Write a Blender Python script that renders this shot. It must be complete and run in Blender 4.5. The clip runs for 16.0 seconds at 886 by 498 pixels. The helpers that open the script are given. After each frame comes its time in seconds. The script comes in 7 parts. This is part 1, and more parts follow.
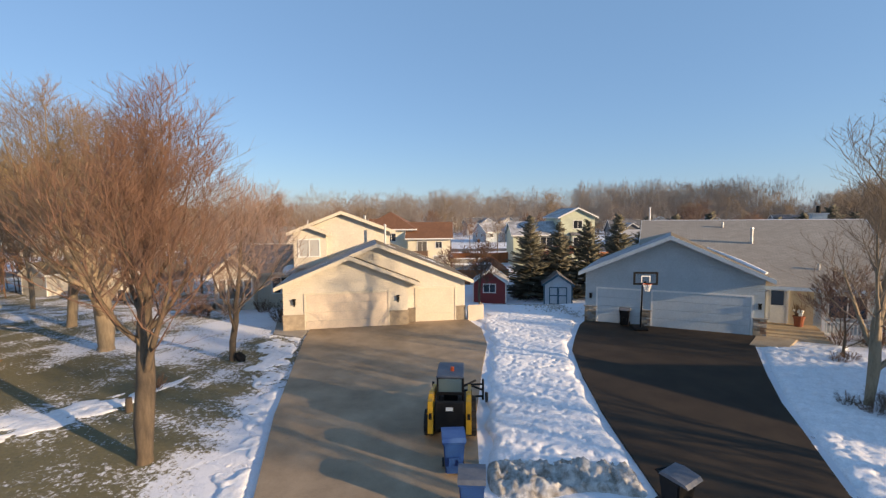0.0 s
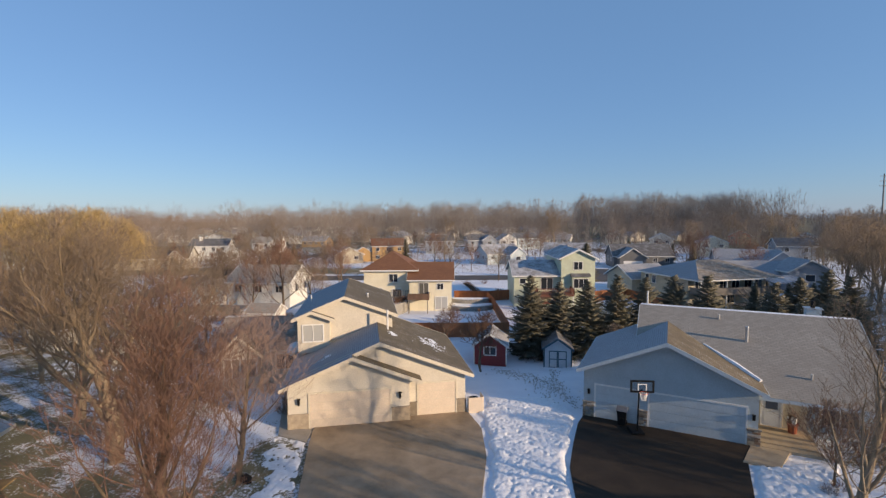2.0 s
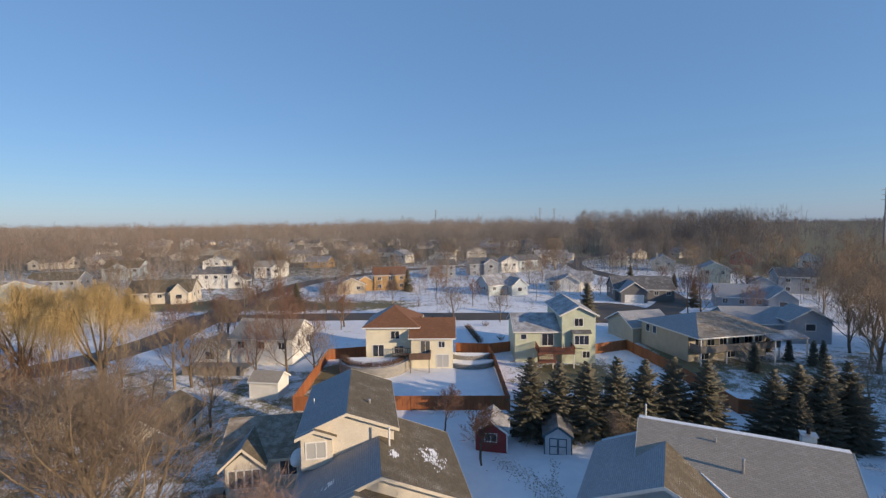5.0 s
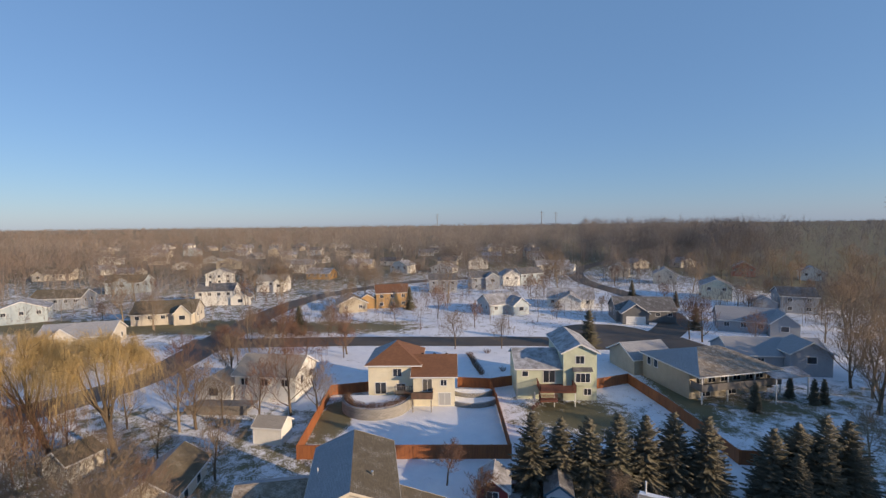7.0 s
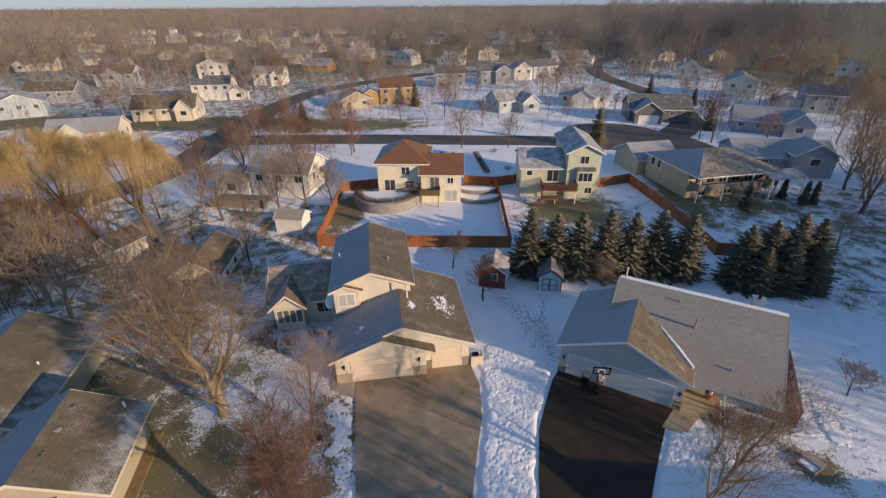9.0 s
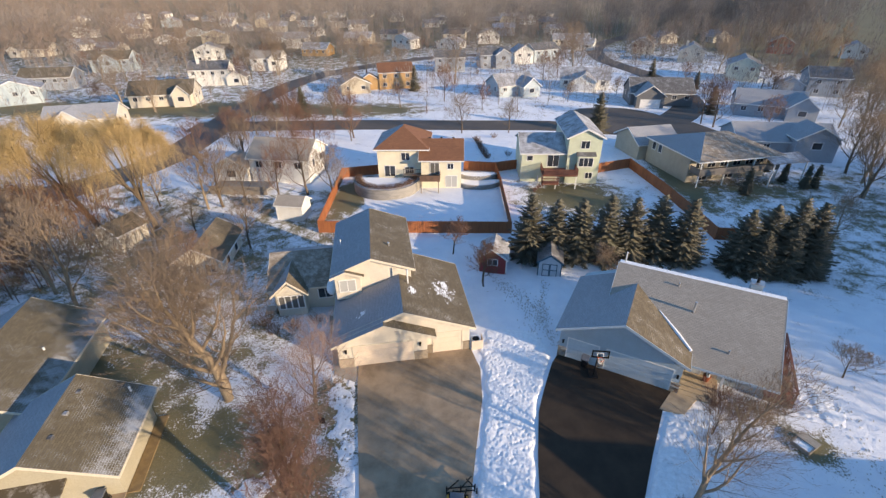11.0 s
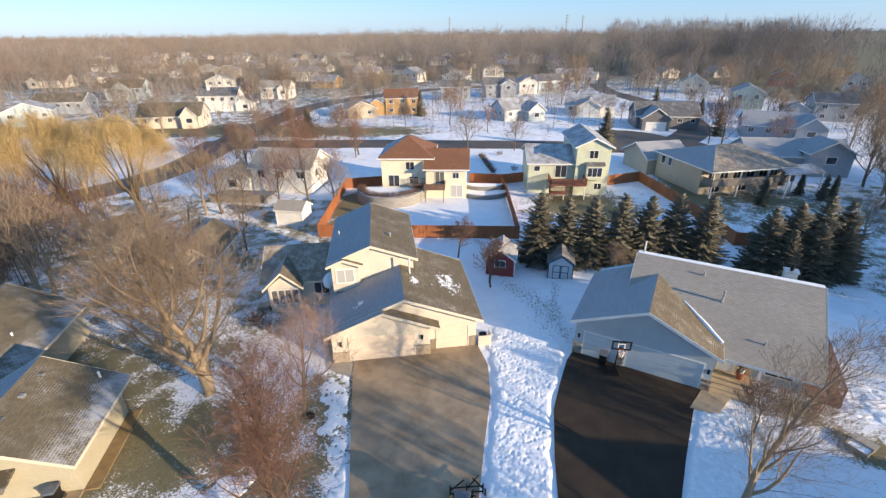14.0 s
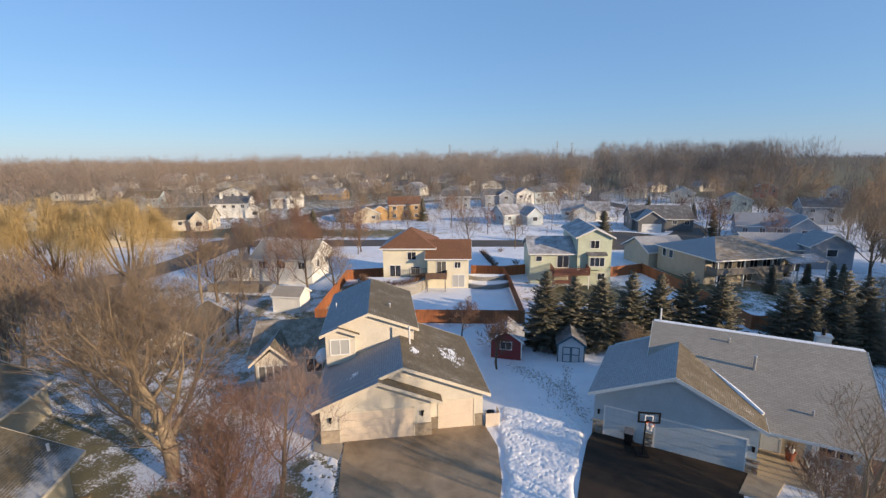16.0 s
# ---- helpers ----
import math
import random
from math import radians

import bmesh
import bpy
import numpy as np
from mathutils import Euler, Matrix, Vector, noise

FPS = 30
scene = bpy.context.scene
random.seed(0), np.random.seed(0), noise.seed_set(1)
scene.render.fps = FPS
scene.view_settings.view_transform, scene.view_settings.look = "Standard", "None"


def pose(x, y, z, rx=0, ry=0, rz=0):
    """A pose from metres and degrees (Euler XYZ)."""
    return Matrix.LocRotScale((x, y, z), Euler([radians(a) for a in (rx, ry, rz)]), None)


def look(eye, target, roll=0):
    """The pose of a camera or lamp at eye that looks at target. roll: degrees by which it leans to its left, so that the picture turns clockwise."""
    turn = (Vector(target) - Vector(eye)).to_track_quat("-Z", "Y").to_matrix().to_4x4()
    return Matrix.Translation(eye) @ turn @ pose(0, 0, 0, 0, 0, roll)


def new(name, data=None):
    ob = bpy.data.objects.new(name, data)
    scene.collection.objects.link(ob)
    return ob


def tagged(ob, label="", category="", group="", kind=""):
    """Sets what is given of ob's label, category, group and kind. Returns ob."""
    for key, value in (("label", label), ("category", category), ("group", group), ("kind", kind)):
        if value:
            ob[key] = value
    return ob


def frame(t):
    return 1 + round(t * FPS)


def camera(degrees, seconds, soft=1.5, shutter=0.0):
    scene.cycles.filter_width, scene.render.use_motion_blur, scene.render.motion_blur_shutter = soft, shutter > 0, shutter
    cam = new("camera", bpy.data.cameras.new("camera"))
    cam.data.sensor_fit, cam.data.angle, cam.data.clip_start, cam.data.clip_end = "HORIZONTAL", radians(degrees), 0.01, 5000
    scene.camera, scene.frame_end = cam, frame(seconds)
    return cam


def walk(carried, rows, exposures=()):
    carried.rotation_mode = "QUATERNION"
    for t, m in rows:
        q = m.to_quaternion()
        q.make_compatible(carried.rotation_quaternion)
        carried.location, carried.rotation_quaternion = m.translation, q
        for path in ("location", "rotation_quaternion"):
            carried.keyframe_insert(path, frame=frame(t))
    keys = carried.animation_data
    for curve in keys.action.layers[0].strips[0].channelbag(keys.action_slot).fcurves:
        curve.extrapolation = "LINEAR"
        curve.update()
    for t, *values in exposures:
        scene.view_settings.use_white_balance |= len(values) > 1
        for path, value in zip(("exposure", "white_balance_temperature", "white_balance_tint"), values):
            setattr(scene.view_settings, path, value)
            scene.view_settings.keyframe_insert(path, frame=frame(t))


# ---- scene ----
cam = camera(89.3, 16.0, soft=1.35)
PATH = [
    (0, (0.7, 0.099, 6.747), (0.644, 2.093, 6.603), -0.6),
    (0.5, (0.787, 0.08, 8.279), (0.727, 2.073, 8.133), -0.6),
    (1, (0.784, 0.037, 9.806), (0.725, 2.031, 9.664), -0.4),
    (1.5, (0.734, -0.064, 11.281), (0.675, 1.93, 11.141), -0.4),
    (2, (0.774, -0.11, 12.795), (0.711, 1.885, 12.662), -0.4),
    (2.5, (0.869, -0.213, 14.232), (0.802, 1.782, 14.104), -0.5),
    (3, (1.038, -0.338, 15.77), (0.967, 1.657, 15.642), -0.5),
    (3.5, (1.079, -0.298, 17.355), (1.006, 1.696, 17.226), -0.7),
    (4, (0.98, -0.225, 18.605), (0.909, 1.77, 18.481), -0.6),
    (6.5, (0.958, -0.15, 25.835), (0.884, 1.846, 25.724), -0.7),
    (7, (1.02, -0.229, 27.274), (0.941, 1.766, 27.16), -0.7),
    (7.5, (1.169, -0.414, 27.577), (1.085, 1.579, 27.44), -0.8),
    (8, (1.097, -0.55, 27.582), (1.006, 1.423, 27.266), -0.7),
    (8.5, (0.976, -0.534, 27.749), (0.879, 1.398, 27.241), -0.6),
    (9, (0.804, -0.722, 27.711), (0.704, 1.029, 26.75), -0.5),
    (9.2, (0.522, -0.818, 27.812), (0.426, 0.871, 26.745), -0.6),
    (11.5, (0.852, -0.887, 27.639), (0.75, 0.842, 26.638), -0.8),
    (12, (0.837, -0.794, 26.907), (0.731, 0.937, 25.911), -0.7),
    (12.5, (0.79, -0.711, 25.87), (0.682, 1.021, 24.876), -0.7),
    (13, (0.799, -0.659, 24.82), (0.687, 1.074, 23.827), -0.7),
    (13.5, (0.845, -0.604, 23.829), (0.725, 1.128, 22.836), -0.8),
    (14, (0.72, -0.546, 22.825), (0.597, 1.251, 21.956), -0.6),
    (14.5, (0.67, -0.391, 21.907), (0.542, 1.507, 21.291), -0.6),
    (15, (0.621, -0.35, 20.857), (0.489, 1.589, 20.384), -0.6),
    (15.5, (0.52, -0.367, 19.836), (0.389, 1.585, 19.424), -0.7),
    (16, (0.54, -0.314, 18.736), (0.407, 1.643, 18.345), -0.6),
]
EXPOSURES = [(0.0, 0.36, 8850, 22), (1.0, 0.14, 8250, 22), (2.5, 0.0, 7800, 21), (4.0, -0.05, 7500, 20), (7.5, -0.05, 8000, 23), (9.0, -0.06, 8150, 24), (9.2, -0.01, 8150, 24), (11.3, 0.56, 7500, 19), (12.5, 0.73, 7500, 18), (14.0, 0.70, 7550, 18), (15.0, 0.40, 7650, 19), (16.0, 0.22, 7700, 20)]
walk(cam, [(t, look(eye, target, roll)) for t, eye, target, roll in PATH], EXPOSURES)

# ---- world, sun ----
SUN_AZ, SUN_EL = math.radians(-29), math.radians(14)      # direction towards the sun, from +x
to_sun = Vector((math.cos(SUN_AZ) * math.cos(SUN_EL), math.sin(SUN_AZ) * math.cos(SUN_EL), math.sin(SUN_EL)))
world = bpy.data.worlds.new("world")
scene.world = world
world.use_nodes = True
wn = world.node_tree.nodes
sky = wn.new("ShaderNodeTexSky")
sky.sky_type, sky.sun_disc = "NISHITA", False
sky.sun_elevation, sky.sun_rotation = SUN_EL, math.pi / 2 - SUN_AZ
sky.air_density, sky.dust_density, sky.ozone_density = 1.2, 0.6, 5.5
sky.altitude = 1200
wn["Background"].inputs["Strength"].default_value = 0.172
veil = wn.new("ShaderNodeMix")                                # thin winter haze evens the whole sky out
veil.data_type = "RGBA"
veil.inputs["Factor"].default_value = 0.54
veil.inputs["B"].default_value = (0.72, 2.05, 4.2, 1)
world.node_tree.links.new(sky.outputs[0], veil.inputs["A"])
world.node_tree.links.new(veil.outputs["Result"], wn["Background"].inputs["Color"])
lamp = bpy.data.lights.new("sun", "SUN")
lamp.energy, lamp.angle, lamp.color = 5.0, radians(0.6), (1.0, 0.885, 0.67)
sun = new("sun", lamp)
sun.matrix_world = look(to_sun * 200, (0, 0, 0))


# ---- materials ----
def ramp_mix(nt, fac, a, b):
    mix = nt.nodes.new("ShaderNodeMix")
    mix.data_type = "RGBA"
    nt.links.new(fac, mix.inputs["Factor"])
    for sock, v in ((mix.inputs["A"], a), (mix.inputs["B"], b)):
        if isinstance(v, tuple):
            sock.default_value = (*v, 1)
        else:
            nt.links.new(v, sock)
    return mix.outputs["Result"]


def noise_tex(nt, scale, detail=4.0, rough=0.6, coord=None, stretch=None):
    tex = nt.nodes.new("ShaderNodeTexNoise")
    tex.inputs["Scale"].default_value, tex.inputs["Detail"].default_value, tex.inputs["Roughness"].default_value = scale, detail, rough
    if coord is None:
        coord = nt.nodes.new("ShaderNodeTexCoord").outputs["Object"]
    if stretch:
        mp = nt.nodes.new("ShaderNodeMapping")
        mp.inputs["Scale"].default_value = stretch
        nt.links.new(coord, mp.inputs["Vector"])
        coord = mp.outputs["Vector"]
    nt.links.new(coord, tex.inputs["Vector"])
    return tex.outputs["Fac"]


def sharpen(nt, fac, lo, hi):
    r = nt.nodes.new("ShaderNodeMapRange")
    r.inputs["From Min"].default_value, r.inputs["From Max"].default_value = lo, hi
    nt.links.new(fac, r.inputs["Value"])
    return r.outputs["Result"]


def bump_into(nt, bsdf, height, strength, distance):
    b = nt.nodes.new("ShaderNodeBump")
    b.inputs["Strength"].default_value, b.inputs["Distance"].default_value = strength, distance
    nt.links.new(height, b.inputs["Height"])
    nt.links.new(b.outputs["Normal"], bsdf.inputs["Normal"])


def material(name, base, second=None, scale=3.0, rough=0.7, metal=0.0, bump=0.2, spread=(0.35, 0.65), detail_scale=None, random_tint=0.0, stretch=None, gloss=0.5):
    """Two-scale mottled surface."""
    m = bpy.data.materials.new(name)
    m.use_nodes = True
    nt = m.node_tree
    bsdf = nt.nodes["Principled BSDF"]
    bsdf.inputs["Roughness"].default_value, bsdf.inputs["Metallic"].default_value = rough, metal
    bsdf.inputs["Specular IOR Level"].default_value = gloss
    second = second or tuple(c * 0.75 for c in base)
    f1 = sharpen(nt, noise_tex(nt, scale, 5, 0.65, stretch=stretch), *spread)
    col = ramp_mix(nt, f1, base, second)
    fine = noise_tex(nt, detail_scale or scale * 12, 3, 0.7)
    grain = sharpen(nt, fine, 0.2, 0.8)
    hsv = nt.nodes.new("ShaderNodeHueSaturation")
    mr = nt.nodes.new("ShaderNodeMapRange")
    mr.inputs["To Min"].default_value, mr.inputs["To Max"].default_value = 0.84, 1.14
    nt.links.new(grain, mr.inputs["Value"])
    val = mr.outputs["Result"]
    if random_tint:
        info = nt.nodes.new("ShaderNodeObjectInfo")
        mr2 = nt.nodes.new("ShaderNodeMapRange")
        mr2.inputs["To Min"].default_value, mr2.inputs["To Max"].default_value = 1 - random_tint, 1 + random_tint
        nt.links.new(info.outputs["Random"], mr2.inputs["Value"])
        mul = nt.nodes.new("ShaderNodeMath")
        mul.operation = "MULTIPLY"
        nt.links.new(val, mul.inputs[0])
        nt.links.new(mr2.outputs["Result"], mul.inputs[1])
        val = mul.outputs[0]
    nt.links.new(val, hsv.inputs["Value"])
    nt.links.new(col, hsv.inputs["Color"])
    nt.links.new(hsv.outputs["Color"], bsdf.inputs["Base Color"])
    if bump:
        bump_into(nt, bsdf, fine, bump, 0.02)
    return m


def siding(name, base, lap=0.115):
    """Horizontal lap siding with faint dirt."""
    m = material(name, base, tuple(c * 0.88 for c in base), 0.9, 0.55, bump=0)
    nt = m.node_tree
    co = nt.nodes.new("ShaderNodeTexCoord")
    sep = nt.nodes.new("ShaderNodeSeparateXYZ")
    nt.links.new(co.outputs["Object"], sep.inputs[0])
    fr = nt.nodes.new("ShaderNodeMath")
    fr.operation = "MULTIPLY"
    fr.inputs[1].default_value = 1 / lap
    nt.links.new(sep.outputs["Z"], fr.inputs[0])
    saw = nt.nodes.new("ShaderNodeMath")
    saw.operation = "FRACT"
    nt.links.new(fr.outputs[0], saw.inputs[0])
    inv = nt.nodes.new("ShaderNodeMath")
    inv.operation = "SUBTRACT"
    inv.inputs[0].default_value = 1
    nt.links.new(saw.outputs[0], inv.inputs[1])
    bump_into(nt, nt.nodes["Principled BSDF"], inv.outputs[0], 0.8, 0.018)
    return m


def shingle(name, base, second, snow=0.0, snow_col=(0.75, 0.78, 0.84), course=0.14, patch=0.6, soft=0.04, eave=None):
    """Asphalt shingles laid in courses along the roof, with some frost left between the tabs. eave: (start, period, width) up
    the slope of a band where more frost has stayed."""
    m = bpy.data.materials.new(name)
    m.use_nodes = True
    nt = m.node_tree
    bsdf = nt.nodes["Principled BSDF"]
    bsdf.inputs["Roughness"].default_value = 0.85
    uv = nt.nodes.new("ShaderNodeUVMap")
    brick = nt.nodes.new("ShaderNodeTexBrick")
    brick.inputs["Scale"].default_value = 1.0
    brick.inputs["Brick Width"].default_value, brick.inputs["Row Height"].default_value = 0.31, course
    brick.inputs["Mortar Size"].default_value, brick.inputs["Mortar Smooth"].default_value = 0.012, 0.4
    brick.inputs["Color1"].default_value = (*base, 1)
    brick.inputs["Color2"].default_value = (*second, 1)
    brick.inputs["Mortar"].default_value = (*(c * 0.45 for c in base), 1)
    nt.links.new(uv.outputs[0], brick.inputs["Vector"])
    co = nt.nodes.new("ShaderNodeTexCoord").outputs["Object"]
    big = sharpen(nt, noise_tex(nt, 0.35, 5, 0.6, co), 0.3, 0.7)
    col = ramp_mix(nt, big, brick.outputs["Color"], tuple(c * 0.8 for c in second))
    dark = nt.nodes.new("ShaderNodeMix")
    dark.data_type, dark.blend_type = "RGBA", "MIX"
    dark.inputs["Factor"].default_value = 0.45
    nt.links.new(brick.outputs["Color"], dark.inputs["A"])
    nt.links.new(col, dark.inputs["B"])
    col = dark.outputs["Result"]
    if snow:
        n = noise_tex(nt, patch, 6, 0.72, co)
        # frost gathers along the butt edges of the courses
        mul = nt.nodes.new("ShaderNodeMath")
        mul.operation = "MULTIPLY_ADD"
        mul.inputs[1].default_value = 0.16
        nt.links.new(brick.outputs["Fac"], mul.inputs[0])
        nt.links.new(n, mul.inputs[2])
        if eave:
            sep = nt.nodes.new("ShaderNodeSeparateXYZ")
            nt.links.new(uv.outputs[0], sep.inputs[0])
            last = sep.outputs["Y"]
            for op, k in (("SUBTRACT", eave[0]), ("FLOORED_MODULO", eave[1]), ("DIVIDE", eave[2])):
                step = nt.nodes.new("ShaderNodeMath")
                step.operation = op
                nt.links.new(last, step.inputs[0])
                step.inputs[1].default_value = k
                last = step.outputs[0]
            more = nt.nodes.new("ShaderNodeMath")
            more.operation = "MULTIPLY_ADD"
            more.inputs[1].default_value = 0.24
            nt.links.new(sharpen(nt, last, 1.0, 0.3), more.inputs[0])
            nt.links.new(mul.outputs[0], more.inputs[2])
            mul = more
        f = sharpen(nt, mul.outputs[0], 0.78 - snow - soft, 0.78 - snow + soft)
        col = ramp_mix(nt, f, col, snow_col)
    nt.links.new(col, bsdf.inputs["Base Color"])
    bump_into(nt, bsdf, brick.outputs["Fac"], -0.6, 0.012)
    return m


def ground_mat():
    m = bpy.data.materials.new("lawn_and_snow")
    m.use_nodes = True
    nt = m.node_tree
    bsdf = nt.nodes["Principled BSDF"]
    bsdf.inputs["Roughness"].default_value = 0.85
    co = nt.nodes.new("ShaderNodeTexCoord").outputs["Object"]
    g1 = sharpen(nt, noise_tex(nt, 0.22, 4, 0.6, co), 0.35, 0.65)
    grass = ramp_mix(nt, g1, (0.165, 0.140, 0.066), (0.235, 0.195, 0.100))
    g2 = sharpen(nt, noise_tex(nt, 9.0, 4, 0.8, co), 0.3, 0.75)
    grass = ramp_mix(nt, g2, grass, (0.105, 0.090, 0.048))
    at = nt.nodes.new("ShaderNodeAttribute")
    at.attribute_name = "snow"
    n1 = noise_tex(nt, 0.45, 8, 0.7, co)
    n2 = noise_tex(nt, 6.0, 5, 0.8, co)
    both = nt.nodes.new("ShaderNodeMath")
    both.operation = "MULTIPLY_ADD"
    both.inputs[1].default_value = 0.68
    nt.links.new(n2, both.inputs[0])
    add = nt.nodes.new("ShaderNodeMath")
    add.operation = "MULTIPLY_ADD"
    add.inputs[1].default_value = 0.65
    nt.links.new(n1, add.inputs[0])
    nt.links.new(at.outputs["Fac"], add.inputs[2])
    nt.links.new(add.outputs[0], both.inputs[2])
    add = both
    f = sharpen(nt, add.outputs[0], 1.115, 1.175)
    s1 = sharpen(nt, noise_tex(nt, 0.5, 5, 0.6, co), 0.3, 0.7)
    snow = ramp_mix(nt, s1, (0.80, 0.81, 0.84), (0.70, 0.72, 0.77))
    nt.links.new(ramp_mix(nt, f, grass, snow), bsdf.inputs["Base Color"])
    hn = noise_tex(nt, 2.2, 7, 0.7, co)
    h = nt.nodes.new("ShaderNodeMath")
    h.operation = "MULTIPLY_ADD"
    h.inputs[1].default_value = 0.35
    nt.links.new(f, h.inputs[0])
    nt.links.new(hn, h.inputs[2])
    bump_into(nt, bsdf, h.outputs[0], 0.55, 0.18)
    return m


def glass_mat(name="window_glass", tint=(0.03, 0.035, 0.045)):
    m = bpy.data.materials.new(name)
    m.use_nodes = True
    b = m.node_tree.nodes["Principled BSDF"]
    b.inputs["Base Color"].default_value = (*tint, 1)
    b.inputs["Roughness"].default_value = 0.06
    b.inputs["IOR"].default_value = 1.5
    b.inputs["Specular IOR Level"].default_value = 0.9
    return m


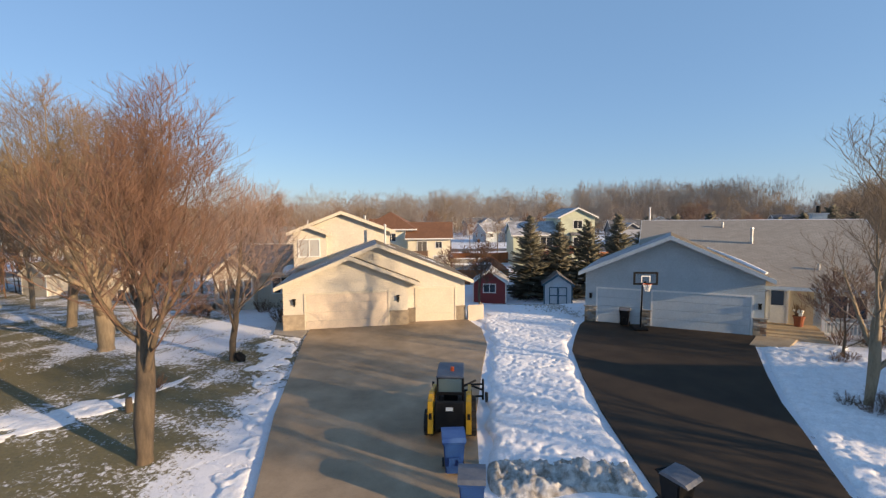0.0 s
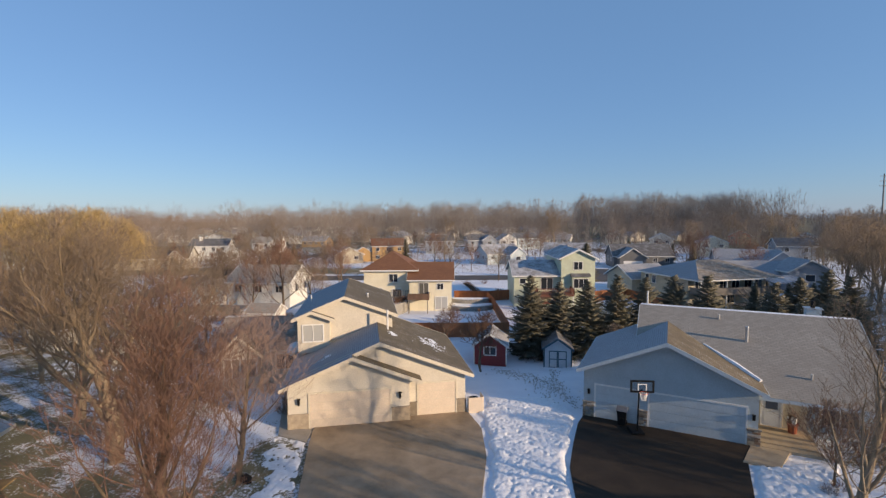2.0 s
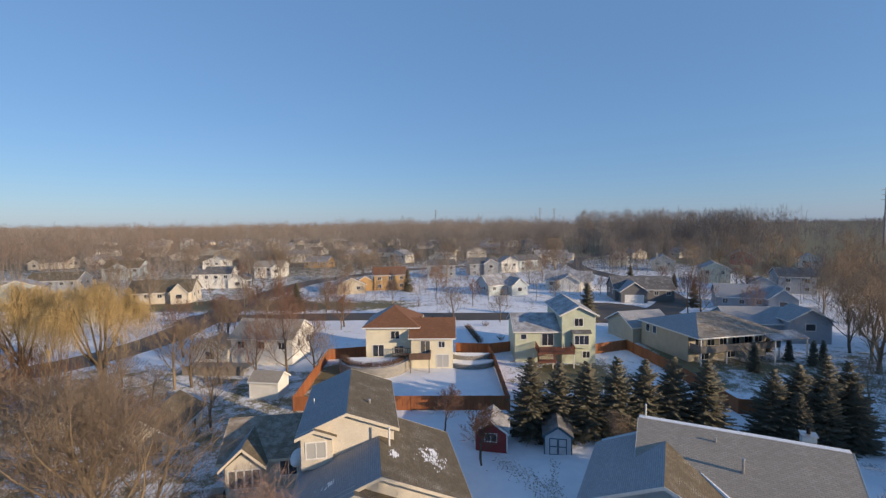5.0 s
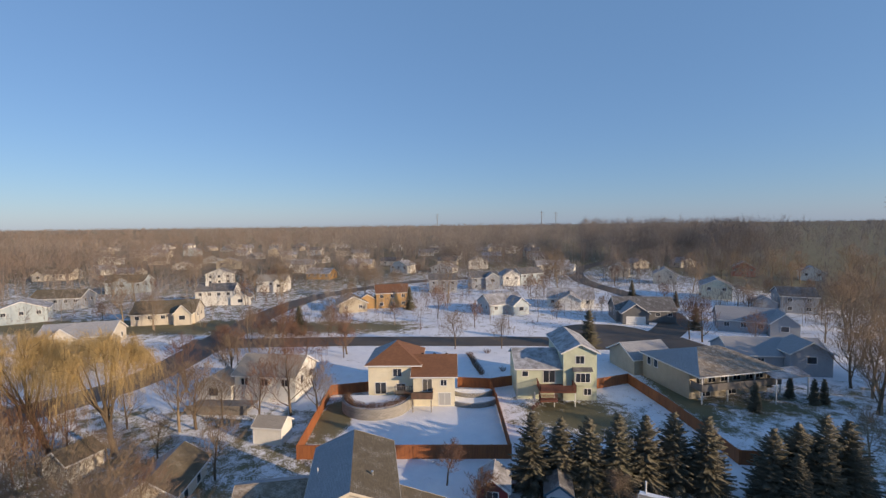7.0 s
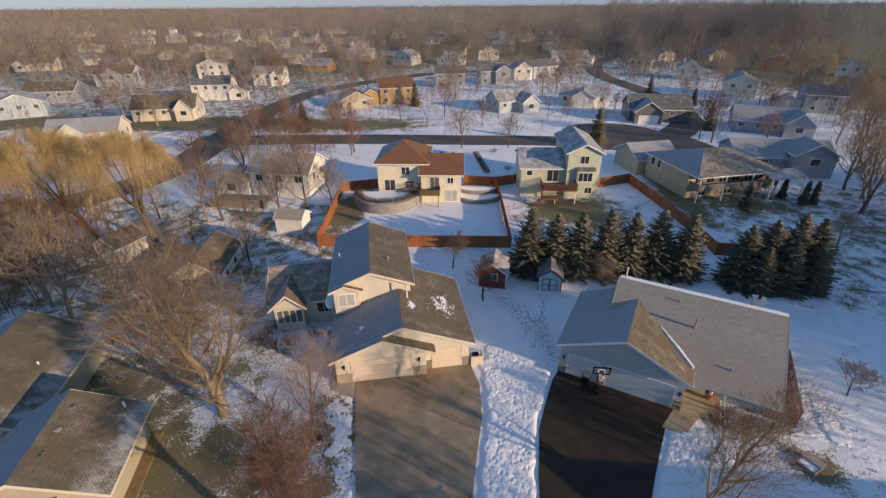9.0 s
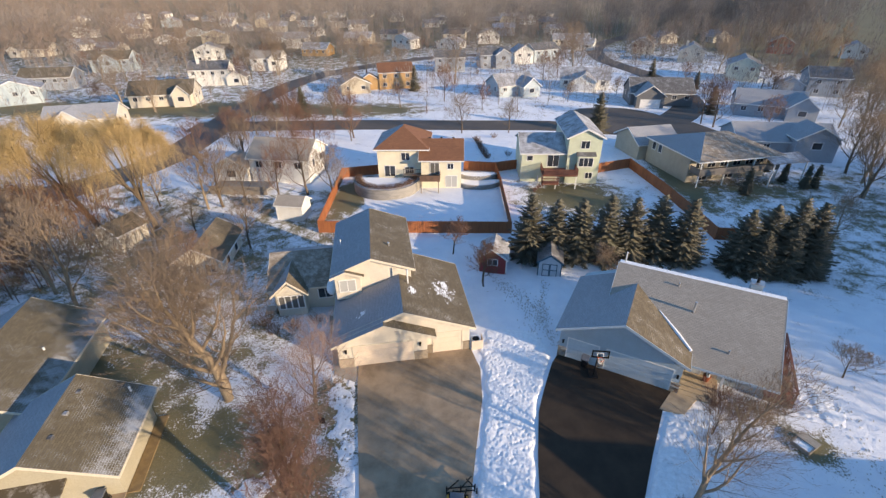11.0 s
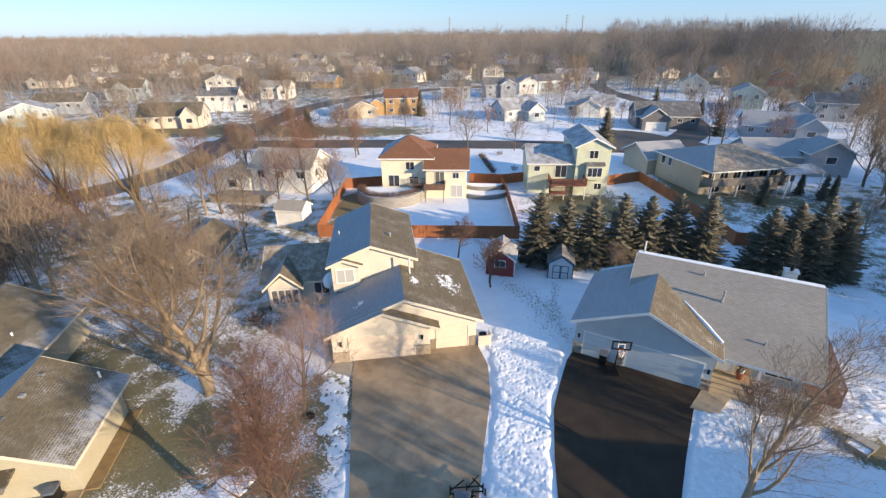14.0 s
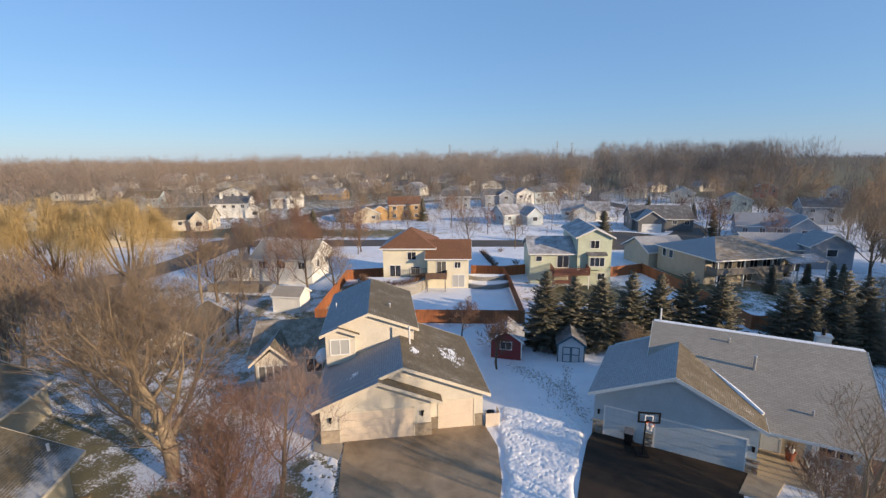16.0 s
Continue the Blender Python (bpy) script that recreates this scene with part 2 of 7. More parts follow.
M = dict(
    ground=ground_mat(),
    snow=material("packed_snow", (0.86, 0.86, 0.87), (0.73, 0.735, 0.75), 3.2, 0.75, bump=0.6, detail_scale=14),
    # grit on the plowed ridge; on the footprints it paints the shade of pits
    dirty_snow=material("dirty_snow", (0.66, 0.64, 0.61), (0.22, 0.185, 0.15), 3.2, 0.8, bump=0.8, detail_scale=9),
    concrete=material("worn_concrete", (0.375, 0.275, 0.182), (0.22, 0.158, 0.10), 0.5, 0.62, bump=0.15, detail_scale=22),
    pale_concrete=material("pale_concrete", (0.36, 0.32, 0.27), (0.28, 0.25, 0.21), 1.0, 0.7, bump=0.15, detail_scale=22),
    asphalt=material("asphalt", (0.052, 0.037, 0.026), (0.033, 0.024, 0.018), 0.6, 0.85, bump=0.3, detail_scale=40, gloss=0.22),
    road=material("road_asphalt", (0.105, 0.085, 0.070), (0.08, 0.065, 0.055), 0.3, 0.75, bump=0.2, detail_scale=20),
    cream=siding("cream_siding", (0.655, 0.59, 0.485)),
    grey=siding("pale_grey_siding", (0.41, 0.485, 0.515)),
    white=siding("white_siding", (0.78, 0.76, 0.70)),
    butter=siding("pale_butter_siding", (0.80, 0.73, 0.55)),
    salmon=siding("salmon_red_siding", (0.50, 0.13, 0.09)),
    green=siding("pale_green_siding", (0.56, 0.60, 0.45)),
    olive=siding("olive_cream_siding", (0.44, 0.395, 0.29)),
    tan=siding("tan_siding", (0.47, 0.41, 0.31)),
    bluegrey=siding("blue_grey_siding", (0.34, 0.37, 0.40)),
    orange=siding("orange_tan_siding", (0.52, 0.31, 0.13)),
    darkgrey=siding("dark_grey_siding", (0.16, 0.16, 0.16)),
    red=siding("barn_red_siding", (0.26, 0.03, 0.03), 0.2),
    paleblue=siding("pale_blue_siding", (0.55, 0.60, 0.62), 0.2),
    trim=material("white_trim", (0.78, 0.77, 0.74), (0.7, 0.69, 0.66), 2, 0.5, bump=0.05),
    creamtrim=material("cream_trim", (0.68, 0.60, 0.47), (0.6, 0.53, 0.42), 2, 0.5, bump=0.05),
    browntrim=material("brown_trim", (0.10, 0.07, 0.05), (0.08, 0.055, 0.04), 2, 0.6, bump=0.05),
    teal=material("teal_paint", (0.04, 0.11, 0.15), None, 2, 0.5, bump=0.05),
    door_cream=material("cream_door_paint", (0.69, 0.57, 0.45), (0.63, 0.52, 0.41), 1.2, 0.5, bump=0.04),
    door_pale=material("pale_blue_grey_door", (0.51, 0.575, 0.60), (0.465, 0.525, 0.55), 1.2, 0.5, bump=0.04),
    door_white=material("white_door_paint", (0.74, 0.73, 0.70), (0.68, 0.67, 0.65), 1.2, 0.5, bump=0.04),
    roof_brown=shingle("brown_shingles", (0.165, 0.128, 0.080), (0.115, 0.09, 0.058), 0.03, (0.5, 0.48, 0.45), soft=0.1),
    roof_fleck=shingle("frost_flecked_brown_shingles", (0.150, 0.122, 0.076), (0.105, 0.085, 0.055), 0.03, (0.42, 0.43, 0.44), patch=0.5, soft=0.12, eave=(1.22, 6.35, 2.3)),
    roof_grey=shingle("grey_shingles", (0.375, 0.335, 0.285), (0.30, 0.265, 0.225), 0.0),
    roof_rust=shingle("rust_shingles", (0.255, 0.112, 0.055), (0.175, 0.076, 0.04), 0.0),
    roof_dark=shingle("dark_shingles", (0.13, 0.125, 0.12), (0.09, 0.085, 0.085), 0.10, (0.36, 0.37, 0.39), patch=0.9, soft=0.16),
    roof_rime=shingle("rimed_shingles", (0.37, 0.375, 0.39), (0.30, 0.305, 0.32), 0.0),
    roof_patchy=shingle("snow_flecked_shingles", (0.24, 0.19, 0.14), (0.17, 0.135, 0.10), 0.16, (0.46, 0.42, 0.37), patch=1.3, soft=0.14),
    roof_frost=shingle("frosted_shingles", (0.25, 0.24, 0.23), (0.17, 0.16, 0.16), 0.22, (0.52, 0.53, 0.56), soft=0.16),
    cedar=material("cedar_boards", (0.36, 0.125, 0.045), (0.25, 0.085, 0.035), 0.8, 0.7, bump=0.3, stretch=(6, 6, 0.6), random_tint=0.12),
    deckwood=material("weathered_deck_wood", (0.17, 0.095, 0.06), (0.11, 0.065, 0.042), 1.5, 0.7, bump=0.3),
    redwood_deck=material("red_brown_deck_stain", (0.20, 0.075, 0.05), (0.13, 0.05, 0.035), 1.5, 0.7, bump=0.3),
    greywood=material("grey_wood", (0.25, 0.22, 0.19), (0.17, 0.15, 0.13), 1.5, 0.8, bump=0.3),
    stone=material("tan_stone", (0.36, 0.29, 0.21), (0.25, 0.20, 0.15), 4, 0.85, bump=0.5, random_tint=0.3),
    block=material("concrete_block", (0.34, 0.32, 0.29), (0.25, 0.235, 0.21), 2, 0.85, bump=0.5, random_tint=0.12),
    glass=glass_mat(),
    glass_pale=glass_mat("window_with_blinds", (0.42, 0.42, 0.40)),
    glass_dim=glass_mat("window_with_curtains", (0.13, 0.125, 0.115)),
    metal=material("galvanised_metal", (0.55, 0.56, 0.57), (0.42, 0.43, 0.44), 4, 0.4, 0.8, bump=0.05),
    dull_steel=material("dull_weathered_steel", (0.26, 0.27, 0.28), (0.2, 0.205, 0.21), 0.5, 0.8, bump=0),
    whitepipe=material("white_pipe", (0.75, 0.74, 0.72), None, 4, 0.5, bump=0.05),
    black=material("black_plastic", (0.010, 0.010, 0.011), (0.016, 0.016, 0.016), 4, 0.55, bump=0.1, gloss=0.15),
    rubber=material("tyre_rubber", (0.018, 0.018, 0.018), (0.03, 0.028, 0.026), 6, 0.85, bump=0.3),
    yellow=material("machine_yellow", (0.62, 0.33, 0.02), (0.50, 0.27, 0.02), 3, 0.45, bump=0.05),
    blue=material("blue_bin_plastic", (0.007, 0.065, 0.235), (0.009, 0.055, 0.185), 3, 0.5, bump=0.1),
    bark=material("grey_brown_bark", (0.15, 0.108, 0.072), (0.085, 0.062, 0.043), 3, 0.9, bump=0.7, stretch=(3, 3, 0.5)),
    palebark=material("pale_bark", (0.33, 0.25, 0.165), (0.22, 0.165, 0.11), 3, 0.9, bump=0.7, stretch=(3, 3, 0.5)),
    twig=material("reddish_twigs", (0.245, 0.132, 0.088), (0.165, 0.092, 0.064), 1, 0.9, bump=0),
    greytwig=material("grey_brown_twigs", (0.27, 0.195, 0.135), (0.19, 0.14, 0.10), 1, 0.9, bump=0),
    tantwig=material("tan_twigs", (0.275, 0.195, 0.13), (0.19, 0.135, 0.09), 1, 0.9, bump=0),
    rosetwig=material("pale_rose_twigs", (0.40, 0.27, 0.21), (0.29, 0.19, 0.15), 1, 0.9, bump=0),
    willow=material("golden_willow_twigs", (0.62, 0.44, 0.20), (0.48, 0.34, 0.16), 0.6, 0.8, bump=0),
    needle=material("spruce_needles", (0.085, 0.088, 0.062), (0.165, 0.145, 0.105), 0.5, 0.85, bump=0.2, random_tint=0.12),
    wood=material("pale_grey_brown_woods", (0.36, 0.30, 0.25), (0.16, 0.13, 0.11), 0.11, 0.9, bump=0),
    redwood=material("reddish_brown_woods", (0.31, 0.23, 0.18), (0.145, 0.108, 0.085), 0.11, 0.9, bump=0),
    shrub=material("dry_brown_stems", (0.19, 0.10, 0.06), (0.12, 0.065, 0.04), 1, 0.9, bump=0),
)
M["soil"] = material("bare_soil", (0.27, 0.18, 0.08), (0.19, 0.125, 0.06), 2.0, 0.95, bump=0.5, detail_scale=18)
M["step_tan"] = material("tan_concrete", (0.44, 0.34, 0.23), (0.34, 0.26, 0.18), 1.4, 0.75, bump=0.15, detail_scale=22)


# ---- mesh helpers ----
def part(name, bm, mat, parent=None, label="", category="", kind=""):
    me = bpy.data.meshes.new(name)
    bm.to_mesh(me)
    bm.free()
    if mat:
        me.materials.append(M[mat] if isinstance(mat, str) else mat)
    ob = new(name, me)
    ob.parent = parent
    return tagged(ob, label, category, kind=kind)


def empty(name, m, label="", category="", group="", kind=""):
    ob = new(name)
    ob.empty_display_size = 0.3
    ob.matrix_basis = m
    return tagged(ob, label, category, group, kind)


def box(bm, x0, x1, y0, y1, z0, z1):
    v = [bm.verts.new(p) for p in ((x0, y0, z0), (x1, y0, z0), (x1, y1, z0), (x0, y1, z0), (x0, y0, z1), (x1, y0, z1), (x1, y1, z1), (x0, y1, z1))]
    for f in ((0, 3, 2, 1), (4, 5, 6, 7), (0, 1, 5, 4), (1, 2, 6, 5), (2, 3, 7, 6), (3, 0, 4, 7)):
        bm.faces.new([v[i] for i in f])
    return v


def boxes(*rows, bevel=0.0):
    bm = bmesh.new()
    for r in rows:
        box(bm, *r)
    if bevel:
        bmesh.ops.bevel(bm, geom=bm.edges[:], offset=bevel, segments=1, affect="EDGES")
    return bm


def prism(bm, profile, l0, l1, axis="v"):
    """A profile of (across, z) extruded along v (or, with axis u, across is v and it runs along u)."""
    def at(a, z, l):
        return (a, l, z) if axis == "v" else (l, a, z)
    n = len(profile)
    lo = [bm.verts.new(at(a, z, l0)) for a, z in profile]
    hi = [bm.verts.new(at(a, z, l1)) for a, z in profile]
    faces = [bm.faces.new(lo), bm.faces.new(list(reversed(hi)))]
    for i in range(n):
        j = (i + 1) % n
        faces.append(bm.faces.new((lo[i], hi[i], hi[j], lo[j])))
    bmesh.ops.recalc_face_normals(bm, faces=faces)
    return bm


def tube(bm, a, b, r0, r1, sides=6, cap=True):
    a, b = Vector(a), Vector(b)
    d = (b - a).normalized()
    s = d.orthogonal().normalized()
    t = d.cross(s)
    ring = [[bm.verts.new(p + (s * math.cos(k) + t * math.sin(k)) * r) for k in (2 * math.pi * i / sides for i in range(sides))] for p, r in ((a, r0), (b, r1))]
    for i in range(sides):
        j = (i + 1) % sides
        bm.faces.new((ring[0][i], ring[0][j], ring[1][j], ring[1][i]))
    if cap:
        bm.faces.new(list(reversed(ring[0])))
        bm.faces.new(ring[1])
    return bm


def roof_uv(bm):
    """Unwrap every face so that courses run level and widths are in metres."""
    uv = bm.loops.layers.uv.verify()
    bm.normal_update()
    for f in bm.faces:
        n = f.normal
        level = Vector((0, 0, 1)).cross(n)
        level = level.normalized() if level.length > 1e-4 else Vector((1, 0, 0))
        up = n.cross(level)
        for lp in f.loops:
            lp[uv].uv = (lp.vert.co.dot(level), lp.vert.co.dot(up))
    return bm


def ss(a, b, v):
    u = np.clip((np.asarray(v, float) - a) / (b - a), 0, 1)
    return u * u * (3 - 2 * u)


def ground_z(x, y):
    hollow = np.exp(-((np.asarray(x, float) - 8) / 9) ** 2 - ((np.asarray(y, float) - 44.5) / 5.5) ** 2)
    return -1.3 * ss(30, 46, y) - 0.7 * hollow


def gable_body(parent, mat, a0, a1, l0, l1, z0, ze, zr, ar=None, axis="v", name="wall"):
    ar = (a0 + a1) / 2 if ar is None else ar
    zl = ze
    return part(name, prism(bmesh.new(), [(a0, z0), (a1, z0), (a1, ze), (ar, zr), (a0, zl)], l0, l1, axis), mat, parent)


def gable_roof(parent, mat, a0, a1, l0, l1, ze, zr, ar=None, axis="v", th=0.16, zl=None, trim="trim", label=""):
    """Roof slab over a gable, with fascia boards along eaves and rakes."""
    ar = (a0 + a1) / 2 if ar is None else ar
    zl = ze if zl is None else zl
    mats = mat if isinstance(mat, tuple) else (mat, mat)
    roof = part("roof", roof_uv(prism(bmesh.new(), [(a0, zl), (ar, zr), (ar, zr + th), (a0, zl + th)], l0, l1, axis)), mats[0], parent, label)
    part("roof", roof_uv(prism(bmesh.new(), [(ar, zr), (a1, ze), (a1, ze + th), (ar, zr + th)], l0, l1, axis)), mats[1], parent, label)
    if trim:
        bm = bmesh.new()
        w, d = 0.03, 0.2
        for l in (l0 - w, l1):
            prism(bm, [(a0, zl - 0.02 + th - d), (ar, zr - 0.02 + th - d), (a1, ze - 0.02 + th - d), (a1, ze + th + 0.015), (ar, zr + th + 0.015), (a0, zl + th + 0.015)], l, l + w, axis)
        for a, z in ((a0, zl), (a1, ze)):
            aa = (a - w, a) if a == a0 else (a, a + w)
            prism(bm, [(aa[0], z + th - d), (aa[1], z + th - d), (aa[1], z + th - 0.01), (aa[0], z + th - 0.01)], l0 - w, l1 + w, axis)
        part("fascia", bm, trim, roof)
    return roof


def hip_roof(parent, mat, x0, x1, y0, y1, ze, zr, inset=None, th=0.16, trim="trim", frosted=""):
    """Hip roof; its ridge runs along the longer side. frosted: a second material on the western slope."""
    bm = bmesh.new()
    wx, wy = x1 - x0, y1 - y0
    cx, cy = (x0 + x1) / 2, (y0 + y1) / 2
    if wx >= wy:
        i = wy / 2 if inset is None else inset
        r = [(x0 + i, cy), (x1 - i, cy)]
    else:
        i = wx / 2 if inset is None else inset
        r = [(cx, y0 + i), (cx, y1 - i)]
    e = [bm.verts.new((*p, ze + th)) for p in ((x0, y0), (x1, y0), (x1, y1), (x0, y1))]
    b = [bm.verts.new((*p, ze)) for p in ((x0, y0), (x1, y0), (x1, y1), (x0, y1))]
    t = [bm.verts.new((*p, zr + th)) for p in r]
    if wx >= wy:
        fs = [(e[0], e[1], t[1], t[0]), (e[1], e[2], t[1]), (e[2], e[3], t[0], t[1]), (e[3], e[0], t[0])]
    else:
        fs = [(e[0], e[1], t[0]), (e[1], e[2], t[1], t[0]), (e[2], e[3], t[1]), (e[3], e[0], t[0], t[1])]
    for k, f in enumerate(fs):
        face = bm.faces.new(f)
        face.material_index = 1 if frosted and k == 3 else 0
    bm.faces.new(list(reversed(b)))
    for i in range(4):
        j = (i + 1) % 4
        bm.faces.new((b[i], b[j], e[j], e[i]))
    roof = part("roof", roof_uv(bm), mat, parent)
    if frosted:
        roof.data.materials.append(M[frosted])
    if trim:
        w = 0.03
        part("fascia", boxes((x0 - w, x1 + w, y0 - w, y0, ze - 0.05, ze + th - 0.01), (x0 - w, x1 + w, y1, y1 + w, ze - 0.05, ze + th - 0.01),
                             (x0 - w, x0, y0, y1, ze - 0.05, ze + th - 0.01), (x1, x1 + w, y0, y1, ze - 0.05, ze + th - 0.01)), trim, roof)
    return roof


def wall_frame(side, at):
    """Maps (along, out, z) on a wall to house coordinates. side: front, back, left, right; at: the wall's place."""
    if side == "front":
        return lambda a0, a1, o0, o1, z0, z1: (a0, a1, at - o1, at - o0, z0, z1)
    if side == "back":
        return lambda a0, a1, o0, o1, z0, z1: (a0, a1, at + o0, at + o1, z0, z1)
    if side == "left":
        return lambda a0, a1, o0, o1, z0, z1: (at - o1, at - o0, a0, a1, z0, z1)
    return lambda a0, a1, o0, o1, z0, z1: (at + o0, at + o1, a0, a1, z0, z1)


def frame_ring(f, a0, a1, z0, z1, w, out, sill=0.0):
    """A closed rectangular frame round an opening, in one piece."""
    bm = bmesh.new()
    rings = []
    for d, o in ((w, 0.0), (w, out), (0.0, out), (0.0, 0.0)):
        ring = []
        for a, z in ((a0 - d, z0 - d), (a1 + d, z0 - d), (a1 + d, z1 + d), (a0 - d, z1 + d)):
            b = f(a, a, o, o, z, z)
            ring.append(bm.verts.new((b[0], b[2], b[4])))
        rings.append(ring)
    for p, q in zip(rings, rings[1:]):
        for i in range(4):
            j = (i + 1) % 4
            bm.faces.new((p[i], p[j], q[j], q[i]))
    bmesh.ops.recalc_face_normals(bm, faces=bm.faces[:])
    return bm


def window(parent, side, at, a0, a1, z0, z1, panes=2, trim="trim", glass="glass"):
    f = wall_frame(side, at)
    win = part("window", frame_ring(f, a0, a1, z0, z1, 0.09, 0.05), trim, parent)
    for i in range(1, panes):
        c = a0 + (a1 - a0) * i / panes
        part("mullion", boxes(f(c - 0.03, c + 0.03, 0.002, 0.045, z0, z1)), trim, win)
    for i in range(panes):
        p0, p1 = a0 + (a1 - a0) * i / panes, a0 + (a1 - a0) * (i + 1) / panes
        part("pane", boxes(f(p0 + 0.01, p1 - 0.01, 0.004, 0.02, z0 + 0.01, z1 - 0.01)), glass, win)
    return win


def garage_door(parent, side, at, a0, a1, h, mat, z0=0.0, trim="trim", cols=4):
    f = wall_frame(side, at)
    door = part("garage_door", frame_ring(f, a0, a1, z0 - 0.06, z0 + h, 0.1, 0.05), trim, parent)
    n = 4
    for r in range(n):
        s0, s1 = z0 + 0.02 + h * r / n, z0 + h * (r + 1) / n - 0.008
        rows = [f(a0 + 0.01, a1 - 0.01, 0.002, 0.02, s0, s1)]
        c = (a1 - a0) / cols
        for k in range(cols):
            rows.append(f(a0 + c * k + 0.1, a0 + c * (k + 1) - 0.1, 0.02, 0.0225, s0 + 0.09, s1 - 0.09))
        part("panel", boxes(*rows), mat, door)
    return door


def door(parent, side, at, a0, h=2.05, w=0.92, mat="door_white", z0=0.0, trim="trim"):
    f = wall_frame(side, at)
    d = part("door", boxes(f(a0, a0 + w, 0.0, 0.03, z0, z0 + h), f(a0 + 0.12, a0 + w - 0.12, 0.03, 0.045, z0 + 0.15, z0 + 0.9)), mat, parent)
    part("pane", boxes(f(a0 + 0.16, a0 + w - 0.16, 0.03, 0.04, z0 + 1.05, z0 + h - 0.15)), "glass", d)
    part("door_frame", frame_ring(f, a0, a0 + w, z0, z0 + h, 0.08, 0.05), trim, d)
    part("door_knob", boxes(f(a0 + w - 0.13, a0 + w - 0.07, 0.03, 0.09, z0 + 0.97, z0 + 1.03), bevel=0.015), "metal", d)
    return d


def pipe(x, y, z, h, r, mat, label, tilt=0.0, name="vent_pipe"):
    bm = tube(bmesh.new(), (0, 0, -0.2), (0, 0, h), r, r, 10)
    tube(bm, (0, 0, h), (0, 0, h + 0.05), r * 1.25, r * 1.15, 10)
    ob = part(name, bm, mat, None, label, "roof vent")
    ob.matrix_basis = pose(x, y, z)
    return ob


def house_frame(x, y, angle, z=0.0):
    return pose(x, y, z, 0, 0, angle)


# ---- ground ----
def axis_steps(lo, a, b, hi, fine, grow=1.16):
    mid = list(np.arange(a, b + fine / 2, fine))
    right, left, step, x = [], [], fine, mid[-1]
    while x < hi:
        step *= grow
        x += step
        right.append(x)
    step, x = fine, mid[0]
    while x > lo:
        step *= grow
        x -= step
        left.append(x)
    return np.array(left[::-1] + mid + right)


def blob(x, y, cx, cy, rx, ry):
    return np.exp(-(((x - cx) / rx) ** 2 + ((y - cy) / ry) ** 2))


def snow_cover(x, y):
    """How much of the ground is under snow: 0 bare lawn, 1 closed cover."""
    s = 0.62 + 0 * x
    lawn = ss(-5.0, -8.5, x) * ss(29, 24, y)                       # bare lawn before the left houses
    s = s - 0.205 * lawn + 0.18 * lawn * blob(x, y, -17, 26, 6, 4) + 0.10 * lawn * blob(x, y, -13, 22, 3, 4)
    s = s - 0.06 * ss(-9, -13, x) * ss(27, 17, y)
    s = s - 0.13 * ss(-13.5, -16, x) * ss(23, 27, y) * ss(70, 66, y)  # speckled ground under the side trees
    s = s - 0.13 * ss(34, 42, x) * ss(34, 42, y) * ss(84, 74, y)
    s = s + 0.12 * ss(-17, -14, x) * ss(7.5, 5.5, x) * ss(52, 54, y) * ss(69, 65, y)
    s = s + 0.13 * blob(x, y, -17.2, 13.8, 2.2, 1.5) + 0.10 * blob(x, y, -14.2, 14.2, 2.0, 1.5) + 0.085 * blob(x, y, -19.0, 21.6, 1.2, 2.2)
    s = s - 0.05 * blob(x, y, -35, 45, 16, 10)
    s = s - 0.35 * blob(x, y, -17.5, 66, 2.5, 7)                   # dry strip inside the cedar fence
    s = s - 0.34 * blob(x, y, 18, 65, 9, 7) - 0.32 * blob(x, y, 36.2, 73, 2.6, 13) - 0.15 * blob(x, y, 47, 69, 7, 2.5)
    s = s + 0.12 * blob(x, y, 4, 40, 9, 12) - 0.30 * blob(x, y, 24.8, 20.0, 1.9, 1.6) - 0.2 * blob(x, y, 22.6, 23.4, 2.2, 1.3)
    s = s - 0.28 * ss(112, 116, y) * ss(132, 122, y) * ss(-5, -25, x)
    s = s - 0.07 * ss(100, 125, y) - 0.08 * ss(150, 260, y)
    s = s - 0.12 * ss(230, 330, y) - 0.18 * ss(330, 700, y) - 0.22 * ss(112, 135, x) * ss(70, 110, y) - 0.15 * ss(-60, -100, x - 0.2 * y) * ss(40, 80, y) * 0.5
    return s


gx = axis_steps(-4600, -30, 36, 4600, 0.42)
gy = axis_steps(-300, 9, 56, 4700, 0.42)
X, Y = np.meshgrid(gx, gy)
bumps = np.array([[noise.noise((x * 0.35, y * 0.35, 1.7)) * 0.05 + noise.noise((x * 1.3, y * 1.3, 4.2)) * 0.02 if -60 < x < 80 and -5 < y < 130 else 0.0 for x in gx] for y in gy])
Z = ground_z(X, Y) + bumps
nx, ny = len(gx), len(gy)
gm = bpy.data.meshes.new("ground")
gm.from_pydata(np.stack([X.ravel(), Y.ravel(), Z.ravel()], -1).tolist(), [],
               [(j * nx + i, j * nx + i + 1, (j + 1) * nx + i + 1, (j + 1) * nx + i) for j in range(ny - 1) for i in range(nx - 1)])
gm.attributes.new("snow", "FLOAT", "POINT").data.foreach_set("value", snow_cover(X, Y).ravel().astype(np.float32))
gm.materials.append(M["ground"])
gm.polygons.foreach_set("use_smooth", [True] * len(gm.polygons))
tagged(new("ground", gm), "winter lawn of dry grass with patchy thin snow", "ground", kind="structure")


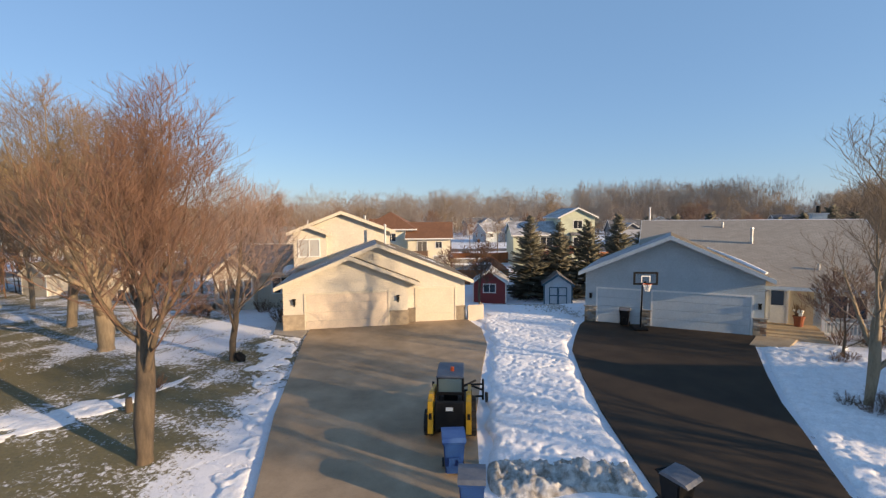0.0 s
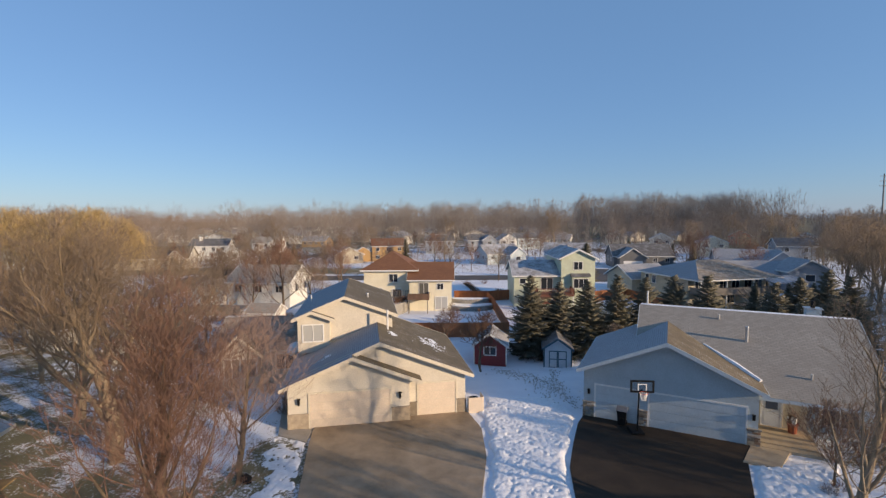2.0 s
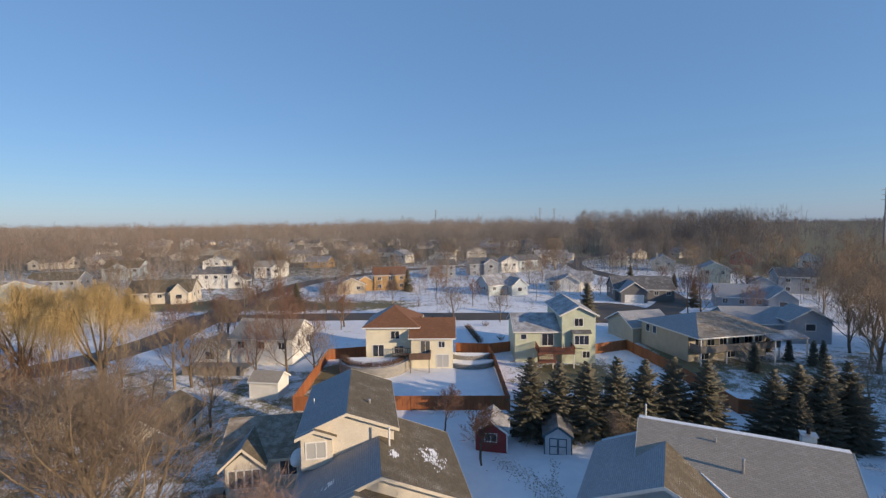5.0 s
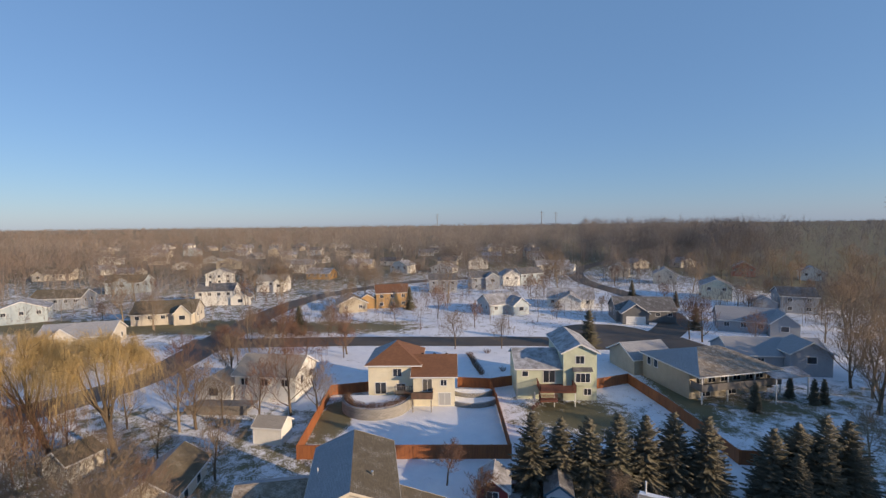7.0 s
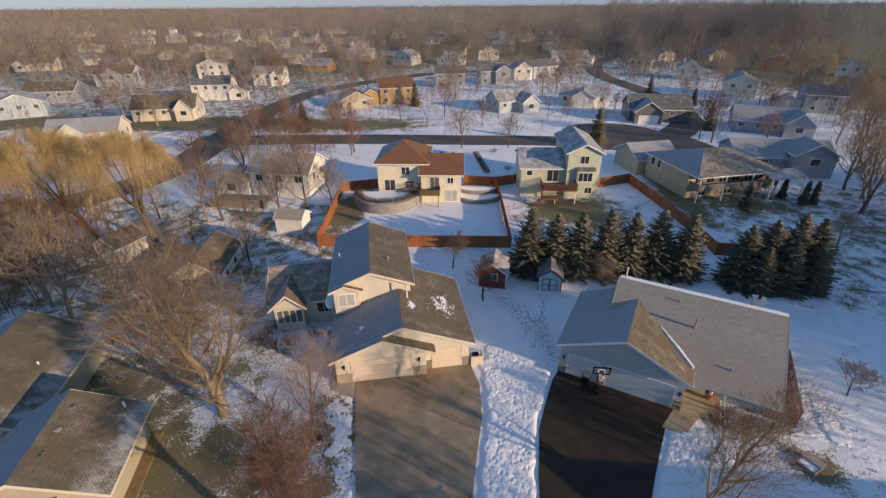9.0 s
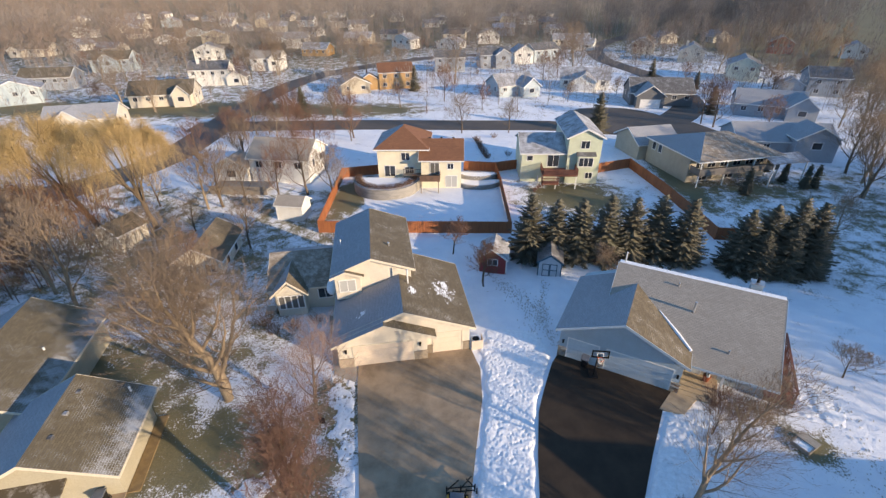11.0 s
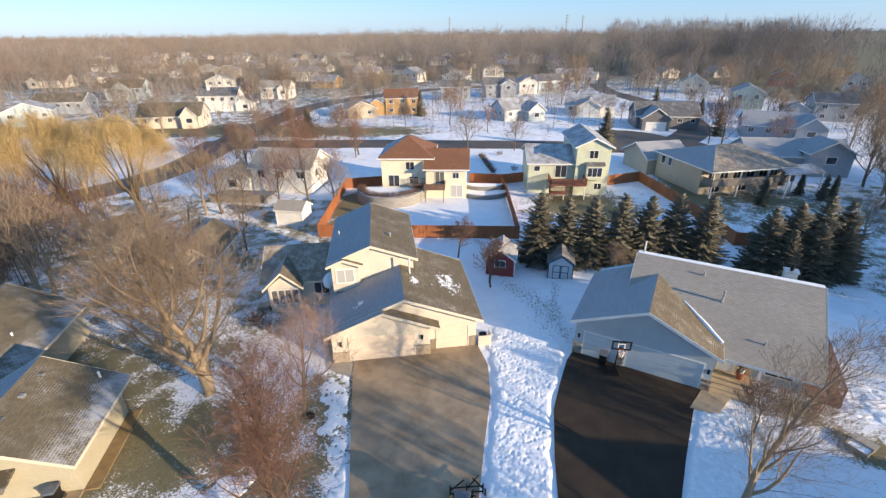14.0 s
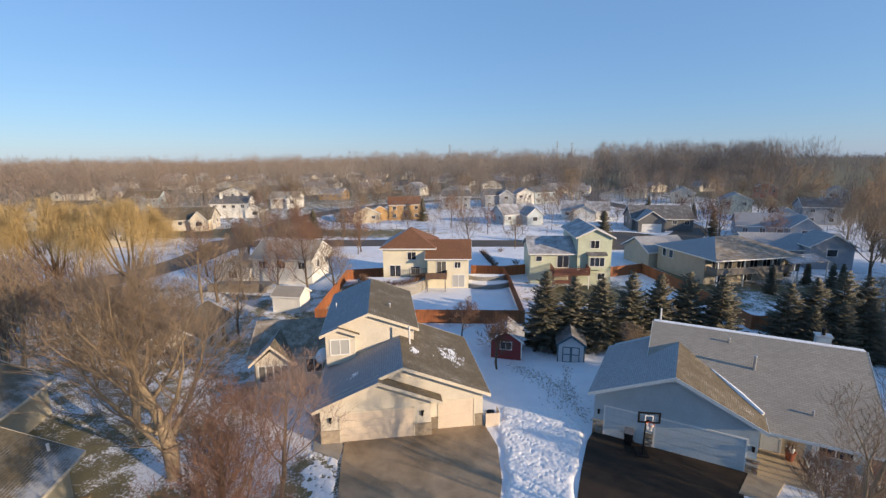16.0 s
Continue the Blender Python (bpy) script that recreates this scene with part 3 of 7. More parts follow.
def slab(name, outline, thick, mat, label, category, zfun=None, kind="structure", lift=0.0):
    """A flat slab with an outline of (x, y), its top thick above the ground."""
    bm = bmesh.new()
    top = [bm.verts.new((x, y, float(ground_z(x, y)) + thick + lift)) for x, y in outline]
    f = bm.faces.new(top)
    ext = bmesh.ops.extrude_face_region(bm, geom=[f])
    for v in ext["geom"]:
        if isinstance(v, bmesh.types.BMVert):
            v.co.z -= thick + 0.3
    bmesh.ops.recalc_face_normals(bm, faces=bm.faces[:])
    bmesh.ops.triangulate(bm, faces=[f for f in bm.faces if len(f.verts) > 4])
    return part(name, bm, mat, None, label, category, kind)


def ribbon(name, line, width, thick, mat, label, category, step=4.0):
    """A road along a line of (x, y), rounded at its bends."""
    pts = [Vector((x, y, 0)) for x, y in line]
    dense = []
    for i in range(len(pts) - 1):
        p0, p1, p2, p3 = pts[max(i - 1, 0)], pts[i], pts[i + 1], pts[min(i + 2, len(pts) - 1)]
        n = max(2, int((p2 - p1).length / step))
        for k in range(n):
            t = k / n
            dense.append(0.5 * (2 * p1 + (p2 - p0) * t + (2 * p0 - 5 * p1 + 4 * p2 - p3) * t * t + (3 * p1 - p0 - 3 * p2 + p3) * t ** 3))
    dense.append(pts[-1])
    bm = bmesh.new()
    rows = []
    for i, p in enumerate(dense):
        d = (dense[min(i + 1, len(dense) - 1)] - dense[max(i - 1, 0)]).normalized()
        s = Vector((-d.y, d.x, 0)) * width / 2
        rows.append([bm.verts.new((q.x, q.y, float(ground_z(q.x, q.y)) + z)) for q, z in ((p + s, -0.3), (p + s, thick), (p - s, thick), (p - s, -0.3))])
    for a, b in zip(rows, rows[1:]):
        for k in range(3):
            bm.faces.new((a[k], b[k], b[k + 1], a[k + 1]))
    bmesh.ops.recalc_face_normals(bm, faces=bm.faces[:])
    return part(name, bm, mat, None, label, category, "structure")


slab("driveway_left", [(-7.95, 25.6), (-7.75, 24.5), (-6.6, 19.4), (-5.5, 14.7), (-4.2, 10.3), (-2.2, 2.0), (3.4, 2.0), (1.25, 10.5), (1.35, 14.9), (1.85, 19.6), (2.3, 23.2), (2.2, 26.5), (1.45, 28.7), (0.9, 29.1), (-1.9, 28.6), (-2.6, 27.6), (-8.1, 26.6)],
     0.09, "concrete", "worn brown-grey concrete driveway with damp stains", "driveway")
slab("driveway_right", [(8.9, 28.4), (8.25, 27.3), (7.25, 24.6), (6.5, 22.3), (5.95, 18.5), (5.65, 15.2), (5.5, 10.7), (5.4, 2.0), (8.7, 2.0), (9.95, 10.5), (11.3, 13.7), (12.15, 15.8), (13.6, 18.7), (15.9, 23.0), (17.1, 24.6), (17.6, 25.4)],
     0.09, "asphalt", "dark brown-black asphalt driveway", "driveway")
slab("driveway_side", [(-27.6, 12.95), (-20.55, 14.83), (-20.15, 13.4), (-18.0, 2.0), (-25.5, 2.0)], 0.09, "concrete", "worn tan concrete driveway of the side house", "driveway")
slab("soil_bed", [(-20.5, 14.8), (-19.75, 15.0), (-21.3, 20.8), (-22.05, 20.6)], 0.07, "soil", "bare brown soil bed along the house wall", "garden bed")
slab("street_front", [(-60, -8.5), (60, -8.5), (60, 2.15), (-60, 2.15)], 0.06, "road", "dark asphalt street before the driveways", "street")
slab("front_walk", [(17.2, 24.75), (15.55, 22.85), (17.1, 22.3), (18.4, 23.6), (20.3, 25.2), (22.0, 26.6), (20.6, 29.6), (18.4, 29.0), (17.4, 26.0)], 0.11, "step_tan", "tan concrete entry walk", "walkway")
slab("side_walk", [(-9.9, 25.4), (-8.0, 24.6), (-7.98, 25.5), (-8.15, 26.2), (-9.6, 26.2), (-11.2, 33.0), (-12.4, 33.0)], 0.08, "pale_concrete", "narrow concrete side walk", "walkway")
ribbon("street_back", [(-66, 104.5), (-40, 106.5), (-20, 107.3), (0, 107.0), (20, 106.8), (32, 104), (44, 103), (56, 106)], 8.5, 0.05, "road", "dark asphalt residential street", "street")
ribbon("street_side", [(-98, 38), (-82, 50), (-70.5, 61.5), (-62.5, 71), (-58.8, 82), (-59, 96), (-60.5, 114), (-61, 148), (-56, 174), (-43, 196), (-18, 222), (20, 238)], 8.5, 0.055, "road", "dark asphalt side street curving away", "street")
ribbon("street_far", [(44, 104), (62, 130), (66, 170), (60, 220), (72, 270), (110, 330)], 8.0, 0.062, "road", "dark asphalt far street", "street")
bm = bmesh.new()
bmesh.ops.create_cone(bm, cap_ends=True, segments=40, radius1=13, radius2=13, depth=0.5)
cds = part("street_turning_circle", bm, "road", None, "dark asphalt turning circle", "street", "structure")
cds.matrix_basis = pose(37, 112, -1.3 - 0.18)


# ---- house with the two-door garage and upper storey ----
def house_cream():
    h = empty("house", house_frame(-8.27, 26.35, 11.6), "cream-sided split-level house with brown shingle roof and two garage doors", "house")
    W = "cream"
    gable_body(h, W, -1.3, 9.85, 0.55, 10.0, -1.0, 2.64, 4.88, 4.28, name="garage_wall")
    # projecting bay of the double door: its left slope continues the main one
    part("bay_wall", prism(bmesh.new(), [(-1.3, -0.5), (6.1, -0.5), (6.1, 2.76), (2.6, 4.20), (-1.3, 2.64)], 0.0, 0.56), W, h)
    gable_roof(h, ("roof_rime", "roof_brown"), -1.70, 10.3, 0.08, 10.3, 2.56, 4.98, 4.28, trim="creamtrim", label="brown shingle roof with a snow patch")
    gable_roof(h, ("roof_rime", "roof_brown"), -1.71, 6.85, -0.48, 0.55, 2.56, 4.30, 2.6, trim="creamtrim", zl=2.555)
    garage_door(h, "front", 0.0, 0.0, 4.88, 2.13, "door_cream", 0.03, "creamtrim", 8)
    garage_door(h, "front", 0.55, 6.72, 9.18, 2.13, "door_cream", 0.03, "creamtrim", 4)
    for a0, a1, at in ((-1.3, -0.12, 0.0), (5.0, 6.1, 0.0), (6.1, 6.6, 0.55), (9.3, 9.85, 0.55)):
        part("wainscot", boxes((a0 - 0.03, a1 + 0.03, at - 0.06, at + 0.02, -0.3, 0.93), (a0 - 0.05, a1 + 0.05, at - 0.09, at + 0.02, 0.93, 1.0)), "stone", h, "tan stone wainscot")
    for a, at in ((-0.65, 0.0), (5.5, 0.0)):
        part("wall_lamp", boxes((a - 0.07, a + 0.07, at - 0.16, at - 0.03, 1.62, 1.9), (a - 0.1, a + 0.1, at - 0.19, at, 1.9, 1.95), (a - 0.04, a + 0.04, at - 0.06, at, 1.5, 1.62), bevel=0.01), "black", h)
    part("gable_vent", boxes((4.05, 4.55, 0.5, 0.56, 4.15, 4.55)), "creamtrim", h)
    # upper storey
    gable_body(h, W, -1.4, 5.4, 5.78, 15.5, -1.3, 5.66, 6.97, 1.92, name="upper_wall")
    part("upper_bay", prism(bmesh.new(), [(-1.4, 3.2), (0.85, 3.2), (0.85, 5.56), (-0.4, 6.05), (-1.4, 5.66)], 5.38, 5.79), W, h)
    gable_roof(h, ("roof_rime", "roof_brown"), -1.75, 5.78, 5.4, 15.85, 5.59, 7.06, 1.92, trim="creamtrim", label="brown shingle roof with frosted edge")
    gable_roof(h, ("roof_rime", "roof_brown"), -1.76, 1.2, 5.0, 5.42, 5.5, 6.13, -0.4, trim="creamtrim", zl=5.585)
    window(h, "front", 5.38, -1.0, 0.35, 4.05, 5.2, 2, glass="glass_pale")
    window(h, "right", 5.4, 9.0, 10.2, 4.0, 5.1, 2)
    # left wing with the window bay
    gable_body(h, W, 9.25, 16.35, -7.95, -1.35, -1.3, 2.55, 4.2, 12.8, "u", name="wing_wall")
    gable_roof(h, ("roof_patchy", "roof_rime"), 8.7, 16.85, -8.35, -1.35, 2.4, 4.35, 12.8, "u", trim="creamtrim", label="brown shingle roof, partly frosted")
    gable_body(h, W, -7.5, -4.8, 8.15, 9.45, -1.0, 2.45, 3.55, name="bay_front")
    gable_roof(h, ("roof_rime", "roof_brown"), -7.9, -4.4, 7.75, 12.35, 2.32, 3.92, trim="creamtrim")
    for i in range(4):
        window(h, "front", 8.15, -7.25 + i * 0.6, -6.77 + i * 0.6, 0.75, 2.15, 1, glass="glass_dim")
    window(h, "front", 9.25, -3.65, -2.35, 0.9, 2.1, 2)
    part("step", boxes((-8.9, -7.9, 8.7, 9.6, -0.3, 0.2)), "pale_concrete", h)
    return h


def roof_snow(parent, u0, u1, v0, v1, zfun, seed, cut=0.1):
    """Ragged leftover of snow on a roof slope."""
    n = 60
    us, vs = np.linspace(u0, u1, n), np.linspace(v0, v1, n)
    bm = bmesh.new()
    grid = {}
    def vert(i, j):
        if (i, j) not in grid:
            grid[i, j] = bm.verts.new((us[i], vs[j], zfun(us[i], vs[j]) + 0.025))
        return grid[i, j]
    for i in range(n - 1):
        for j in range(n - 1):
            e = 1.2 * math.hypot((i / n - 0.5) * 2, (j / n - 0.5) * 2) ** 2
            if noise.noise((us[i] * 1.6, vs[j] * 1.3, seed)) + 0.9 * noise.noise((us[i] * 13, vs[j] * 2.6, seed)) > cut - 0.15 + e * 0.6:
                bm.faces.new((vert(i, j), vert(i + 1, j), vert(i + 1, j + 1), vert(i, j + 1)))
    return tagged(part("snow_patch", bm, "snow", parent, "ragged white snow patch"), kind="stuff")


hc = house_cream()
roof_snow(hc, 6.6, 9.4, 2.6, 6.4, lambda u, v: 5.14 - (u - 4.28) * 0.402, 1.0)
roof_snow(hc, 4.7, 5.7, 2.6, 4.4, lambda u, v: 5.14 - (u - 4.28) * 0.402, 2.0, 0.2)
roof_snow(hc, -0.6, 1.6, 1.6, 3.4, lambda u, v: 5.14 - (4.28 - u) * 0.4047, 3.0, 0.35)
# mound of snow caught in the valley beside the upper wall
bm = bmesh.new()
bmesh.ops.create_icosphere(bm, subdivisions=3, radius=1, matrix=Matrix.Translation((-2.1, 8.3, 2.75)) @ Matrix.Diagonal((0.55, 1.3, 0.42, 1)))
part("valley_snow", bm, "snow", hc, "leftover snow in the roof valley")
scr = empty("utility_screen", house_frame(-8.27, 26.35, 11.6) @ pose(10.0, 0.3, 0), "cream slatted screen hiding air-conditioner by garage corner", "screen")
for i in range(7):
    part("slat", boxes((0.02 + i * 0.145, 0.15 + i * 0.145, 0, 0.03, 0.02, 1.05)), "door_cream", scr)
for z in (0.15, 0.85):
    part("rail", boxes((0, 1.05, 0.03, 0.07, z, z + 0.1)), "door_cream", scr)
for i in range(6):
    part("slat", boxes((1.03, 1.06, 0.08 + i * 0.145, 0.21 + i * 0.145, 0.02, 1.05)), "door_cream", scr)
ac = empty("air_conditioner", house_frame(-8.27, 26.35, 11.6) @ pose(10.5, 0.9, 0), "dark grey air-conditioning unit beside garage wall", "air conditioner")
part("case", boxes((-0.36, 0.36, -0.36, 0.36, 0, 0.8), bevel=0.04), "metal", ac)
part("fan_grille", tube(bmesh.new(), (0, 0, 0.8), (0, 0, 0.84), 0.3, 0.28, 20), "black", ac)
Am = house_frame(-8.27, 26.35, 11.6)
for u, v, z, hh, r, mat, lab, nm in ((5.0, 4.6, 4.85, 1.35, 0.07, "whitepipe", "white vertical flue pipe on brown roof", "flue_pipe"), (-1.0, 10.6, 5.9, 0.6, 0.05, "whitepipe", "short white vent pipe on upper roof", "vent_pipe"), (3.6, 8.6, 6.6, 0.25, 0.1, "metal", "small roof vent on upper roof", "roof_vent")):
    p = Am @ Vector((u, v, z))
    pipe(p.x, p.y, p.z, hh, r, mat, lab, name=nm)


# ---- house with the pale grey garage ----
def house_grey():
    h = empty("house", house_frame(9.59, 28.17, -25.1), "pale grey ranch house with frosted grey roof and two garage doors", "house")
    W = "grey"
    gable_body(h, W, -0.75, 8.6, 0.0, 9.0, -1.0, 3.14, 5.30, 4.0, name="garage_wall")
    gable_roof(h, ("roof_rime", "roof_brown"), -1.08, 8.95, -0.62, 8.0, 3.08, 5.36, 4.0, trim="door_pale", label="brown shingle garage roof")
    garage_door(h, "front", 0.0, 0.0, 2.44, 2.13, "door_pale", 0.05, cols=4)
    garage_door(h, "front", 0.0, 3.12, 8.0, 2.13, "door_pale", 0.05, cols=8)
    for a0, a1 in ((-0.75, -0.12), (2.56, 3.0), (8.12, 8.7)):
        pier = part("stone_pier", boxes((a0 - 0.02, a1 + 0.02, -0.05, 0.02, -0.3, 1.0), (a0 - 0.07, a1 + 0.07, -0.13, 0.02, 1.0, 1.06)), "pale_concrete", h, "grey-tan stacked stone pier with cap")
        z = -0.02
        while z < 0.97:
            hh = min(rs.uniform(0.07, 0.15), 1.0 - z)
            u = a0 - 0.03
            while u < a1 + 0.02:
                w = rs.uniform(0.14, 0.34)
                e = min(u + w, a1 + 0.03)
                if a1 + 0.03 - e < 0.08:
                    e = a1 + 0.03
                part("stone", boxes((u, e - 0.012, -0.05 - rs.uniform(0.03, 0.06), -0.045, z, z + hh - 0.012), bevel=0.008), rs.choice(("stone", "stone_grey", "stone_pale", "stone_rust")), pier)
                u = e
            z += hh
    for a in (-0.42, 8.38):
        part("wall_lamp", boxes((a - 0.07, a + 0.07, -0.14, -0.01, 1.55, 1.82), (a - 0.09, a + 0.09, -0.16, 0, 1.82, 1.86), bevel=0.01), "black", h)
    gable_body(h, W, 2.7, 13.0, 2.5, 14.25, -1.3, 3.0, 5.9, 7.1, "u", name="main_wall")
    gable_roof(h, "roof_grey", 0.42, 13.8, 2.1, 14.66, 2.64, 6.15, 7.1, "u", trim="door_pale", label="grey shingle roof with frost and snow ridge")
    part("ridge_snow", boxes((2.15, 14.6, 7.12, 7.6, 6.22, 6.33), bevel=0.03), "snow", h)
    part("entry_wall", boxes((8.7, 11.3, 2.6, 2.75, 0, 2.9)), "tan", h)
    door(h, "front", 2.6, 9.15, z0=0.36)
    part("porch_post", boxes((11.35, 11.5, 1.2, 1.35, 0, 2.85)), "trim", h)
    window(h, "front", 2.7, 12.0, 13.6, 0.9, 2.1, 2)
    rail = part("porch_railing", boxes((11.5, 14.6, 1.23, 1.29, 0.85, 0.92), (11.5, 14.6, 1.23, 1.29, 0.12, 0.18), *[(11.55 + i * 0.16, 11.59 + i * 0.16, 1.24, 1.28, 0.18, 0.85) for i in range(19)]), "trim", h)
    part("porch_step", boxes((8.8, 11.4, 0.9, 2.6, -0.2, 0.36), (8.8, 11.4, 0.45, 0.9, -0.2, 0.22)), "step_tan", h, "tan concrete entry steps")
    part("porch_step", boxes((8.8, 11.5, 0.0, 0.45, -0.2, 0.14)), "step_tan", h)
    part("valley_snow", tube(tube(bmesh.new(), (8.85, 1.4, 3.33), (7.7, 2.42, 3.86), 0.13, 0.17, 7), (7.7, 2.42, 3.86), (6.1, 3.82, 4.6), 0.17, 0.05, 7), "snow", h)
    window(h, "right", 14.25, 4.5, 6.0, 0.9, 2.1, 2)
    return h


rs = random.Random(9)
M["stone_grey"] = material("grey_stone", (0.30, 0.28, 0.26), (0.2, 0.19, 0.18), 5, 0.85, bump=0.4, random_tint=0.2)
M["stone_pale"] = material("pale_stone", (0.50, 0.45, 0.39), (0.38, 0.34, 0.29), 5, 0.85, bump=0.4, random_tint=0.2)
M["stone_rust"] = material("rust_stone", (0.28, 0.17, 0.11), (0.2, 0.13, 0.09), 5, 0.85, bump=0.4, random_tint=0.2)
house_grey()
Rm = house_frame(9.59, 28.17, -25.1)
for u, v, hh, r, mat, lab, nm in ((8.5, 4.4, 0.95, 0.09, "metal", "tall metal flue pipe on grey roof", "flue_pipe"), (7.1, 6.2, 0.3, 0.06, "metal", "short roof vent pipe on grey roof", "vent_pipe"), (11.3, 2.0, 0.3, 0.06, "metal", "short roof vent pipe on grey roof", "vent_pipe"), (2.6, 7.4, 0.8, 0.06, "whitepipe", "white pipe at roof end", "vent_pipe")):
    z = 2.64 + (v - 0.42) * 0.5255 + 0.13
    p = Rm @ Vector((u, v, z))
    pipe(p.x, p.y, p.z, hh, r, mat, lab, name=nm)
ch = empty("chimney", Rm @ pose(12.6, 8.2, 5.2), "light metal-sided chimney behind the roof ridge", "chimney")
part("shaft", boxes((-0.4, 0.4, -0.35, 0.35, -0.6, 1.45)), "grey", ch)
part("cap", boxes((-0.48, 0.48, -0.43, 0.43, 1.45, 1.53)), "metal", ch)
part("flue", tube(bmesh.new(), (0, 0, 1.5), (0, 0, 2.0), 0.12, 0.12, 10), "black", ch)


# ---- neighbours ----
def shed(x, y, z, angle, w, d, hw, hr, wall, roof, label, doors=None, win=False, trim="trim"):
    h = empty("garden_shed", house_frame(x, y, angle, z), label, "shed")
    gable_body(h, wall, 0, w, 0, d, -0.3, hw, hr)
    gable_roof(h, roof, -0.2, w + 0.2, -0.2, d + 0.2, hw - 0.08, hr + 0.02, th=0.09, trim=trim)
    if doors:
        c = w / 2
        for a0, a1 in ((c - 0.85, c - 0.01), (c + 0.01, c + 0.85)):
            dr = part("door", boxes((a0, a1, -0.03, 0, 0.05, hw - 0.25)), wall, h)
            t = 0.09
            zz = hw - 0.25
            part("door_frame", boxes((a0, a0 + t, -0.05, -0.03, 0.05, zz), (a1 - t, a1, -0.05, -0.03, 0.05, zz), (a0 + t, a1 - t, -0.05, -0.03, 0.05, 0.05 + t), (a0 + t, a1 - t, -0.05, -0.03, zz - t, zz), (a0 + t, a1 - t, -0.05, -0.03, zz / 2, zz / 2 + t)), doors, dr)
    if win:
        window(h, "front", 0, w / 2 - 0.55, w / 2 + 0.55, 1.0, 1.75, 2)
    for a in (0, w):
        part("corner_board", boxes((a - 0.06, a + 0.06, -0.025, 0.06, 0, hw - 0.05)), trim, h)
    return h


shed(2.4, 44.0, -1.68, -8, 3.2, 3.6, 1.95, 3.1, "red", "roof_frost", "barn-red garden shed with white trim and frosted roof", win=True)
shed(9.3, 43.6, -1.92, -9, 2.6, 3.0, 2.0, 2.95, "paleblue", "roof_dark", "pale blue garden shed with dark teal double doors", doors="teal", trim="teal")
ws = empty("garden_shed", house_frame(-26.4, 56.1, -7, -1.3), "white garden shed with grey shingle roof", "shed")
gable_body(ws, "white", 0, 2.9, 0, 3.9, -0.3, 2.3, 3.2, axis="u")
gable_roof(ws, "roof_grey", -0.2, 3.1, -0.2, 4.1, 2.2, 3.22, axis="u", th=0.09)
for a in (0, 3.9):
    part("corner_board", boxes((a - 0.06, a + 0.06, -0.025, 0.06, 0, 2.2)), "trim", ws)
shed(-46.7, 47.4, -1.3, -17, 4.0, 4.0, 2.3, 3.5, "cream", "roof_brown", "cream garden shed under the willows")


def plain_house(x, y, angle, w, d, hw, rise, wall, roof, label, z=-1.3, axis="u", kind="gable", wing=None, garage=False, storeys=1, chimney=False, group="", openings=1.0):
    """A house of the neighbourhood: w along its front, d deep; wing: (u0, u1, depth towards the front, wall height, rise)."""
    h = empty("house", house_frame(x, y, angle, z), label, "house", group)
    if kind == "hip":
        part("wall", boxes((0, w, 0, d, -0.6, hw)), wall, h)
        hip_roof(h, roof, -0.45, w + 0.45, -0.45, d + 0.45, hw - 0.02, hw + rise, frosted="roof_rime")
    elif axis == "u":
        gable_body(h, wall, 0, d, 0, w, -0.6, hw, hw + rise, axis="u")
        k = rise / (d / 2) * 0.45
        gable_roof(h, roof, -0.45, d + 0.45, -0.35, w + 0.35, hw - k + 0.03, hw + rise + 0.03, axis="u")
    else:
        gable_body(h, wall, 0, w, 0, d, -0.6, hw, hw + rise)
        k = rise / (w / 2) * 0.45
        gable_roof(h, ("roof_rime", roof), -0.45, w + 0.45, -0.35, d + 0.35, hw - k + 0.03, hw + rise + 0.03)
    for s in range(storeys):
        z0 = hw - 2.6 * s - 1.75
        n = max(2, int(w / 3.2 * openings))
        for i in range(n):
            c = w * (i + 0.5) / n
            if wing and wing[0] - 0.7 < c < wing[1] + 0.7:
                continue
            window(h, "front", 0.0, c - 0.55, c + 0.55, z0 + 0.1, z0 + 1.15, 2)
        for side, at in (("left", 0.0), ("right", w)):
            for c in ((d * 0.3, d * 0.7) if openings == 1.0 else (d * 0.55,)):
                window(h, side, at, c - 0.45, c + 0.45, z0, z0 + 1.15, 1)
    if wing:
        u0, u1, out, wh, wr = wing
        gable_body(h, wall, u0, u1, -out, 0.5, -0.6, wh, wh + wr, name="wing_wall")
        k = wr / ((u1 - u0) / 2) * 0.4
        gable_roof(h, ("roof_rime", roof), u0 - 0.4, u1 + 0.4, -out - 0.35, d * 0.45, wh - k + 0.03, wh + wr + 0.03)
        if garage:
            c = (u0 + u1) / 2
            g = min(4.88, u1 - u0 - 1) / 2
            garage_door(h, "front", -out, c - g, c + g, 2.13, "door_white", 0.0)
        else:
            window(h, "front", -out, (u0 + u1) / 2 - 0.8, (u0 + u1) / 2 + 0.8, wh - 1.8, wh - 0.6, 1)
    if chimney:
        part("chimney", boxes((w * 0.2, w * 0.2 + 0.9, d * 0.3, d * 0.3 + 0.7, hw, hw + rise + 0.9)), wall, h)
    return h


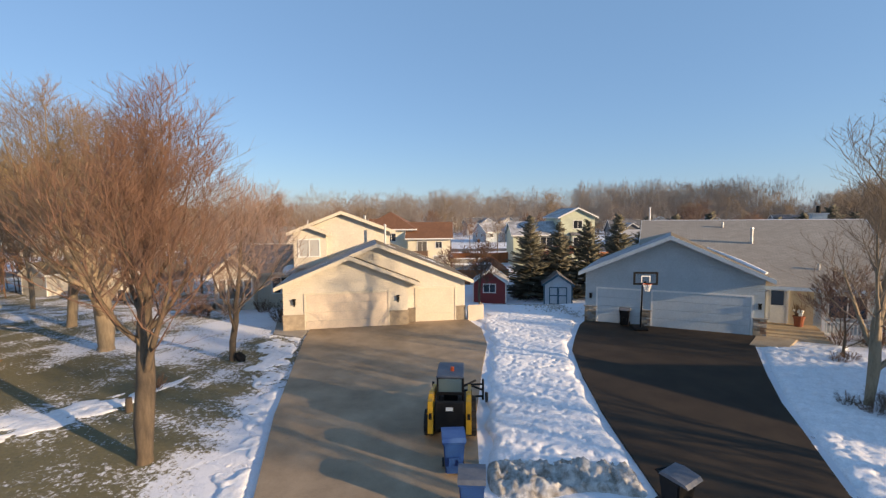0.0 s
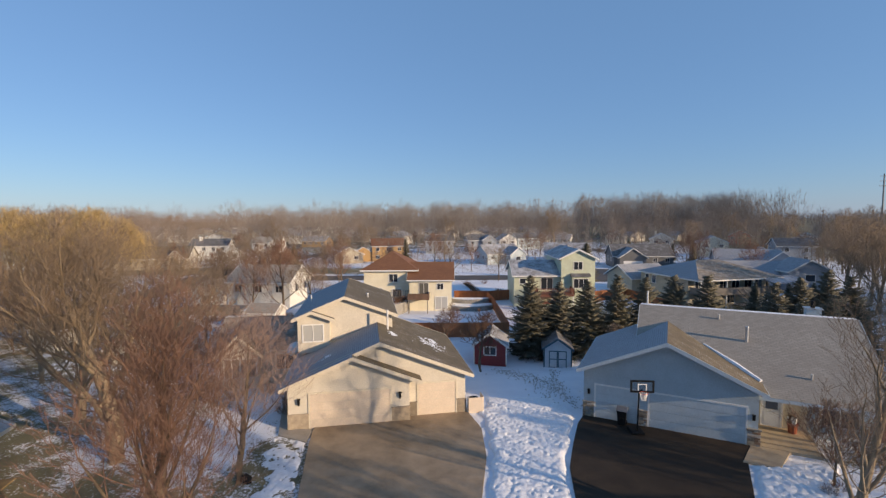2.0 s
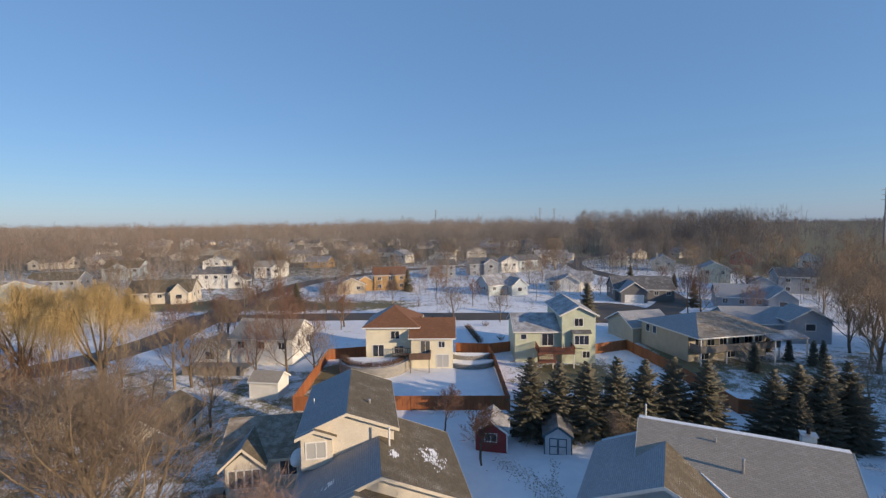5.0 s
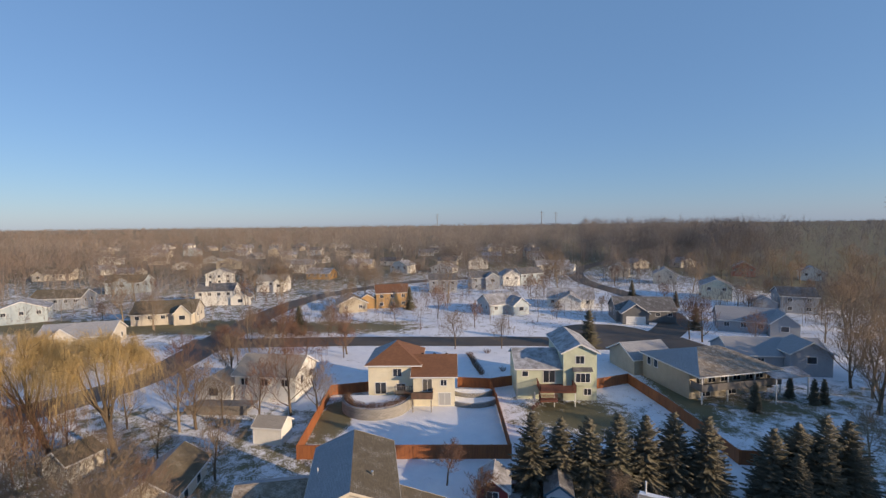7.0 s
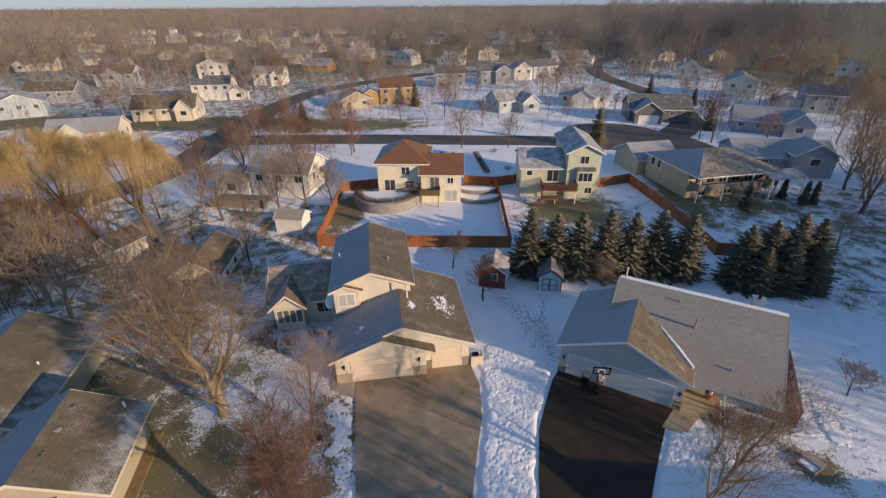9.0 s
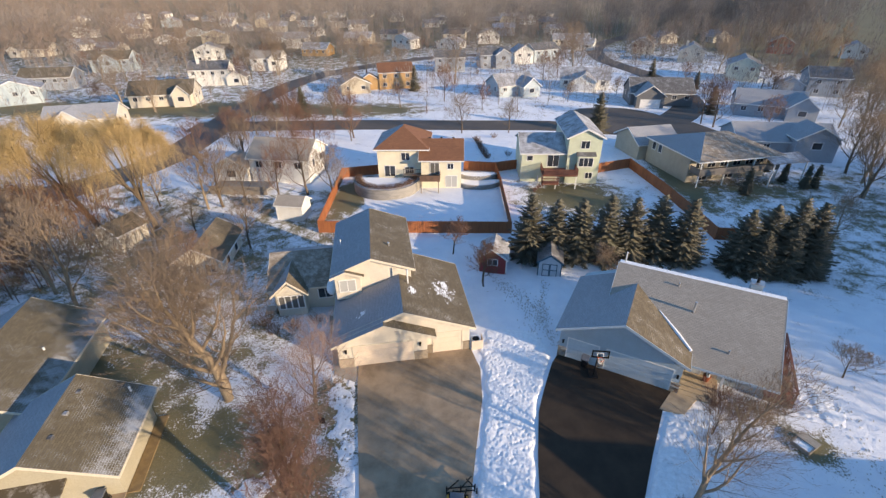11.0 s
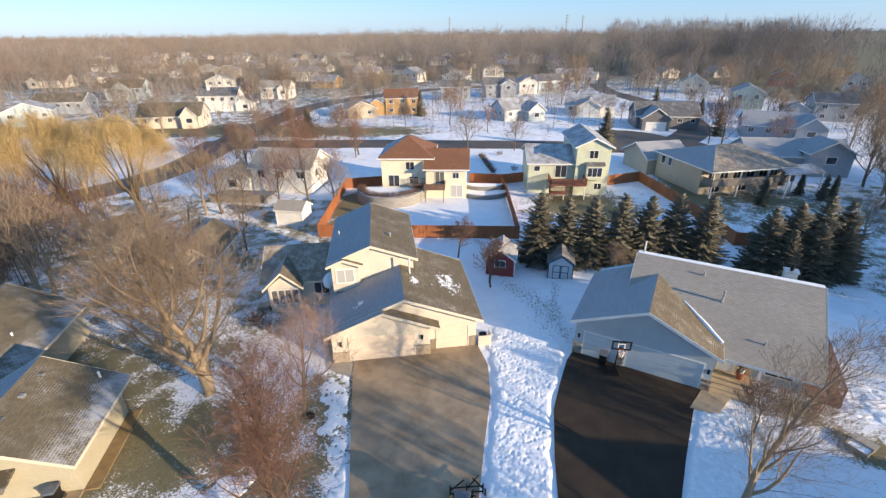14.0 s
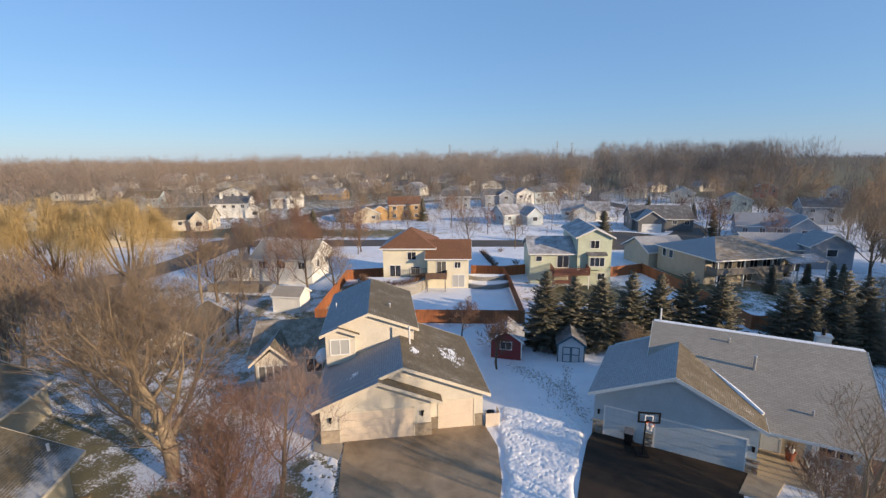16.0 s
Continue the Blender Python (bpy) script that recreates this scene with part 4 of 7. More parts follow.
def house_rust():
    h = empty("house", house_frame(-14.2, 68.2, 1, -1.3), "cream two-storey house with rust-red shingle roof and deck", "house")
    W = "butter"
    # lower right block with walk-out
    gable_body(h, W, 0, 7.6, 7.6, 14.1, -0.4, 4.85, 7.0, axis="u", name="right_wall", ar=3.8)
    gable_roof(h, "roof_rust", -0.45, 8.05, 7.2, 14.55, 4.65, 7.05, 3.8, "u")
    part("left_wall", boxes((0.3, 8.4, 1.4, 10.5, -0.4, 6.1)), W, h)
    hip_roof(h, "roof_rust", -0.2, 8.9, 0.9, 11.0, 6.05, 8.75, frosted="roof_rime")
    window(h, "front", 1.4, 4.3, 5.6, 4.3, 5.5, 2)
    window(h, "front", 1.4, 1.4, 3.1, 1.5, 3.3, 2)
    window(h, "front", 1.4, 4.8, 6.2, 2.0, 3.1, 2)
    window(h, "front", 0, 9.1, 10.5, 2.45, 4.3, 2, glass="glass_dim")
    window(h, "front", 0, 11.9, 12.8, 3.3, 4.2, 2)
    window(h, "front", 0, 11.6, 13.4, 0.2, 2.1, 2, glass="glass_pale")
    deck = part("deck", boxes((7.5, 10.7, -2.4, 0.0, 2.05, 2.3)), "deckwood", h, "brown wooden deck with boarded railing")
    part("railing", boxes((7.5, 10.7, -2.4, -2.32, 2.3, 2.95), (10.62, 10.7, -2.32, -0.02, 2.3, 2.95), (7.46, 10.74, -2.44, -2.28, 2.95, 3.02)), "deckwood", deck)
    for i in range(9):
        part("baluster", boxes((4.6 + 0.33 * i, 4.66 + 0.33 * i, 0.55, 0.61, 2.0, 2.95)), "greywood", deck)
    part("landing", boxes((4.5, 7.5, 0.5, 1.4, 1.85, 2.0), (4.5, 7.5, 0.54, 0.62, 2.95, 3.03)), "greywood", deck, "weathered grey landing with rail")
    for u in (4.6, 7.6, 10.4):
        part("deck_post", boxes((u, u + 0.14, -2.3 if u > 7 else 0.55, -2.16 if u > 7 else 0.69, -0.3, 2.1)), "greywood", h)
    for i in range(3):
        part("roof_vent", boxes((8.6 + i * 2.0, 8.95 + i * 2.0, 4.4, 4.7, 6.85, 7.15)), "black", h)
    return h


house_rust()


def retaining_wall(cx, cy, rx, ry, a0, a1, height, label, fill):
    """Curved wall of stacked blocks round a raised bed."""
    e = empty("retaining_wall", pose(cx, cy, float(ground_z(cx, cy))), label, "retaining wall")
    n = max(8, int((rx + ry) / 2 * math.radians(a1 - a0) / 0.55))
    shared = boxes((-0.285, 0.285, -0.15, 0.15, 0, 0.235), bevel=0.02)
    first = None
    rows = int(height / 0.24)
    for r in range(rows):
        for i in range(n):
            a = math.radians(a0 + (a1 - a0) * (i + 0.5 * (r % 2)) / n)
            m = pose(rx * math.cos(a), ry * math.sin(a), r * 0.24 - 0.05, 0, 0, math.degrees(math.atan2(ry * math.cos(a), -rx * math.sin(a))))
            if first is None:
                first = part("block", shared, "block", e)
                ob = first
            else:
                ob = new("block", first.data)
                ob.parent = e
            ob.matrix_basis = m
    bm = bmesh.new()
    top = [bm.verts.new(((rx - 0.1) * math.cos(math.radians(a)), (ry - 0.1) * math.sin(math.radians(a)), height - 0.12)) for a in np.linspace(a0, a1, 24)]
    low = [bm.verts.new(((rx - 0.1) * math.cos(math.radians(a)), (ry - 0.1) * math.sin(math.radians(a)), -0.3)) for a in np.linspace(a0, a1, 24)]
    bm.faces.new(top)
    for i in range(23):
        bm.faces.new((low[i], low[i + 1], top[i + 1], top[i]))
    part("raised_bed", bm, fill, e)
    return e


retaining_wall(-12.35, 68.6, 5.3, 5.4, 178, 362, 1.7, "curved grey block retaining wall round raised patio", "snow")
retaining_wall(2.6, 72.6, 3.4, 2.6, 190, 345, 1.5, "upper tier of curved block terrace under snow", "snow")
retaining_wall(2.6, 71.2, 4.2, 3.4, 190, 345, 0.9, "low curved block retaining wall with snow on top", "snow")


def house_green():
    h = empty("house", house_frame(9.9, 71.6, 0, -1.3), "pale green three-level house with grey roof and deck", "house")
    W = "green"
    gable_body(h, W, 0, 9.5, 0, 7.6, -0.4, 5.0, 6.9, axis="u", name="left_wall", ar=4.7)
    gable_roof(h, "roof_frost", -0.4, 9.9, -0.35, 7.6, 4.85, 6.95, 4.7, "u")
    gable_body(h, W, 7.3, 12.6, -0.7, 11.0, -0.4, 7.75, 9.05, name="right_wall")
    gable_roof(h, "roof_frost", 6.85, 13.05, -1.1, 11.4, 7.6, 9.1)
    window(h, "front", -0.7, 9.3, 10.6, 6.0, 7.2, 2)
    part("bay_window", boxes((8.9, 11.6, -1.35, -0.7, 2.6, 5.0)), W, h)
    window(h, "front", -1.35, 9.15, 11.35, 3.2, 4.6, 3)
    part("bay_roof", roof_uv(prism(bmesh.new(), [(-1.6, 4.95), (-0.7, 5.4), (-0.7, 4.95)], 8.7, 11.8, "u")), "roof_dark", h)
    window(h, "front", -0.7, 10.6, 11.7, 0.9, 1.9, 2)
    window(h, "front", 0, 0.9, 1.8, 3.7, 4.5, 1)
    window(h, "front", 0, 4.3, 6.1, 2.7, 4.6, 2)
    deck = part("deck", boxes((3.2, 8.7, -3.4, -0.05, 2.2, 2.42), (3.0, 5.6, -4.6, -3.4, 1.25, 1.45)), "redwood_deck", h, "red-brown wooden two-level deck")
    for (xa, ya), (xb, yb), z in (((3.2, -0.1), (3.2, -3.4), 2.42), ((3.2, -3.4), (8.7, -3.4), 2.42), ((8.7, -3.4), (8.7, -0.75), 2.42), ((3.0, -4.6), (5.6, -4.6), 1.45), ((3.0, -3.4), (3.0, -4.6), 1.45)):
        x0, x1, y0, y1 = min(xa, xb), max(xa, xb), min(ya, yb), max(ya, yb)
        n = int((x1 - x0 + y1 - y0) / 0.14)
        part("railing", boxes((x0 - 0.05, x1 + 0.05, y0 - 0.05, y1 + 0.05, z + 0.9, z + 0.97), (x0 - 0.03, x1 + 0.03, y0 - 0.03, y1 + 0.03, z + 0.06, z + 0.13), *[(x0 + (x1 - x0) * k / n - 0.025, x0 + (x1 - x0) * k / n + 0.025, y0 + (y1 - y0) * k / n - 0.025, y0 + (y1 - y0) * k / n + 0.025, z + 0.13, z + 0.9) for k in range(n + 1)]), "redwood_deck", deck)
    for i in range(5):
        part("tread", boxes((2.9 - 0.3 * i, 3.2 - 0.3 * i, -4.6, -3.5, 1.1 - 0.26 * i, 1.16 - 0.26 * i)), "redwood_deck", deck)
    for u in (2.3, 5.3, 8.5):
        part("deck_post", boxes((u, u + 0.14, -3.35, -3.2, -0.4, 2.3)), "trim", h)
    return h


house_green()


def house_porch():
    """Large house with a covered rear porch."""
    h = empty("house", house_frame(37.3, 71.6, 14, -1.3), "large tan house with snow-flecked roof and rear balcony", "house")
    W = "tan"
    part("wall", boxes((0, 15, 0, 11.6, -0.4, 4.32)), W, h)
    hip_roof(h, "roof_patchy", -0.5, 15.6, -2.7, 12.0, 4.3, 6.7, inset=5.9, frosted="roof_rime")
    gable_body(h, W, 12.0, 20.0, -1.5, 7.0, -0.4, 3.0, 5.0, axis="u", name="garage_wall")
    gable_roof(h, "roof_rime", 11.5, 20.5, -2.0, 7.0, 2.8, 5.05, axis="u")
    for c in (2.0, 4.2, 6.6, 9.0, 11.4, 13.4):
        window(h, "front", 0, c - 0.7, c + 0.7, 2.4, 4.1, 2)
    for c in (3.0, 8.0):
        window(h, "front", 0, c - 0.9, c + 0.9, 0.2, 2.0, 2)
    for c in (8.0, 9.8):
        window(h, "left", 0, c - 0.45, c + 0.45, 2.7, 4.0, 1)
    part("balcony", boxes((0.2, 15.2, -2.4, -0.02, 1.95, 2.2), (0.2, 15.2, -2.4, -2.32, 2.2, 3.1), (0.2, 0.28, -2.4, -0.1, 2.2, 3.1)), "greywood", h, "grey wooden balcony along the rear wall")
    for u in (0.3, 5.0, 10.0, 15.0):
        part("balcony_post", boxes((u, u + 0.16, -2.35, -2.2, -0.4, 4.4)), "trim", h)
    part("porch_roof", roof_uv(prism(bmesh.new(), [(-4.6, 3.75), (-2.0, 4.5), (-2.0, 4.62), (-4.6, 3.87)], 11.5, 18.2, "u")), "roof_frost", h, "low pitched roof over the end of the balcony")
    for u in (11.8, 17.9):
        part("porch_post", boxes((u, u + 0.14, -4.5, -4.36, -0.4, 3.8)), "trim", h)
    steps = part("stair", boxes((7.9, 8.0, -6.0, -2.4, 0.0, 0.1)), "greywood", h, "grey wooden stair down from the balcony")
    for i in range(9):
        part("tread", boxes((7.0, 8.0, -2.7 - i * 0.28, -2.42 - i * 0.28, 1.86 - i * 0.22, 1.92 - i * 0.22)), "greywood", steps)
    for u in (6.95, 8.0):
        part("stringer", tube(bmesh.new(), (u, -2.4, 2.9), (u, -5.0, 0.85), 0.05, 0.05, 6), "greywood", steps)
    return h


house_porch()


def house_hip():
    """House close on the lawn's side: a gabled garage wing before the main block."""
    h = empty("house", house_frame(-19.73, 14.61, 15), "cream house with two gabled brown shingle roofs", "house")
    W = "olive"
    gable_body(h, W, -8.1, -0.73, 0.45, 6.3, -0.4, 2.72, 4.70, -4.42, name="wing_wall")
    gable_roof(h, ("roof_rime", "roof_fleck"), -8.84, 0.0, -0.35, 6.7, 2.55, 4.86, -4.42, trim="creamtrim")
    gable_body(h, W, -16.6, -7.75, 6.1, 16.8, -0.4, 2.75, 5.0, -12.2, name="main_wall")
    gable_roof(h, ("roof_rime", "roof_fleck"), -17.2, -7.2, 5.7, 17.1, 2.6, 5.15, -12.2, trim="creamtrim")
    for v in (1.5, 3.3, 5.1):
        part("roof_vent", boxes((-3.9, -3.6, v, v + 0.3, 4.5, 4.78), bevel=0.03), "roof_dark", h, "small grey roof vent")
    part("porch_roof", prism(bmesh.new(), [(-0.75, 1.95), (0.46, 2.3), (0.46, 2.42), (-0.75, 2.07)], -8.7, -3.25, "u"), "roof_brown", h, "low brown porch roof")
    return h


house_hip()
Lm = house_frame(-19.73, 14.61, 15)
for u, v, z, lab in ((-1.3, 6.0, 3.35, "small white vent pipe on brown roof"), (-9.2, 11.6, 3.55, "white vent pipe on brown roof slope")):
    p = Lm @ Vector((u, v, z))
    pipe(p.x, p.y, p.z, 0.4, 0.07, "whitepipe", lab)


# ---- cedar fences ----
def fence(line, label, h=1.8, mat="cedar"):
    e = empty("fence", pose(line[0][0], line[0][1], 0), label, "fence")
    o = Vector((line[0][0], line[0][1], 0))
    for (xa, ya), (xb, yb) in zip(line, line[1:]):
        length = math.hypot(xb - xa, yb - ya)
        n = max(1, round(length / 2.4))
        ang = math.degrees(math.atan2(yb - ya, xb - xa))
        for i in range(n):
            x, y = xa + (xb - xa) * i / n, ya + (yb - ya) * i / n
            L = length / n
            z = float(ground_z(x, y))
            k = int(L / 0.15)
            near, far = [], []
            for j in range(k):
                off = 0.016 * (j % 2)
                near += [(L * j / k + 0.004, -0.014 + off), (L * (j + 1) / k - 0.004, -0.014 + off)]
                far += [(L * j / k + 0.004, 0.008 + off), (L * (j + 1) / k - 0.004, 0.008 + off)]
            bm = bmesh.new()
            ring = near + far[::-1]
            lo = [bm.verts.new((a, b, 0.03)) for a, b in ring]
            hi = [bm.verts.new((a, b, h)) for a, b in ring]
            for j in range(len(ring)):
                q = (j + 1) % len(ring)
                bm.faces.new((lo[j], lo[q], hi[q], hi[j]))
            for j in range(2 * k - 1):
                bm.faces.new((hi[j], hi[j + 1], hi[len(ring) - 2 - j], hi[len(ring) - 1 - j]))
            bmesh.ops.recalc_face_normals(bm, faces=bm.faces[:])
            p = part("panel", bm, mat, e)
            for z0 in (0.3, h - 0.4):
                part("rail", boxes((0, L, 0.03, 0.07, z0, z0 + 0.1)), mat, p)
            p.matrix_basis = pose(x - o.x, y - o.y, z, 0, 0, ang)
            q = part("post", boxes((-0.05, 0.05, -0.05, 0.05, -0.3, h + 0.08)), mat, e)
            q.matrix_basis = pose(x - o.x, y - o.y, z, 0, 0, ang)
    return e


fence([(-13.9, 74.6), (-20.9, 72.6), (-19.2, 52.2), (-7.3, 52.5), (6.9, 52.9), (6.4, 68.5), (5.8, 76.0), (0.2, 76.6)], "reddish cedar board fence round the back yard")
fence([(5.8, 76.0), (9.8, 77.5)], "reddish cedar board fence beside the green house")
fence([(22.9, 75.4), (30.2, 78.5), (32.0, 67.5), (32.8, 59.3), (33.2, 51.9), (36.0, 51.6)], "reddish cedar board fence behind the spruces")


# ---- trees ----
class Sticks:
    """Gathers tapered sticks into one mesh."""
    def __init__(self):
        self.v, self.f = [], []

    def line(self, pts, radii, sides):
        base = len(self.v)
        n = len(pts)
        for i in range(n):
            d = (pts[min(i + 1, n - 1)] - pts[max(i - 1, 0)]).normalized()
            s = d.orthogonal().normalized()
            t = d.cross(s)
            for k in range(sides):
                a = 2 * math.pi * k / sides
                self.v.append(tuple(pts[i] + (s * math.cos(a) + t * math.sin(a)) * radii[i]))
        for i in range(n - 1):
            for k in range(sides):
                j = (k + 1) % sides
                self.f.append((base + i * sides + k, base + i * sides + j, base + (i + 1) * sides + j, base + (i + 1) * sides + k))

    def spike(self, a, b, r):
        """A thin twig that runs to a point."""
        base = len(self.v)
        d = (b - a).normalized()
        s = d.orthogonal().normalized() * r
        t = d.cross(s)
        self.v += [tuple(a + s), tuple(a - s * 0.5 + t * 0.87), tuple(a - s * 0.5 - t * 0.87), tuple(b)]
        self.f += [(base, base + 1, base + 3), (base + 1, base + 2, base + 3), (base + 2, base, base + 3)]

    def mesh(self, name, mat):
        me = bpy.data.meshes.new(name)
        me.from_pydata(self.v, [], self.f)
        me.materials.append(M[mat])
        me.polygons.foreach_set("use_smooth", [True] * len(me.polygons))
        return me


def turned(d, angle, azim):
    s = d.orthogonal().normalized()
    axis = (Matrix.Rotation(azim, 3, d) @ s)
    return (Matrix.Rotation(angle, 3, axis) @ d).normalized()


def bare_tree_meshes(seed, height, spread, trunk_r, clear=0.22, kids=(12, 7, 7, 6), twig_r=0.011, bark="bark", twig="twig", up=0.25, lean=(0, 0), angle=0.75, thin=(0.52, 0.46, 0.5)):
    """Trunk-with-limbs mesh and twig mesh of a leafless tree."""
    rnd = random.Random(seed)
    wood, fine = Sticks(), Sticks()

    def branch(p, d, length, r, level):
        segs = (7, 5, 4, 3)[level]
        pts, radii, dirs = [p.copy()], [r], [d.copy()]
        for i in range(segs):
            wob = (0.08, 0.11, 0.15, 0.2)[level]
            d = (d + Vector((rnd.uniform(-wob, wob), rnd.uniform(-wob, wob), rnd.uniform(-wob, wob) + up * (0.0, 0.45, 0.5, 0.4)[level]))).normalized()
            p = p + d * (length / segs)
            pts.append(p.copy())
            radii.append(max(r * (1 - (i + 1) / segs * 0.82), 0.004))
            dirs.append(d.copy())
        (wood if level < 2 else fine).line(pts, radii, (8, 5, 4, 3)[level])
        if level == 0:
            pts2 = [pts[0] - Vector((0, 0, 0.3)), pts[0] + Vector((0, 0, 0.25))]
            wood.line(pts2, [r * 1.3, r * 1.02], 8)
        n = kids[level]
        start = clear if level == 0 else 0.18
        for k in range(n):
            t = start + (1 - start) * (k + rnd.random() * 0.8) / n
            t = min(t, 0.985)
            i = min(int(t * segs), segs - 1)
            f = t * segs - i
            q = pts[i].lerp(pts[i + 1], f)
            dd = dirs[i + 1]
            rr = radii[i] * (1 - f) + radii[i + 1] * f
            if level == 3:
                td = turned(dd, rnd.uniform(0.35, 0.8), rnd.uniform(0, 6.28))
                td = (td + Vector((0, 0, up))).normalized()
                fine.spike(q, q + td * length * rnd.uniform(0.35, 0.8), twig_r)
                continue
            ang = (angle, 0.72, 0.7)[level] * rnd.uniform(0.75, 1.2)
            cd = turned(dd, ang * (1.0 - 0.35 * t if level == 0 else 1.0), k * 2.4 + rnd.uniform(-0.4, 0.4))
            if level == 0:
                ln = spread * 1.25 * (1.15 - 0.62 * t) * rnd.uniform(0.85, 1.15)
            else:
                ln = length * (0.62 - 0.22 * t) * rnd.uniform(0.8, 1.2)
            branch(q, cd, ln, max(rr * thin[level], 0.012 if level == 0 else twig_r), level + 1)
        if level in (1, 2):
            branch(pts[-1], dirs[-1], length * 0.35, max(radii[-1], twig_r), level + 1)

    branch(Vector((0, 0, 0)), Vector((lean[0], lean[1], 1)).normalized(), height * 0.88, trunk_r, 0)
    v = np.array(wood.v + fine.v)
    top = v[:, 2].max()
    rad = np.percentile(np.hypot(v[:, 0], v[:, 1]), 96)
    k = np.array([spread / rad, spread / rad, height / top])
    for st in (wood, fine):
        a = np.array(st.v)
        low = np.clip(a[:, 2:] / (0.12 * top), 0, 1)                # the foot keeps its girth
        st.v = (a * (low * k + (1 - low) * np.array([1, 1, k[2]]))).tolist()
    return wood.mesh("trunk", bark), fine.mesh("crown", twig)


def place_tree(meshes, x, y, label, name="bare_tree", rot=0.0, scale=1.0, category="tree", group=""):
    e = empty(name, pose(x, y, float(ground_z(x, y)) - 0.02, 0, 0, rot) @ Matrix.Scale(scale, 4), label, category, group)
    for me in meshes:
        ob = new(me.name.split(".")[0], me)
        ob.parent = e
    return e


# the trees on the front lawns
place_tree(bare_tree_meshes(3, 11.5, 3.5, 0.19, 0.29, (18, 10, 9, 7), up=0.6, lean=(0.055, 0.0), angle=0.56, twig_r=0.0035, thin=(0.5, 0.36, 0.36)), -8.0, 11.9, "tall leafless maple with dense reddish twigs on front lawn")
place_tree(bare_tree_meshes(5, 9.2, 3.3, 0.14, 0.2, (14, 9, 8, 6), up=0.45, angle=0.8, thin=(0.44, 0.34, 0.36), twig_r=0.0038, twig="rosetwig"), -10.0, 20.8, "leafless maple with pale rosy twigs beside driveway")
place_tree(bare_tree_meshes(7, 13.9, 5.3, 0.34, 0.18, (15, 10, 9, 8), bark="palebark", twig="tantwig", thin=(0.55, 0.42, 0.42), up=0.45, lean=(0.05, 0.05), angle=0.72, twig_r=0.0055), -17.5, 22.5, "large spreading leafless tree with pale bark, leaning")
place_tree(bare_tree_meshes(8, 13.2, 4.9, 0.27, 0.2, (12, 10, 8, 7), bark="palebark", twig="tantwig", thin=(0.6, 0.5, 0.5), up=0.36, lean=(0.03, 0.03), angle=0.95, twig_r=0.0075), -23.8, 27.6, "large leafless tree with pale bark beside the lawn")
place_tree(bare_tree_meshes(33, 12.4, 3.0, 0.12, 0.09, (15, 9, 6, 4), up=0.5, lean=(0.06, 0.0), bark="palebark", twig="greytwig", twig_r=0.0035, angle=0.5, thin=(0.62, 0.36, 0.4)), 14.95, 15.6, "slim leafless tree on snowy lawn by entry walk")
place_tree(bare_tree_meshes(13, 4.6, 2.2, 0.06, 0.12, (10, 6, 6, 5), up=0.4), 18.6, 20.9, "young leafless tree in snow by front walk")
place_tree(bare_tree_meshes(14, 6.0, 1.7, 0.075, 0.25, (10, 6, 5, 5), up=0.6, twig="shrub"), 2.85, 40.1, "small upright reddish leafless tree near the red shed")
place_tree(bare_tree_meshes(15, 5.4, 1.9, 0.08, 0.3, (10, 6, 5, 5), up=0.5), -0.75, 47.5, "small round leafless tree in the snowy back yard")
place_tree(bare_tree_meshes(16, 4.0, 1.8, 0.06, 0.1, (10, 6, 6, 5), up=0.5, bark="palebark", twig="greytwig"), 16.8, 43.8, "pale leafless shrub-like tree before the spruces")
place_tree(bare_tree_meshes(17, 3.4, 1.7, 0.06, 0.25, (9, 6, 5, 4), up=0.3, twig="greytwig"), 31.4, 26.7, "small bare fruit tree in the snow")


def shrub_meshes(seed, r, h, n=40, mat="shrub"):
    rnd = random.Random(seed)
    st = Sticks()
    for i in range(n):
        a, q = rnd.uniform(0, 6.28), rnd.random() ** 0.5
        p = Vector((math.cos(a) * q * r * 0.4, math.sin(a) * q * r * 0.4, -0.05))
        d = Vector((math.cos(a) * q * 0.8, math.sin(a) * q * 0.8, 1)).normalized()
        ln = h * rnd.uniform(0.7, 1.1)
        pts = [p]
        for k in range(4):
            d = (d + Vector((rnd.uniform(-0.2, 0.2), rnd.uniform(-0.2, 0.2), 0))).normalized()
            pts.append(pts[-1] + d * ln / 4)
        st.line(pts, [0.014, 0.012, 0.01, 0.008, 0.003], 3)
        for k in range(14):
            i = rnd.randint(1, 3)
            q0 = pts[i].lerp(pts[i + 1], rnd.random())
            td = turned(d, rnd.uniform(0.3, 0.9), rnd.uniform(0, 6.28))
            st.spike(q0, q0 + td * ln * rnd.uniform(0.15, 0.4), 0.009)
    return (st.mesh("stem_mass", mat),)


